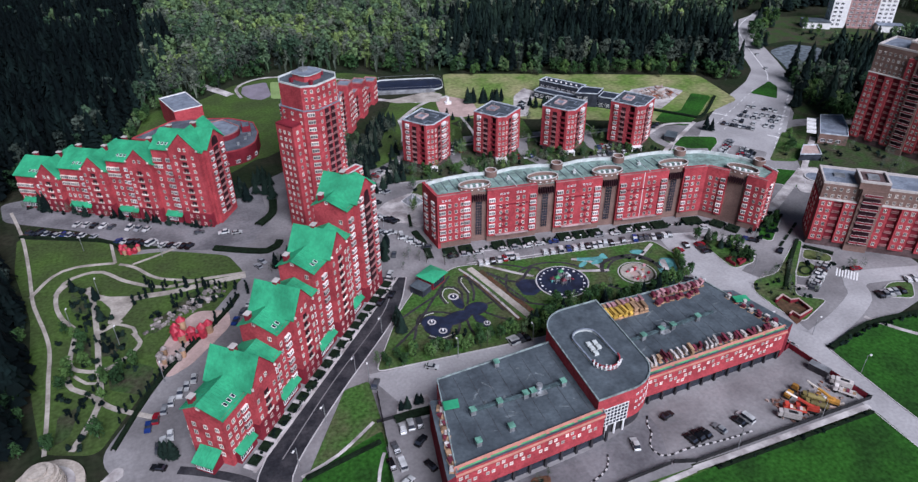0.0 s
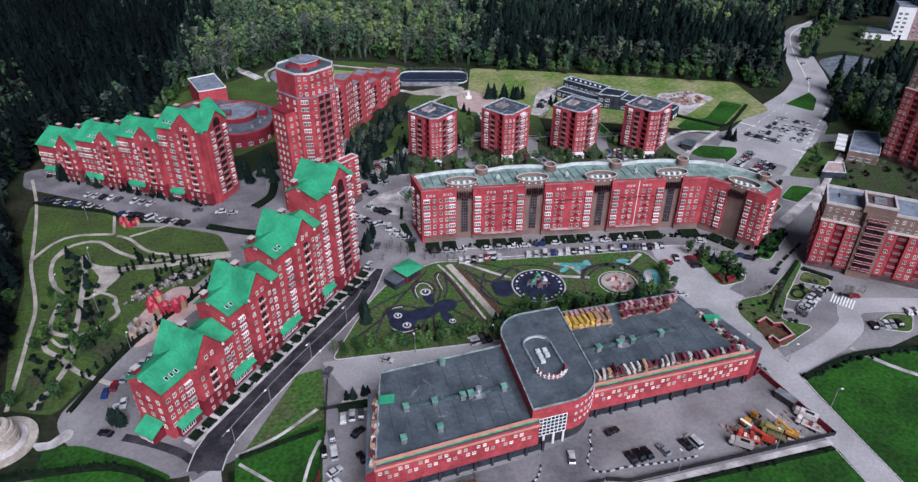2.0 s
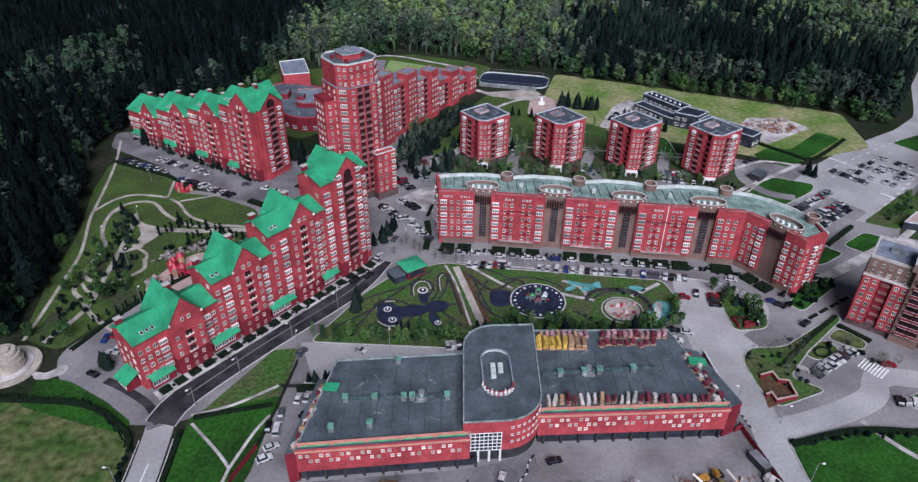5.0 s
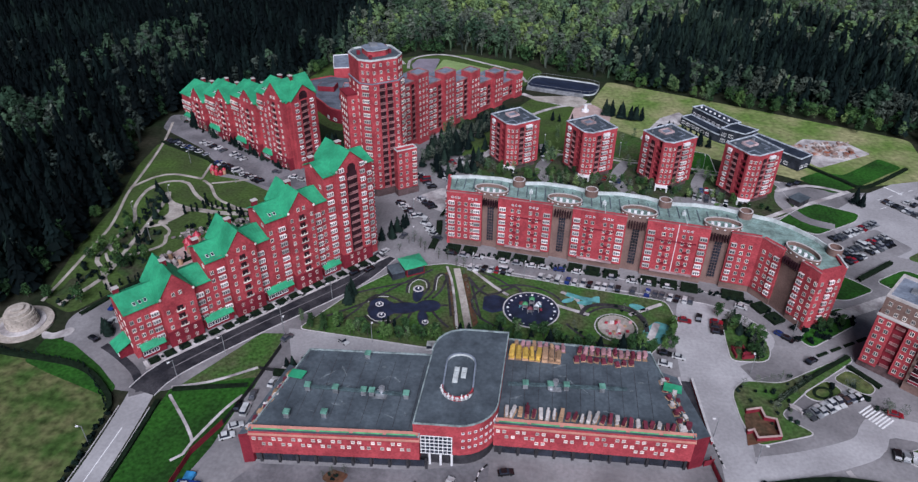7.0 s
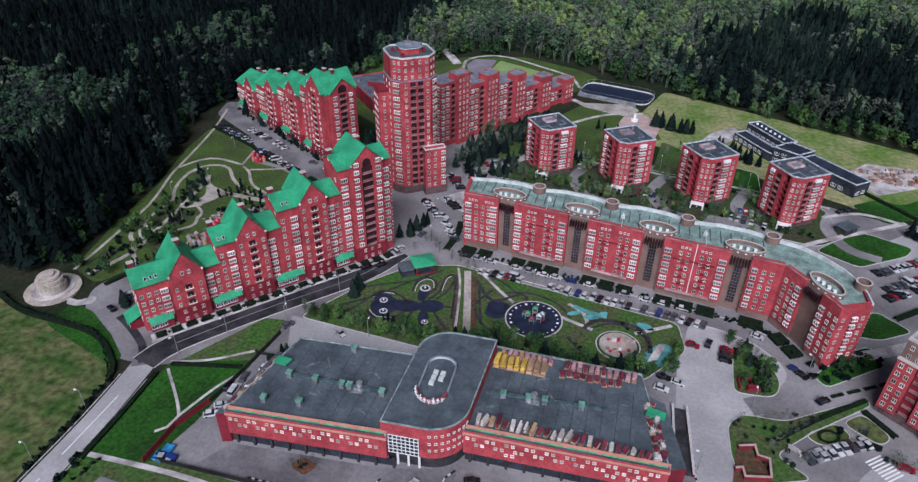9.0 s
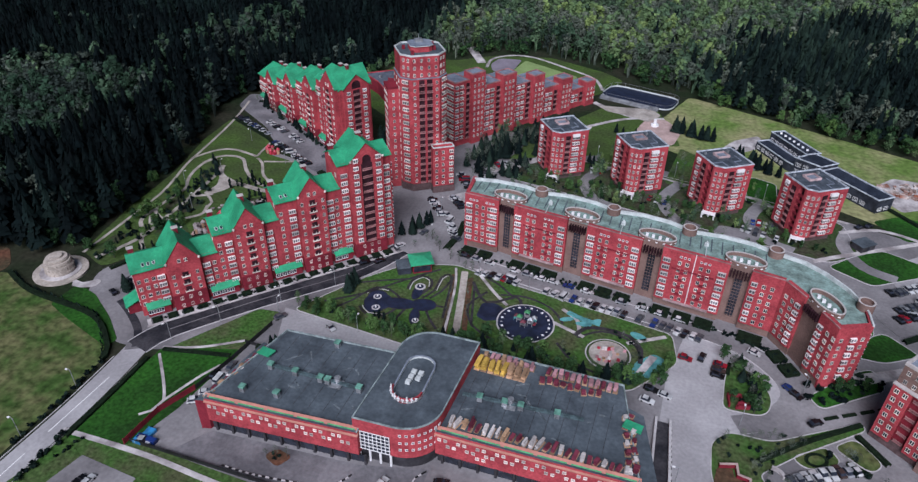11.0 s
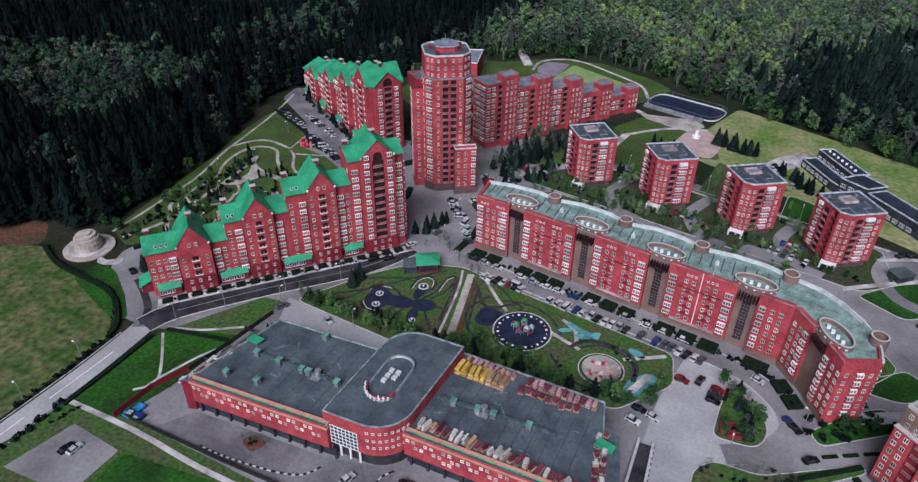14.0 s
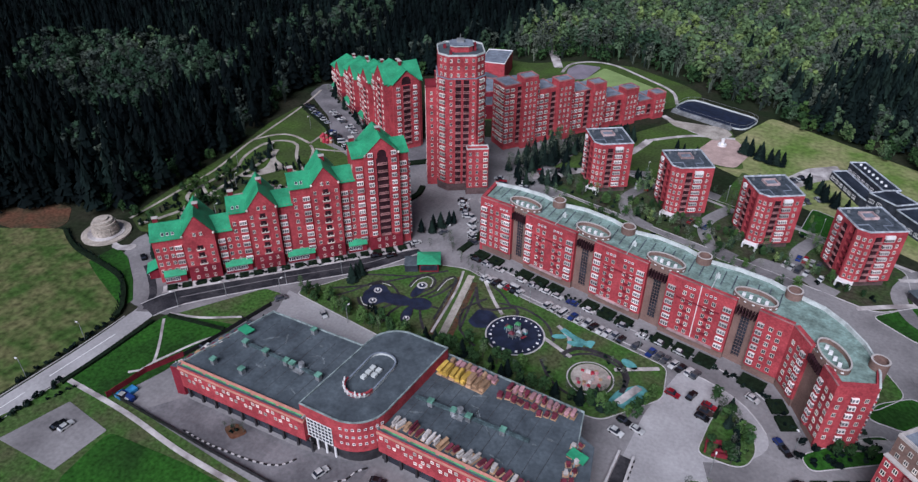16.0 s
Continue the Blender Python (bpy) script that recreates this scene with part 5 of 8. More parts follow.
        rows_of(WINDOW_SMALL, t, m, [L * 0.25, L * 0.5, L * 0.75], max(1, int(top / st)), h - top + 0.9, st)
    return t


hexb = striped_block("apartment_block", "long brown and red brick block with balconies and pale rim", "apartment block", (217.5, 166.0), -38, 62, 15, 27.4, 6.4,
                     ((5.0, "red"), (3.8, "dark"), (4.6, "red"), (8.2, "bay"), (3.6, "red"), (3.8, "dark"), (5.4, "red"), (3.8, "dark"), (4.8, "red"), (8.2, "bay"), (4.0, "red"), (3.8, "dark"), (3.0, "red")))
for s0 in (12.0, 43.0):
    box = rect((217.5, 166.0), -38, s0, -1.4, s0 + 10.4, 9.6)
    part("roof_box", Shape().prism(box, 27.4, 30.2, top=1), [BROWN, STONE], hexb)
    rim = Shape()
    coping(rim, box, 30.2, 31.0, 0.7)
    part("roof_box_rim", rim, CREAM, hexb)
    part("roof_plant", Shape().prism(rect((217.5, 166.0), -38, s0 + 3, 2, s0 + 7, 6), 30.2, 30.9), METAL_GREY, hexb)
part("rooflight", Shape().prism(rect((217.5, 166.0), -38, 4.5, 7, 8.5, 10), 27.4, 28.0), METAL_GREY, hexb)
far = striped_block("apartment_tower", "tall brown and red brick tower with white windows", "apartment tower", (316.2, 238.0), -72, 44, 20, 50.5, 13.5,
                    ((4.6, "red"), (3.6, "dark"), (3.6, "red"), (3.6, "dark"), (4.6, "red"), (7.0, "bay"), (4.6, "red"), (3.8, "dark"), (4.6, "red"), (4.0, "dark")))
part("roof_box", Shape().prism(rect((316.2, 238.0), -72, 13, 3, 27, 15), 50.5, 54.0), BROWN, far)
rim = Shape()
coping(rim, rect((316.2, 238.0), -72, 13, 3, 27, 15), 54.0, 54.8, 0.6)
part("roof_box_rim", rim, CREAM, far)
part("red_panel", Shape().box(16, -1.3, 37.0, 32, 0, 47.5, 0, Matrix.Translation((316.2, 238.0, 0)) @ Matrix.Rotation(radians(-72), 4, "Z")), BRICK, far)
rows_of(WINDOW, far, Matrix.Translation((316.2, 238.0, 0)) @ Matrix.Rotation(radians(-72), 4, "Z"), [17.6, 20.4, 28, 30.6], 3, 38.2, 3.0, y=-1.3)


# ---- low buildings ----
GREY_WALL = material("dark_grey_render", (0.045, 0.05, 0.065), 0.8, vary=0.15, scale=0.3, fine=1.5)


def low_building(name, label, plan, h, wall, roof, category, windows=True, trim=None):
    t = thing(name, label, category)
    part("wall", Shape().prism(plan, 0, h, top=1), [wall, roof], t)
    rim = Shape()
    coping(rim, plan, h, h + 0.5, 0.3)
    part("parapet", rim, trim or BLUE_WHITE, t)
    if windows:
        for i in range(len(plan)):
            a, b = plan[i], plan[(i + 1) % len(plan)]
            L = (Vector(b) - Vector(a)).length
            rows_of(WINDOW_WIDE, t, wall_frame(a, b), [2.2 + 3.6 * j for j in range(int((L - 2) / 3.6))], max(1, int(h / 3.4)), 1.3, 3.3)
    return t


school = low_building("school", "dark grey two-storey school wing with pale roof rim", [(192.5, 360.5), (208.0, 338.0), (214.8, 342.0), (198.8, 364.2)], 8.6, GREY_WALL, DARK_FELT, "school")
for i in range(7):
    part("rooflight", Shape().box(-0.5, -0.5, 8.6, 0.5, 0.5, 9.3, 0, Matrix.Translation((197.2 + i * 1.9, 360.2 - i * 2.8, 0))), WHITE, school)
low_building("school", "dark grey school hall with a white rooflight", [(203.0, 333.5), (214.0, 327.0), (222.0, 334.0), (212.0, 342.0)], 8.2, GREY_WALL, DARK_FELT, "school", trim=BLUE_WHITE)
low_building("school", "long low dark grey school wing", [(214.5, 327.0), (236.0, 305.0), (243.0, 311.0), (222.0, 333.6)], 6.5, GREY_WALL, DARK_FELT, "school")
low_building("school", "low dark grey school wing facing the firs", [(186.5, 356.0), (200.5, 336.0), (203.0, 333.6), (207.8, 338.0), (192.4, 360.3)], 4.2, GREY_WALL, DARK_FELT, "school")
low_building("sports_hall", "red brick sports hall with a pale flat roof", [(-20.0, 381.0), (-5.0, 385.0), (-13.0, 411.0), (-27.5, 405.0)], 12.0, BRICK, BLUE_FELT, "sports hall", windows=False, trim=WHITE)
def leisure_centre():
    t = thing("leisure_centre", "dark red brick leisure centre with a curved front and terraced roof", "leisure centre")
    arc = [(3.0 + 17.0 * math.cos(a), 343.0 + 17.0 * math.sin(a)) for a in (radians(-150 + 10 * k) for k in range(13))]
    plan = arc + [(20.4, 346.0), (19.4, 360.2), (7.7, 371.2), (-12.0, 378.0), (-22.0, 379.0), (-42.0, 362.0), (-28.0, 352.0)]
    wall = part("wall", Shape().prism(plan, 0, 7.6, top=1), [BRICK_DARK, SLATE_ROOF], t)
    rim = Shape()
    coping(rim, plan, 7.6, 8.2, 0.4)
    part("parapet", rim, BRICK, t)
    for k in range(1, 12, 2):
        put(WINDOW_WIDE, wall, wall_frame(arc[k], arc[k + 1]), 1.4, 1.2)
    # raised curved storey and the boxes on the roof
    upper = [(1.0 + 10.5 * math.cos(a), 351.0 + 10.5 * math.sin(a)) for a in (radians(-130 + 12 * k) for k in range(12))] + [(4.0, 364.0), (-8.0, 362.0)]
    part("upper_storey", Shape().prism(upper, 7.6, 10.2, top=1), [BRICK_DARK, BLUE_FELT], t)
    rim = Shape()
    coping(rim, upper, 10.2, 10.7, 0.35)
    part("upper_parapet", rim, ROSE, t)
    for x0, y0, x1, y1, h in ((12.5, 349.0, 17.0, 356.0, 10.6), (-6.0, 346.0, -1.5, 352.0, 11.8), (-22.0, 354.0, -12.0, 362.0, 10.4)):
        part("roof_box", Shape().box(x0, y0, 7.6, x1, y1, h), BRICK_DARK, t)
        part("roof_box_lid", Shape().box(x0 + 0.4, y0 + 0.4, h, x1 - 0.4, y1 - 0.4, h + 0.12), SLATE_ROOF, t)
    part("terrace_pit", Shape().prism(disc(6.5, 346.0, 5.0, 2.6, 20, 20), 7.6, 7.72), DARK_BASE, t)
    for x, y in ((13, 340), (9, 334), (-2, 333), (15.5, 344), (-30, 360)):
        part("cooling_unit", Shape().box(x - 0.7, y - 0.7, 7.6, x + 0.7, y + 0.7, 8.9), METAL, t)
    return t


leisure_centre()
shop = low_building("shop", "low dark shop with a pale grey flat roof", [(296.4, 239.5), (307.0, 231.0), (316.0, 240.0), (327.0, 254.0), (316.1, 259.2)], 5.5, BROWN, BLUE_FELT, "shop")
for i in range(4):
    part("roof_panel", Shape().prism(rect((291.5, 242.0), 46, 0.3 + i * 5.4, -3.4, 3.2 + i * 5.4, 1.2), 5.5, 6.3 + i * 0.1), WHITE, shop, "white sloping roof panel")
low_building("pavilion", "small pavilion with a pinkish flat roof", [(271.5, 226.6), (281.5, 222.6), (287.9, 232.1), (281.2, 234.7)], 3.4, GREY_WALL, PINK, "pavilion", windows=False)


def hotel():
    t = thing("hotel", "white and pink stepped hotel with arcades beyond the trees", "hotel", Matrix.Translation((474, 408, 0)) @ Matrix.Rotation(radians(-32), 4, "Z"))
    PINKW = material("pink_render", (0.45, 0.26, 0.25), 0.8, vary=0.1)
    for x0, x1, h in ((0, 12, 24), (12, 33, 34), (33, 46, 26)):
        part("wall", Shape().box(x0, 0, 0, x1, 14, h), WHITE if x0 != 12 else PINKW, t)
        part("roof", Shape().box(x0 - 0.4, -0.4, h, x1 + 0.4, 14.4, h + 0.7), BLUE_FELT, t)
        rows_of(WINDOW_WIDE, t, Matrix.Identity(4), [x0 + 2.4 + 4 * i for i in range(int((x1 - x0 - 1) / 4))], int(h / 3.2) - 1, 2.0, 3.2)
        rows_of(WINDOW_WIDE, t, wall_frame((x0, 14), (x0, 0)), [3, 7, 11], int(h / 3.2) - 1, 2.0, 3.2)
    part("arcade", Shape().box(-20, -6, 0, 0, 6, 5.0), WHITE, t)
    part("arcade_roof", Shape().box(-20.5, -6.5, 5.0, 0, 6.5, 5.6), FELT, t)
    part("arcade", Shape().box(34, -8, 0, 52, 0, 5.0), WHITE, t)
    part("arcade_roof", Shape().box(33.5, -8.5, 5.0, 52.5, 0, 5.6), BLUE_FELT, t)
    return t


hotel()


def kiosk():
    t = thing("kiosk", "small square kiosk with a bright green hipped roof", "kiosk", Matrix.Translation((65.4, 195.2, 0)) @ Matrix.Rotation(radians(33), 4, "Z"))
    part("wall", Shape().box(-3.6, -3.3, 0, 3.6, 3.3, 4.4), BRICK_DARK, t)
    part("glazing", Shape().box(-3.2, -3.38, 0.9, 3.2, -3.3, 3.2), GLASS, t)
    r = Shape()
    o, i = [(-4.5, -4.2), (4.5, -4.2), (4.5, 4.2), (-4.5, 4.2)], [(-1.4, -0.7), (1.4, -0.7), (1.4, 0.7), (-1.4, 0.7)]
    for k in range(4):
        j = (k + 1) % 4
        r.face([(*o[k], 4.4), (*o[j], 4.4), (*i[j], 5.4), (*i[k], 5.4)])
        r.face([(*o[k], 4.15), (*o[j], 4.15), (*o[j], 4.4), (*o[k], 4.4)])
    r.face([(*p, 5.4) for p in i])
    part("roof", r, GREEN_ROOF, t)
    part("annex", Shape().box(-9.2, -3.0, 0, -4.2, 3.0, 2.9), GREY_WALL, t)
    part("annex_roof", Shape().box(-9.4, -3.2, 2.9, -4.4, 3.2, 3.1), FELT, t)
    return t


kiosk()
basin = thing("fountain", "round pale stone fountain basin on the plaza", "fountain", Matrix.Translation((264.5, 209.0, 0.19)))
part("rim", Shape().prism(disc(0, 0, 4.6), 0, 0.6), KERB, basin)
part("water", Shape().prism(disc(0, 0, 4.0), 0, 0.66), BLUE_FELT, basin)


def chapel():
    t = thing("round_pavilion", "round stepped beige stone pavilion on a circular terrace", "pavilion", Matrix.Translation((-60.0, 144.5, 0)))
    STONE_P = material("beige_stone", (0.46, 0.40, 0.35), 0.9, vary=0.2, scale=0.4, fine=1.5, amount=0.3)
    part("terrace", Shape().prism(disc(0, 0, 9.6), 0, 0.7), STONE_P, t)
    part("terrace_rim", Shape().prism(disc(0, 0, 7.2), 0.7, 0.9), PAVING, t)
    for i, (r_, z0, z1) in enumerate(((5.1, 0.9, 2.5), (5.0, 2.5, 4.1), (4.6, 4.1, 5.6), (3.8, 5.6, 6.7), (2.2, 6.7, 7.4))):
        part("tier", Shape().prism(disc(0, 0, r_, n=28), z0, z1), STONE_P, t)
        if r_ > 3:
            for k in range(20):
                a = 2 * math.pi * k / 20
                part("block", Shape().box(-0.5, -0.15, z0 + 0.3, 0.5, 0.1, z1 - 0.4, 0, Matrix.Rotation(a, 4, "Z") @ Matrix.Translation((0, -r_, 0))), STONE_P, t)
    return t


chapel()


def ice_rink():
    t = thing("ice_rink", "outdoor rink with a dark blue floor and white boards", "rink", Matrix.Translation((121, 405, 0)) @ Matrix.Rotation(radians(-14), 4, "Z"))
    plan = rounded([(-22, -11), (22, -11), (22, 11), (-22, 11)], 8, 8)
    part("floor", Shape().prism(plan, 0, 0.3), POOL, t)
    rim = Shape()
    coping(rim, plan, 0.3, 1.1, 0.16)
    part("board", rim, COPING, t)
    posts = Shape()
    for x, y in plan[::3]:
        posts.box(x - 0.08, y - 0.08, 0, x + 0.08, y + 0.08, 3.0)
    part("fence_posts", posts, METAL, t)
    rim = Shape()
    coping(rim, plan, 2.9, 3.0, 0.08)
    part("fence_rail", rim, METAL, t)
    part("stand", Shape().box(-20, -14.5, 0, 16, -12.0, 1.2).box(-20, -13.2, 1.2, 16, -12.0, 1.9), METAL_GREY, t)
    return t


ice_rink()


# ---- paths, pools and play grounds ----
DARK_PATH = material("dark_gravel_path", (0.05, 0.045, 0.05), 0.95, vary=0.2, scale=0.3, fine=1.5)
TURQUOISE = material("turquoise_rubber", (0.12, 0.36, 0.36), 0.8, vary=0.12, scale=0.3, fine=1.5)
PYRAMID = material("pale_glazing", (0.42, 0.43, 0.46), 0.15, vary=0.2, scale=0.5, fine=2.0)
RUBBLE = material("mixed_rubble", (0.42, 0.36, 0.33), 0.9, vary=0.3, scale=0.15, fine=1.0, second=(0.22, 0.08, 0.05), island=True)
RED_PLASTIC = material("red_play_plastic", (0.50, 0.04, 0.07), 0.4, vary=0.15, scale=0.6, fine=2.0)
ROCK = material("garden_rock", (0.30, 0.26, 0.25), 0.95, vary=0.3, scale=0.5, fine=2.0, island=True)
HEDGE = material("dark_hedge", (0.011, 0.021, 0.011), 0.95, vary=0.4, scale=0.8, fine=4.0, bump=0.8)
BLACK = material("black_railing", (0.02, 0.02, 0.022), 0.5)

for pts, w in (([(-93, 314), (-85.5, 290), (-80, 265.5), (-76, 244), (-74, 234), (-66.5, 209), (-64.5, 190), (-63, 173), (-62, 157)], 1.5),
               ([(-76, 240), (-70, 252), (-62, 256), (-47.5, 253.5)], 1.8), ([(-47.5, 253.5), (-50, 271)], 1.4),
               ([(-67.5, 238), (-65, 246), (-59, 249.5), (-52, 248.6), (-44, 239.5), (-36, 233), (-28, 229), (-17, 229.5), (0, 228)], 1.9),
               ([(-46, 252), (-40.6, 248), (-32, 236.7), (-19, 229.8)], 1.6), ([(-41, 250), (-30, 254), (-20, 259)], 1.4),
               ([(0, 226), (-13, 226), (-26, 225), (-36, 226), (-44, 226.4), (-53, 232), (-57, 239)], 3.4),
               ([(-64, 244), (-67, 239), (-66, 229), (-63, 221), (-59, 214.6), (-58.6, 208), (-59, 201.5), (-58.7, 195), (-56, 191.3), (-49.5, 188.5), (-44.4, 190.4), (-39.4, 195), (-37.5, 199), (-40, 205)], 1.8),
               ([(-56.5, 239), (-54, 229), (-52.5, 217.5), (-51, 203.6), (-50, 191), (-48.7, 179), (-49, 172.5), (-51.4, 164.4), (-55, 156)], 2.2),
               ([(-58.6, 194), (-59, 188), (-57, 183), (-52.5, 179), (-47.7, 173), (-44, 169), (-33.4, 161.5)], 2.0), ([(-57, 189), (-53, 184), (-49, 183)], 1.2), ([(-52, 209), (-46.6, 212), (-44, 214)], 2.4), ([(-45, 212), (-40, 208), (-39, 203)], 1.4)):
    strip("path", pts, w * 0.85, 0.19, SAND, "winding pale sand path through the park lawn", "path", thick=0.1)
slab("plaza", [(-53, 232), (-39, 227), (-40.6, 220.7), (-44, 214), (-48.6, 212.7), (-47.5, 222)], 0.20, SAND, "pale gravel plaza in the landscaped park", "plaza", r=2, thick=0.1)
slab("terrace", [(-52, 142.5), (-47, 141.7), (-43, 145.6), (-41, 144.7), (-41, 142), (-45.4, 139), (-49.4, 139)], 0.22, PAVING, "pale broken terrace beside the round pavilion", "terrace", r=1, thick=0.2)
for pts in ([(-62, 238), (-57, 230), (-55, 222), (-61, 225)], [(-50, 206), (-44, 209), (-41, 202), (-46, 195), (-50, 196)], [(-57, 206), (-53.5, 208), (-52.5, 196), (-56.5, 197)], [(-47, 186), (-40, 190), (-33, 184), (-36, 172), (-46, 178)], [(-60, 172), (-54, 174), (-56, 162), (-60, 160)]):
    slab("planting", pts, 0.175, SHADED_LAWN, "dark planted bed between the park paths", "planting", r=1.5, thick=0.1)
slab("playground", [(-8, 206), (-19, 209.7), (-26, 203.5), (-33, 188), (-29.5, 177), (-22, 181), (-8, 197)], 0.21, PINK, "sandy pink playground surface", "playground", r=3, thick=0.1)
slab("lawn", [(-36, 203), (-28, 214), (-19, 223.5), (-8, 221), (-14, 213), (-26.7, 210), (-32, 202)], 0.24, SHADED_LAWN, "dark planted rockery between paths", "planting", r=3, thick=0.1)

# The darker asphalt paints shade among the parked cars.
slab("parking_lot", [(-99, 324), (-95, 306), (-62, 285), (-52, 274), (-18, 252), (2, 246), (14, 262), (14, 300), (0, 290), (-20, 286), (-60, 308), (-84, 326)], 0.06, YARD_ASPHALT, "asphalt parking strip in front of the gabled block, shade in its colour", "parking lot", r=4)
strip("path", [(82, 199), (86, 184), (92, 160)], 2.6, 0.20, SAND, "straight paved avenue across the park", "path", thick=0.1)
for pts, w in (([(88, 199), (97, 190), (103, 185)], 1.2), ([(120, 182), (132, 178)], 1.4), ([(78, 200), (82, 188), (87, 164)], 0.9), ([(122, 190), (128, 186), (130, 180)], 1.4), ([(146, 180), (158, 188)], 1.5)):
    strip("path", pts, w, 0.20, PAVING, "narrow pale park path", "path", thick=0.1)
for pts in ([(41, 164), (52, 173), (63, 186), (73, 197)], [(45, 160), (50, 168), (52, 173)], [(47, 178), (56, 183), (66, 188)], [(66, 181), (65.5, 186), (68, 190.5), (72, 189.5), (73.5, 185), (71, 178)], [(73, 178), (75.5, 184), (75, 192), (77, 195), (79, 192), (78, 184), (75.6, 179)],
            [(52.5, 174), (55, 178), (60, 178.5), (66, 175)], [(54, 166), (58, 163), (64, 164), (67, 170)], [(78, 175.5), (82, 176)], [(77, 172), (80, 168), (84, 164)], [(70, 171), (69, 165), (70, 160)], [(79, 194), (84, 170)], [(88, 193), (94.5, 170)],
            [(94, 190), (90, 180), (95, 170), (103, 166)], [(124, 172), (131, 165), (141, 162.5), (150, 166), (151, 176), (146, 182), (137, 183), (130, 177)], [(99, 190), (108, 192), (118, 189), (124, 182)], [(86, 200), (96, 196), (104, 190)]):
    strip("path", pts, 0.9, 0.21, DARK_PATH, "thin dark curving garden path", "path", thick=0.1)
for pts in ([(66.8, 181), (66.3, 186), (68.5, 189.6), (71.5, 188.8), (72.8, 185)], [(53.3, 173.6), (55.6, 177.2), (60, 177.7)], [(54.8, 166.6), (58.4, 163.8), (63.6, 164.8)], [(76.3, 184), (75.8, 191.6), (77.1, 194)]):
    strip("kerb", pts, 0.3, 0.23, KERB, "thin pale edging of the garden beds", "kerb", thick=0.1)
slab("planting", [(94.2, 183.2), (98.6, 184.6), (102.6, 182.8), (103.0, 176.6), (98.0, 174.0), (94.4, 175.6)], 0.22, POOL, "dark blue rubber play surface", "playground", r=1, thick=0.1)

for pts in ([(79.0, 196), (83, 180), (87.2, 163)], [(85.4, 196), (89, 182), (93.2, 166)]):
    strip("planting", pts, 2.0, 0.195, EARTH, "bare brown bed with saplings along the avenue", "planting", thick=0.1)
strip("path", [(87, 194), (95.5, 184), (104.8, 190.8), (107.5, 187.2)], 1.2, 0.225, DARK_PATH, "dark rubber path to the round pool", "path", thick=0.1)


def pool():
    t = thing("ornamental_pool", "dark blue pool shaped like a butterfly with pale rims", "pool")
    for i, (x, y, rx, ry, turn) in enumerate(((59.2, 170.6, 5.0, 4.6, 20), (57.6, 173.4, 3.4, 3.2, 0), (58.9, 167.6, 3.6, 3.2, 0), (66.5, 172.2, 6.0, 3.0, 12), (75.0, 174.6, 4.4, 3.2, 14), (70.2, 181.0, 1.7, 4.6, 4), (74.4, 167.6, 1.6, 4.2, 16))):
        part("rim", Shape().prism(disc(x, y, rx + 0.3, ry + 0.3, 36, turn), 0, 0.215 + i * 0.003), DARK_PATH, t)
        part("basin", Shape().prism(disc(x, y, rx, ry, 36, turn), 0, 0.24 + i * 0.004), POOL, t)
    for x, y, r_ in ((57.7, 173.0, 1.5), (59.8, 167.2, 1.5), (69.8, 184.0, 2.0), (75.6, 165.6, 1.2)):
        part("fountain_ring", Shape().prism(disc(x, y, r_), 0, 0.32), KERB, t)
        part("fountain_bowl", Shape().prism(disc(x, y, r_ * 0.65), 0, 0.36), POOL, t)
        part("fountain_jet", Shape().prism(disc(x, y, 0.3, n=10), 0, 0.9), WHITE, t)
    return t


pool()


def clock_pool():
    t = thing("round_pool", "round dark blue pool with white marks and a pale climbing frame", "pool", Matrix.Translation((111.6, 178.0, 0)))
    part("rim", Shape().prism(disc(0, 0, 10.1, n=56), 0, 0.24), KERB, t)
    part("basin", Shape().prism(disc(0, 0, 9.6, n=56), 0, 0.26), POOL, t)
    for k in range(24):
        a = 2 * math.pi * k / 24
        s = 0.42 if k % 2 == 0 else 0.2
        part("hour_mark", Shape().box(-s, -s, 0.2, s, s, 0.32, 0, Matrix.Translation((8.3 * math.cos(a), 8.3 * math.sin(a), 0)) @ Matrix.Rotation(a, 4, "Z")), WHITE, t)
    for x, y, h in ((-2.2, 0, 2.6), (0, 1.6, 3.8), (1.8, -0.8, 3.0), (-0.4, -2.0, 2.2), (2.6, 1.8, 1.8), (-3.4, 1.2, 1.6)):
        f = Shape()
        for sx in (-0.8, 0.8):
            for sy in (-0.6, 0.6):
                f.box(x + sx - 0.1, y + sy - 0.1, 0.26, x + sx + 0.1, y + sy + 0.1, h)
        f.box(x - 0.9, y - 0.7, h * 0.5, x + 0.9, y + 0.7, h * 0.5 + 0.12)
        part("climbing_frame", f, METAL if h > 2 else TURQUOISE, t, "climbing frame of thin posts")
        roof = Shape()
        c = [(x - 1.0, y - 0.8), (x + 1.0, y - 0.8), (x + 1.0, y + 0.8), (x - 1.0, y + 0.8)]
        for i in range(4):
            roof.face([(*c[i], h), (*c[(i + 1) % 4], h), (x, y, h + 1.1)])
        part("frame_roof", roof, (METAL_GREY, MAROON, GREEN_TRIM)[int(h * 10) % 3], t)
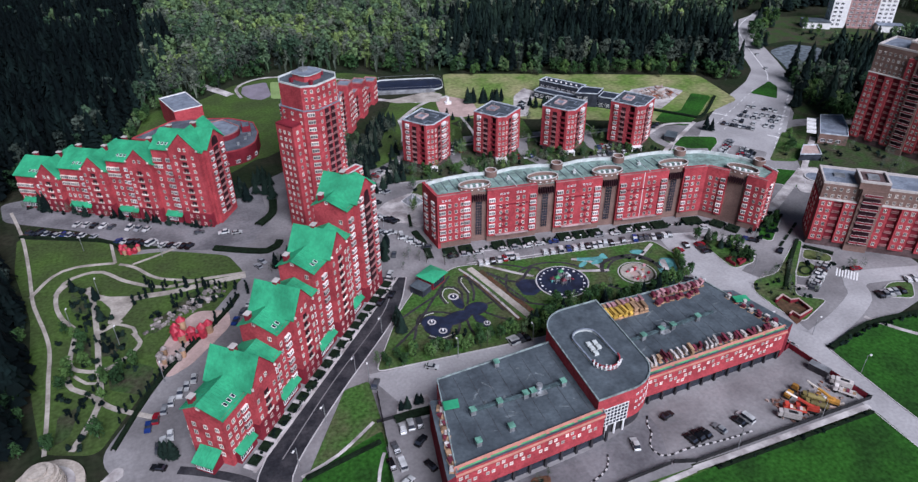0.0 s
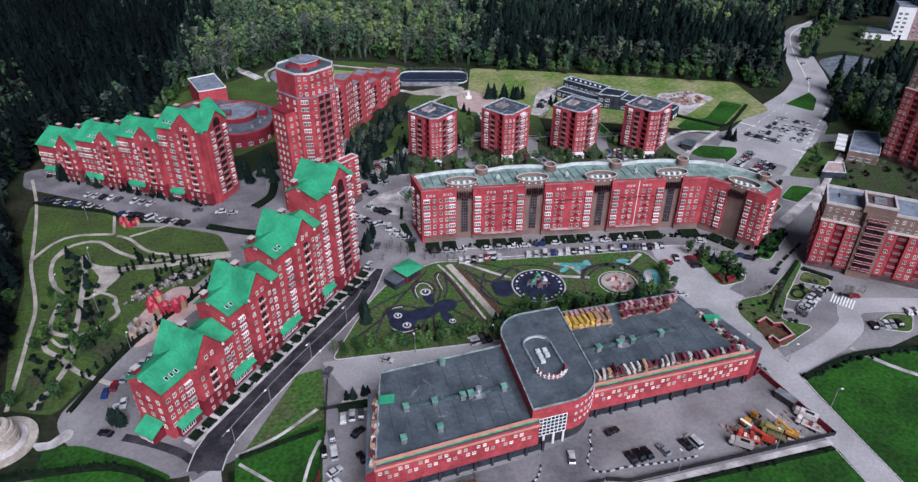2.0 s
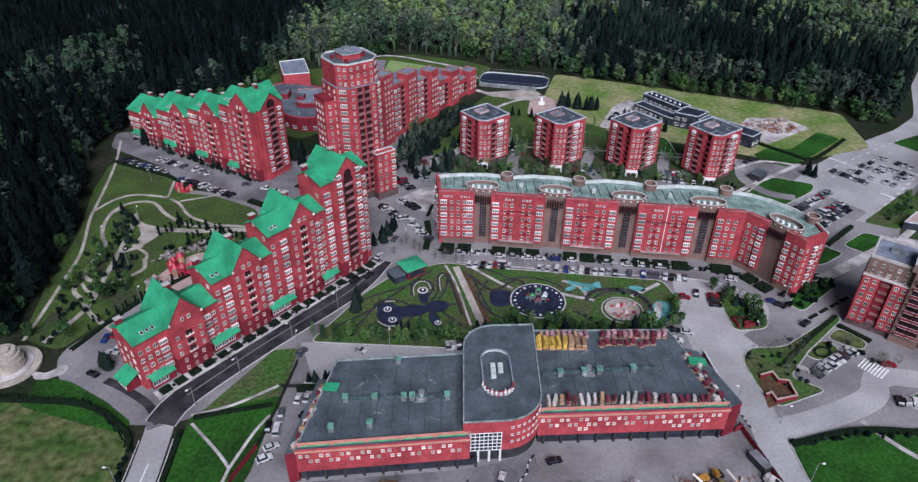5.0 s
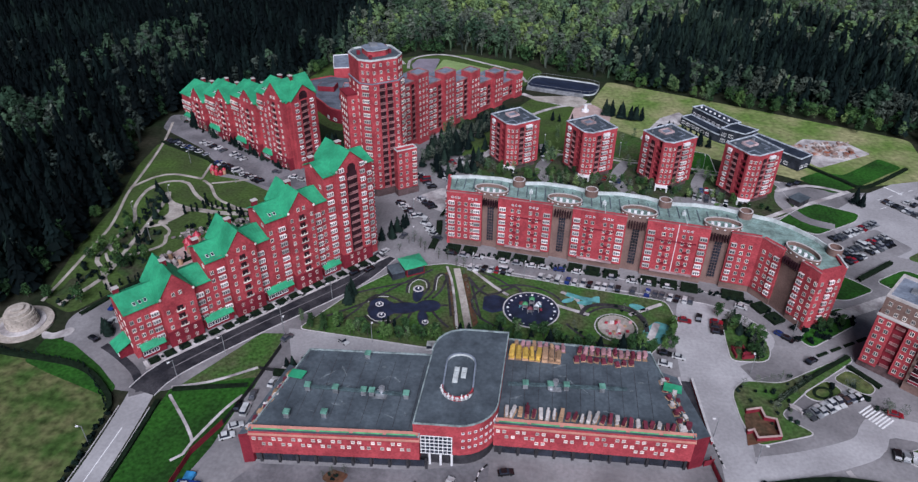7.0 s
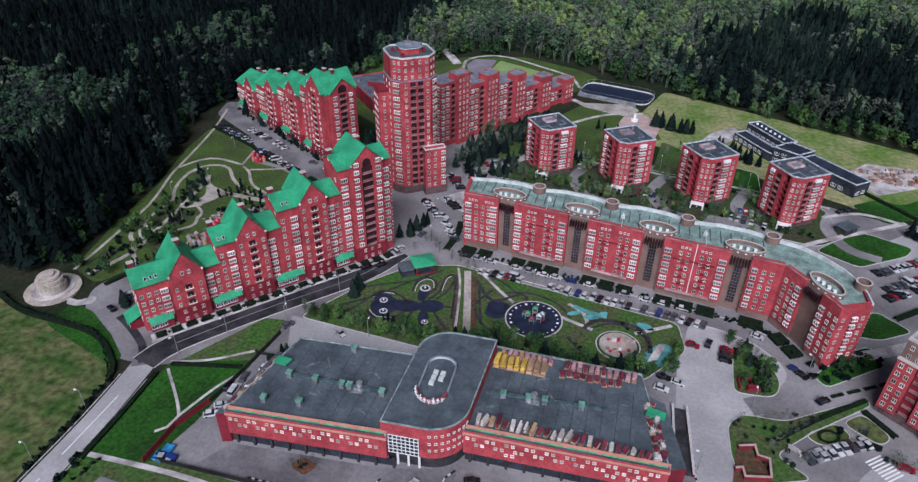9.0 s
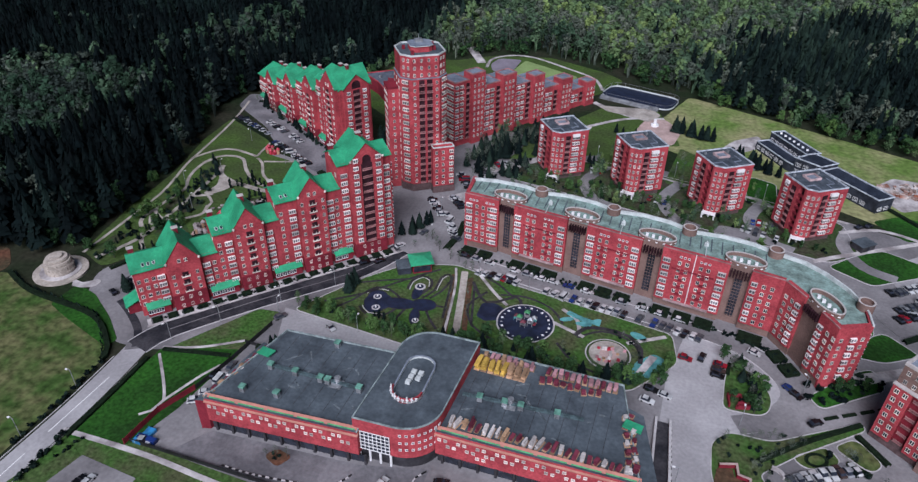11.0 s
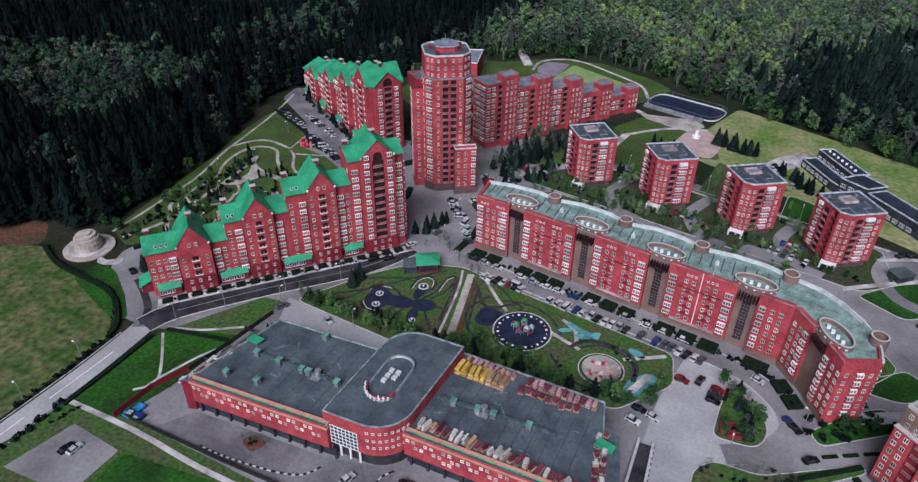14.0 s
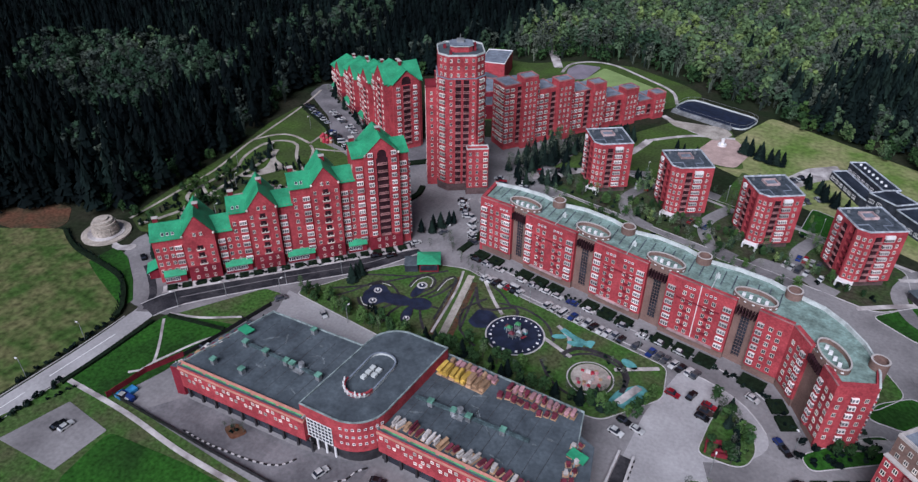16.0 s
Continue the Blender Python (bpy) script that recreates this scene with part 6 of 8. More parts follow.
    part("slide", Shape().box(-0.4, 0, 0, 0.4, 3.6, 0.15, 0, Matrix.Translation((3.4, -2.0, 1.7)) @ Matrix.Rotation(radians(-25), 4, "X")), RED_PLASTIC, t, "small red slide")
    return t


clock_pool()


def round_playground():
    t = thing("round_playground", "round beige playground with a pale kerb and small coloured toys", "playground", Matrix.Translation((141.0, 172.4, 0)))
    part("kerb", Shape().prism(disc(0, 0, 7.4, n=48), 0, 0.26), KERB, t)
    part("grass_ring", Shape().prism(disc(0, 0, 7.0, n=48), 0, 0.27), SHADED_LAWN, t)
    part("surface", Shape().prism(disc(0, 0.3, 6.2, n=48), 0, 0.285), SAND, t)
    part("rubber_patch", Shape().prism(disc(0.2, 0, 3.0, 2.4, n=24), 0, 0.30), PINK, t)
    for k in range(22):
        a, r_ = random.uniform(0, 6.28), random.uniform(1, 6.0)
        x, y = r_ * math.cos(a), r_ * math.sin(a)
        part("toy", Shape().box(x - 0.5, y - 0.3, 0.28, x + 0.5, y + 0.3, random.uniform(0.7, 1.6)), (RED_PLASTIC, PALE, TAN, PALE, ROSE_WRAP)[k % 5], t)
    return t


round_playground()
for x, y, rx, ry, turn in ((124.6, 185.2, 2.6, 1.1, 30), (130.6, 184.6, 2.8, 1.2, 10), (134.4, 187.6, 2.0, 1.0, 40), (149.2, 184.9, 3.0, 1.6, -20)):
    slab("playground", disc(x, y, rx, ry, 16, turn), 0.24, TURQUOISE, "worn turquoise rubber patch in the lawn", "playground", r=0, thick=0.1)
strip("path", [(129.0, 177.6), (131.5, 182.6), (137.6, 184.6), (146.0, 183.8), (150.8, 178.6), (151.4, 171.5)], 1.6, 0.232, DARK_PATH, "broad dark curving path round the playground", "path", thick=0.1)
slab("playground", [(149, 166), (156, 166), (160, 176), (155, 178), (150, 172)], 0.22, TURQUOISE, "turquoise rubber play surface", "playground", r=1.5, thick=0.1)
slab("plaza", [(150.5, 167), (153, 167), (156.5, 176.5), (154, 177)], 0.235, PAVING, "pale strip across the play surface", "plaza", r=0.6, thick=0.1)
strip("path", [(124, 189), (130, 187), (136, 186.5)], 2.2, 0.215, TURQUOISE, "turquoise rubber strip in the park", "path", thick=0.1)


def castle(x, y, s, mat, label):
    t = thing("play_castle", label, "play castle", Matrix.Translation((x, y, 0.2)))
    for k in range(7):
        a = 2.2 + k * 0.62
        px, py = 4.2 * s * math.cos(a), 3.0 * s * math.sin(a)
        h = random.uniform(2.0, 3.4) * s
        part("turret", Shape().prism(disc(px, py, 1.0 * s, n=8), 0, h), mat if k % 3 else TAN, t)
        cone, base = Shape(), disc(px, py, 1.3 * s, n=8)
        for i in range(8):
            cone.face([(*base[i], h), (*base[(i + 1) % 8], h), (px, py, h + 1.4 * s)])
        part("spire", cone, mat, t)
        if k:
            q = 2.2 + (k - 1) * 0.62
            m = wall_frame((4.2 * s * math.cos(q), 3.0 * s * math.sin(q)), (px, py))
            part("rampart", Shape().box(0, -0.3, 0, 2.6 * s, 0.3, 1.6 * s, 0, m), mat, t)
    return t


castle(-20.5, 197.5, 1.35, RED_PLASTIC, "red play castle with pointed turrets on the playground")
castle(-27.5, 187.0, 0.9, ROCK, "grey stone play fort on the playground")
castle(-42.0, 260.5, 0.8, RED_PLASTIC, "red play frame beside the parking lot")

PITCH = material("pale_artificial_turf", (0.24, 0.33, 0.13), 0.95, vary=0.12, scale=0.1, fine=1.0, amount=0.2)
TRACK = material("mauve_track", (0.24, 0.21, 0.25), 0.9, vary=0.12, scale=0.1, fine=1.0, amount=0.2)
heights = iter(range(100))
# lawns in the cube yards and by the stadium
for pts, mat, label in (([(70, 296), (84, 305), (112, 318), (118, 340), (96, 352), (76, 330)], LAWN_OLIVE, "shaded lawn behind the square blocks"),
                        ([(112, 306), (121, 303), (128, 330), (120, 345), (113, 330)], LAWN_OLIVE, "green lawn strip between the square blocks"),
                        ([(146, 300), (160, 297), (166, 330), (150, 342)], LAWN, "lawn with young trees between the square blocks"),
                        ([(182, 296), (196, 294), (196, 318), (184, 322)], LAWN_RICH, "green lawn between two square blocks"),
                        ([(88, 352), (122, 336), (150, 344), (134, 388), (104, 384)], LAWN_OLIVE, "lawn crossed by pale paths near the rink"),
                        ([(35, 414), (38.4, 445.5), (79, 427), (75, 417), (59, 407)], PITCH, "pale green sports pitch"),
                        ([(8, 368), (26, 362), (40, 384), (20, 400), (4, 392)], LAWN_OLIVE, "bright green lawn beside the leisure centre"),
                        ([(213, 253), (224, 265), (235, 273.5), (252, 266), (248, 259), (228, 245)], LAWN_RICH, "lawn behind the long block"),
                        ([(234, 297), (246, 306), (257, 304), (281, 326), (289, 317), (262, 294), (246, 284)], LAWN_RICH, "green field beside the parking lot"),
                        ([(216, 200), (226, 200), (238, 208), (228, 217), (218, 208)], LAWN_RICH, "lawn at the end of the long block"),
                        ([(240, 214), (254, 224), (266, 216), (252, 202)], LAWN_RICH, "round lawn between paths"),
                        ([(258, 232), (268, 240), (290, 258), (300, 250), (270, 226)], LAWN, "verge beside the shop"),
                        ([(174.5, 147), (179, 152.5), (191, 153), (215.5, 169.5), (217, 167), (198, 150.5), (187, 139), (196, 133), (178, 126), (175, 135)], LAWN, "lawn with shrubs inside the road bend"),
                        ([(195.5, 149), (205.5, 156.8), (209.3, 151.6), (200, 145.8)], MEADOW, "olive lawn bed in a small garden"),
                        ([(206.8, 157), (213.5, 162.8), (220, 155), (216, 150.6)], MEADOW, "olive lawn bed framed by a hedge"),
                        ([(201.5, 175.5), (208, 183), (216, 192), (222, 196), (225, 187), (205, 171)], LAWN_RICH, "planted lawn at the end of the long block"),
                        ([(214, 128), (226, 133), (234, 130), (226, 122)], LAWN, "small planted island beside the road"),
                        ([(0, 62), (5, 84), (14, 80), (10, 62)], LAWN, "roadside grass verge"),
                        ([(36, 62), (33, 80), (60, 84), (100, 84), (60, 62)], LAWN_RICH, "grass beyond the small car park")):
    slab("lawn", pts, 0.165 + 0.0013 * next(heights), mat, label, "lawn", r=3, thick=0.2)
slab("running_track", [(18.5, 430), (20.5, 443), (36, 446), (36, 420), (29.6, 414), (22.6, 419)], 0.2, TRACK, "grey-purple curved end of the sports pitch", "running track", r=3, thick=0.1)
slab("parking_lot", [(226, 226), (233, 216), (264, 240), (254, 254), (238, 243)], 0.15, ASPHALT, "asphalt parking lot behind the long block", "parking lot", r=2, thick=0.1)
slab("plaza", [(124, 350), (128, 372), (138, 378), (149, 364), (146, 343), (134, 342)], 0.2, PINK, "pink paved plaza with a white monument", "plaza", r=4, thick=0.1)
slab("plaza", [(176, 362), (188, 373), (193, 362), (182, 350), (170, 330), (162, 332)], 0.2, PAVING, "pale paved yard beside the school", "plaza", r=2, thick=0.1)
slab("plaza", [(236, 328), (249, 345), (270, 345), (279, 331), (248, 310.5)], 0.2, PAVING, "building yard littered with pale slabs", "building yard", r=2, thick=0.1)
slab("parking_lot", [(13, 81), (32, 80), (32, 64), (9, 62)], 0.2, ASPHALT, "small square car park in the grass", "parking lot", r=0.5, thick=0.3)
for pts, w in (([(100, 352), (118, 370), (138, 378)], 2.4), ([(96, 388), (108, 380), (122, 374)], 3.5), ([(134, 344), (132, 320), (128, 308)], 1.5), ([(66, 282), (84, 302), (96, 330), (100, 352)], 4.0), ([(220, 282), (236, 290), (252, 286)], 2.0),
               ([(5, 121), (20, 105), (17, 98)], 0.9), ([(20, 105), (24, 118), (27, 124)], 0.9), ([(4, 124), (15, 128), (27, 136)], 1.0), ([(1, 86), (30, 87), (60, 86), (104, 88)], 1.6), ([(208, 184), (226, 194), (246, 206), (266, 218)], 4.5), ([(262, 214), (276, 226), (300, 246)], 3.0)):
    strip("path", pts, w, 0.21, PAVING, "pale concrete footpath", "path", thick=0.1)
slab("plaza", [(99, 384), (105.5, 377.5), (119.4, 374.5), (130, 370), (136, 382), (130, 390), (117, 387)], 0.215, SAND, "sandy yard beside the rink", "yard", r=2, thick=0.1)
strip("path", [(97.7, 409), (88.5, 428), (66, 442), (42, 454), (26, 452), (16.5, 440), (18, 422)], 2.0, 0.215, PAVING, "path round the sports pitch", "path", thick=0.1)
strip("path", [(12, 430), (-1, 451), (-9, 462)], 6.0, 0.12, PAVING, "pale track into the forest", "path", thick=0.1)
pyr = thing("glass_pyramid", "small glass pyramid with white edges on the plaza", "skylight", Matrix.Translation((77.4, 257.2, 0.17)) @ Matrix.Rotation(radians(20), 4, "Z"))
part("base", Shape().box(-4.0, -4.0, 0, 4.0, 4.0, 0.5), WHITE, pyr)
for k in range(4):
    c0, c1 = [Vector((3.7 * x, 3.7 * y, 0.5)) for x, y in (((-1, -1), (1, -1)), ((1, -1), (1, 1)), ((1, 1), (-1, 1)), ((-1, 1), (-1, -1)))[k]]
    tip = Vector((0, 0, 4.4))
    f = Shape()
    f.face([c0, c1, tip])
    part("pane", f, PYRAMID, pyr)
    f = Shape()
    e = (c1 - c0).normalized() * 0.35
    up = Vector((0, 0, 0.05)) - Vector((c0.x + c1.x, c0.y + c1.y, 0)) * -0.01
    f.face([c0 + up, c0 + e + up, tip + up])
    f.face([c1 - e + up, c1 + up, tip + up])
    part("edge", f, WHITE, pyr)
strip("path", [(208, 255), (221, 264.5), (238, 276), (254, 287)], 2.2, 0.22, PAVING, "pale footpath beside the square block", "path", thick=0.1)
strip("hedge", [(233.6, 213.4), (250.4, 227.4)], 1.6, 1.4, HEDGE, "dark clipped hedge beside the parking lot", "hedge", kind="", thick=1.4)
strip("hedge", [(241, 312), (254, 297.5), (263, 292), (290, 315)], 1.6, 1.2, HEDGE, "dark clipped hedge round the field", "hedge", kind="", thick=1.2)
hut = thing("hut", "small dark hut with a flat grey roof", "hut", Matrix.Translation((227.5, 272.5, 0)) @ Matrix.Rotation(radians(42), 4, "Z"))
part("wall", Shape().box(-3.6, -2.6, 0, 3.6, 2.6, 2.8), DARK_BASE, hut)
part("roof", Shape().box(-4.0, -3.0, 2.8, 4.0, 3.0, 3.1), FELT, hut)
part("door", Shape().box(-0.5, -2.68, 0, 0.5, -2.6, 2.1), GREY_WALL, hut)
rubble = Shape()
for k in range(110):
    u, v = random.random(), random.random()
    x, y, a_ = 242 + 30 * u, 325 + 17 * v - 6 * (1 - u) * v + 6 * u * (v - 0.4), random.uniform(0.3, 1.8)
    rubble.box(-a_, -a_ * random.uniform(0.2, 0.6), 0, a_, a_ * 0.4, random.uniform(0.2, 1.0), 0, Matrix.Translation((x, y, 0.2)) @ Matrix.Rotation(random.uniform(0, 3.1), 4, "Z"))
tagged(part("building_rubble", rubble, RUBBLE), "pale and rusty building material scattered in the yard", "rubble", kind="stuff")
strip("path", [(200.2, 120.9), (202.1, 117.1), (209.1, 107.7), (222, 96)], 1.6, 0.21, PAVING, "pale footpath across the square lawn", "path", thick=0.1)
strip("path", [(104, 88.4), (130, 88.4), (167, 88.6)], 1.8, 0.2, PAVING, "pale concrete footpath below the yard fence", "path", thick=0.2)
slab("water", [(366, 334), (384, 328), (409, 347), (428, 368), (414, 384), (387, 377), (375, 350)], 0.05, WATER, "still lake that mirrors the sky, with sky brightness put into its colour", "lake", r=8, thick=0.5)
tagged(part("monument", Shape().prism(disc(134, 366, 2.2, n=12), 0.2, 1.2).prism(disc(134, 366, 0.9, n=12), 1.2, 4.0), WHITE), "small white round monument on the plaza", "monument")
tagged(part("centre_line", Shape().box(-2.1, 50, 0.055, -1.9, 60, 0.066).box(-2.2, 64, 0.055, -1.9, 76, 0.12).box(-2.35, 84, 0.055, -2.05, 107, 0.12), WHITE), "worn white dashed road line", "road marking", kind="structure")
left, right = along([(341.5, 326.5), (352, 340), (364, 362), (386, 402), (408, 434), (436, 456), (452, 465)], 0.5)
s = Shape()
for i in range(0, len(left) - 1):
    s.face([(*right[i], 0.115), (*right[i + 1], 0.115), (*left[i + 1], 0.115), (*left[i], 0.115)])
tagged(part("centre_line", s, WHITE), "white line along the winding main road", "road marking", kind="structure")
for off, a, b in ((4.2, (262, 284), (322, 322)), (7.6, (259, 279), (312, 312)), (-4.0, (262, 229), (350, 310)), (-7.6, (276, 236), (345, 300))):
    m, L_ = wall_frame(a, b), (Vector(b) - Vector(a)).length
    s = Shape()
    for k in range(int(L_ / 7)):
        s.box(k * 7.0, -off - 0.16, 0.105, k * 7.0 + 3.4, -off + 0.16, 0.118, 0, m)
    tagged(part("lane_line", s, WHITE), "broken white lane line on the main road", "road marking", kind="structure")
for x, y, a, w in ((275, 291, -52, 9), (282, 254, -52, 9), (306, 277, -52, 8)):
    s = Shape()
    s.box(-w / 2, -0.35, 0.105, w / 2, 0.35, 0.12, 0, Matrix.Translation((x, y, 0)) @ Matrix.Rotation(radians(a), 4, "Z"))
    tagged(part("stop_line", s, WHITE), "white stop line across the lane", "road marking", kind="structure")


# kerbs beside the main roads
def kerb_line(pts, off, label="pale stone kerb"):
    l_, r_ = along(pts, off * 2)
    for side in (l_, r_):
        s = Shape()
        for i in range(len(side) - 1):
            m = wall_frame(side[i], side[i + 1])
            L_ = (Vector(side[i + 1]) - Vector(side[i])).length
            s.box(0, -0.15, 0, L_ + 0.02, 0.15, 0.24, 0, m)
        tagged(part("kerb", s, KERB), label, "kerb", kind="structure")


kerb_line([(-4, 121), (0, 132), (18, 155), (43, 184), (53, 204)], 4.7)
kerb_line([(-2, 40), (-2, 68), (-2, 95), (-3, 115)], 4.7)
kerb_line([(83, 206), (95, 204), (118, 201), (142, 198), (160, 196), (175, 194), (187, 189), (195, 181)], 3.7)
kerb_line([(172, 60), (171, 90), (171, 112)], 4.7)
l_, r_ = along([(0, 132), (18, 155), (43, 184), (53, 204)], 0.35)
s = Shape()
for i in range(len(l_) - 1):
    s.face([(*r_[i], 0.1), (*r_[i + 1], 0.1), (*l_[i + 1], 0.1), (*l_[i], 0.1)])
tagged(part("centre_line", s, ASPHALT), "pale seam along the middle of the dark road", "road marking", kind="structure")


# fences, hedges and beds
def fence(pts, h, mat, label):
    t = thing("fence", label, "fence")
    for i in range(len(pts) - 1):
        m = wall_frame(pts[i], pts[i + 1])
        L_ = (Vector(pts[i + 1]) - Vector(pts[i])).length
        n = max(1, int(L_ / 3.0))
        for k in range(n + 1):
            part("post", Shape().box(L_ * k / n - 0.12, -0.12, 0, L_ * k / n + 0.12, 0.12, h + 0.15, 0, m), mat, t)
        part("panel", Shape().box(0, -0.05, 0.1, L_, 0.05, h, 0, m), mat, t)
    return t


fence([(164, 118), (169.5, 90.5), (106, 90), (100, 92)], 1.6, BLACK, "black metal fence round the warehouse yard")
fence([(22, 89.3), (60, 90.2), (99, 92)], 1.5, BLACK, "black metal fence along the front yard")
fence([(161.5, 117), (164, 118)], 2.2, BRICK_DARK, "red brick yard wall")
fence([(21, 88), (21.8, 101), (26, 112)], 2.2, BRICK_DARK, "dark red brick wall beside the lawn")
fence([(26, 112), (28.5, 126), (31, 146)], 1.8, BLACK, "dark metal fence beside the lawn")
fence([(163.4, 119), (168.4, 91.5)], 2.0, BRICK_DARK, "dark red yard wall")
fence([(28, 135.3), (32.8, 135.2)], 1.4, BLACK, "black metal gate across the side yard")
strip("hedge", [(33, 134.2), (38, 134.4), (44.6, 134)], 2.0, 1.5, HEDGE, "dark clipped hedge behind the parked cars", "hedge", kind="", thick=1.5)
slab("planting", [(34, 136), (45, 136.4), (45.4, 141), (36, 141)], 0.2, PAVING, "pale gravel bed with small firs", "planting", r=0.5, thick=0.15)


def zebra(pts, label):
    l_, r_ = along(pts, 0.5)
    t = thing("striped_kerb", label, "kerb")
    n = 0
    for i in range(len(l_) - 1):
        m = wall_frame(r_[i], r_[i + 1])
        L_ = (Vector(r_[i + 1]) - Vector(r_[i])).length
        k = max(1, int(L_ / 0.9))
        for j in range(k):
            part("kerb_block", Shape().box(L_ * j / k, 0, 0, L_ * (j + 1) / k, 0.4, 0.35, 0, m), KERB if n % 2 else BLACK, t)
            n += 1


zebra([(103, 109), (101, 106), (100.5, 103), (97.5, 99.5), (98.1, 95.6), (102, 94.6), (106.1, 94.8), (118.6, 93.6), (127.7, 93.4)], "black and white striped kerb in the yard")
zebra([(50.5, 91.6), (59.8, 91.9), (75, 94.3), (82, 97), (84.6, 101)], "black and white striped kerb in front of the warehouse")
slab("planting", [(59.3, 98.2), (61.4, 101.6), (66.8, 100.6), (64.6, 96.2)], 0.25, EARTH, "bare planting bed with thin shrubs in the yard", "planting", r=1.5, thick=0.2)
zebra([(163.4, 149.5), (165.6, 125), (167.2, 117)], "black and white striped kerb beside the ramp")
for a, b in (((158.9, 149.7), (159.9, 124.6)), ((162.9, 149.7), (164.9, 125.0))):
    part_m, L_ = wall_frame(a, b), (Vector(b) - Vector(a)).length
    ramp_wall = thing("ramp_wall", "low dark brick wall with a pale coping beside the ramp", "wall", part_m)
    part("wall", Shape().box(0, -0.25, 0, L_, 0.25, 1.3), BRICK_DARK, ramp_wall)
    part("coping", Shape().box(-0.1, -0.35, 1.3, L_ + 0.1, 0.35, 1.45), KERB, ramp_wall)
slab("ramp", [(159.4, 149.4), (162.6, 149.4), (164.6, 125.2), (160.2, 125.0)], 0.17, ASPHALT_DARK, "dark asphalt ramp between low walls", "ramp", r=0, thick=0.1)
crossing = Shape()
for k in range(8):
    crossing.box(-3.0, k * 1.0 - 4.0, 0.13, 3.0, k * 1.0 - 3.5, 0.16, 0, Matrix.Translation((215.0, 142.8, 0)) @ Matrix.Rotation(radians(40), 4, "Z"))
tagged(part("pedestrian_crossing", crossing, WHITE), "worn white bars of a pedestrian crossing", "road marking", kind="structure")
for pts in ([(178.2, 166.6), (181.8, 167.6), (182.2, 164.6)], [(178.2, 166.6), (178.8, 162.4)], [(180.8, 162.2), (184.8, 163.4), (184.6, 165.2), (181.4, 164.4), (180.8, 162.2)]):
    pit = Shape()
    coping(pit, pts, 0, 1.5, 0.4, closed=False)
    tagged(part("brick_garden_wall", pit, BRICK_DARK), "small dark red brick wall at the planted island", "garden wall")
ring = Shape()
o_, i_ = disc(202.3, 150.4, 3.4, 2.6, 30, 30), disc(202.3, 150.4, 2.3, 1.6, 30, 30)
for k in range(30):
    j = (k + 1) % 30
    ring.face([(*o_[k], 0.24), (*o_[j], 0.24), (*i_[j], 0.24), (*i_[k], 0.24)])
tagged(part("planting", ring, HEDGE), "dark round planted ring in the garden", "planting", kind="structure")
bench_arc = Shape()
arc = [(190.6 + 3.6 * math.cos(a), 140.0 + 3.6 * math.sin(a)) for a in (radians(10 + 10 * k) for k in range(9))]
coping(bench_arc, arc, 0, 0.9, 0.9, closed=False)
tagged(part("curved_bench", bench_arc, PAVING), "pale curved stone bench in the garden", "bench")
for k in range(4):
    bed = Shape().box(-2.2, -0.5, 0, 2.2, 0.5, 0.5, 0, Matrix.Translation((207.5 + k * 5.2, 168.5 + k * 3.2, 0)) @ Matrix.Rotation(radians(32), 4, "Z"))
    tagged(part("hedge", bed, HEDGE), "narrow dark hedge bed in the pale pavement", "hedge", "hedge beds")
tarp = Shape()
for x, y in ((24.0, 90.6), (25.0, 93.6)):
    tarp.box(x - 1.3, y - 1.4, 0, x + 1.3, y + 1.2, 1.2)
tagged(part("covered_pile", tarp, PAINTED_BLUE), "pile under a bright blue cover by the yard fence", "covered pile")
for a, b, k in (((75.5, 213.5), (89, 212.2), 2), ((96, 211), (116, 208.2), 3), ((124, 207), (144, 204), 3), ((151, 202.6), (173, 199.6), 3), ((180, 198.6), (189, 197), 1), ((192, 194), (199, 183), 2)):
    m = wall_frame(a, b)
    L_ = (Vector(b) - Vector(a)).length
    for i in range(k):
        bed = Shape().box(L_ * i / k + 0.7, -3.6, 0, L_ * (i + 1) / k - 0.7, 1.4, 1.1, 0, m)
        tagged(part("hedge", bed, HEDGE), "low dark clipped hedge bed in front of the long block", "hedge", "hedge beds")
m = Matrix.Translation((-12.6, 134.4, 0)) @ Matrix.Rotation(radians(49.7), 4, "Z")
walkway = Shape()
for i in range(19):
    walkway.box(0.4 + i * 5.1, -6.0, 0.05, 1.6 + i * 5.1, -2.4, 0.16, 0, m)
tagged(part("walkway", walkway, PAVING), "pale paved crossings between the hedge beds", "walkway", kind="structure")
tagged(part("walkway", Shape().box(0, -6.8, 0.05, 96, -5.9, 0.155, 0, m), PAVING), "pale pavement along the dark road", "walkway", kind="structure")
for i in range(18):
    bed = Shape().box(2 + i * 5.1, -5.6, 0, 5.2 + i * 5.1, -2.8, 0.6, 0, m)
    tagged(part("hedge", bed, HEDGE), "low dark hedge bed beside the stepped block", "hedge", "hedge beds")
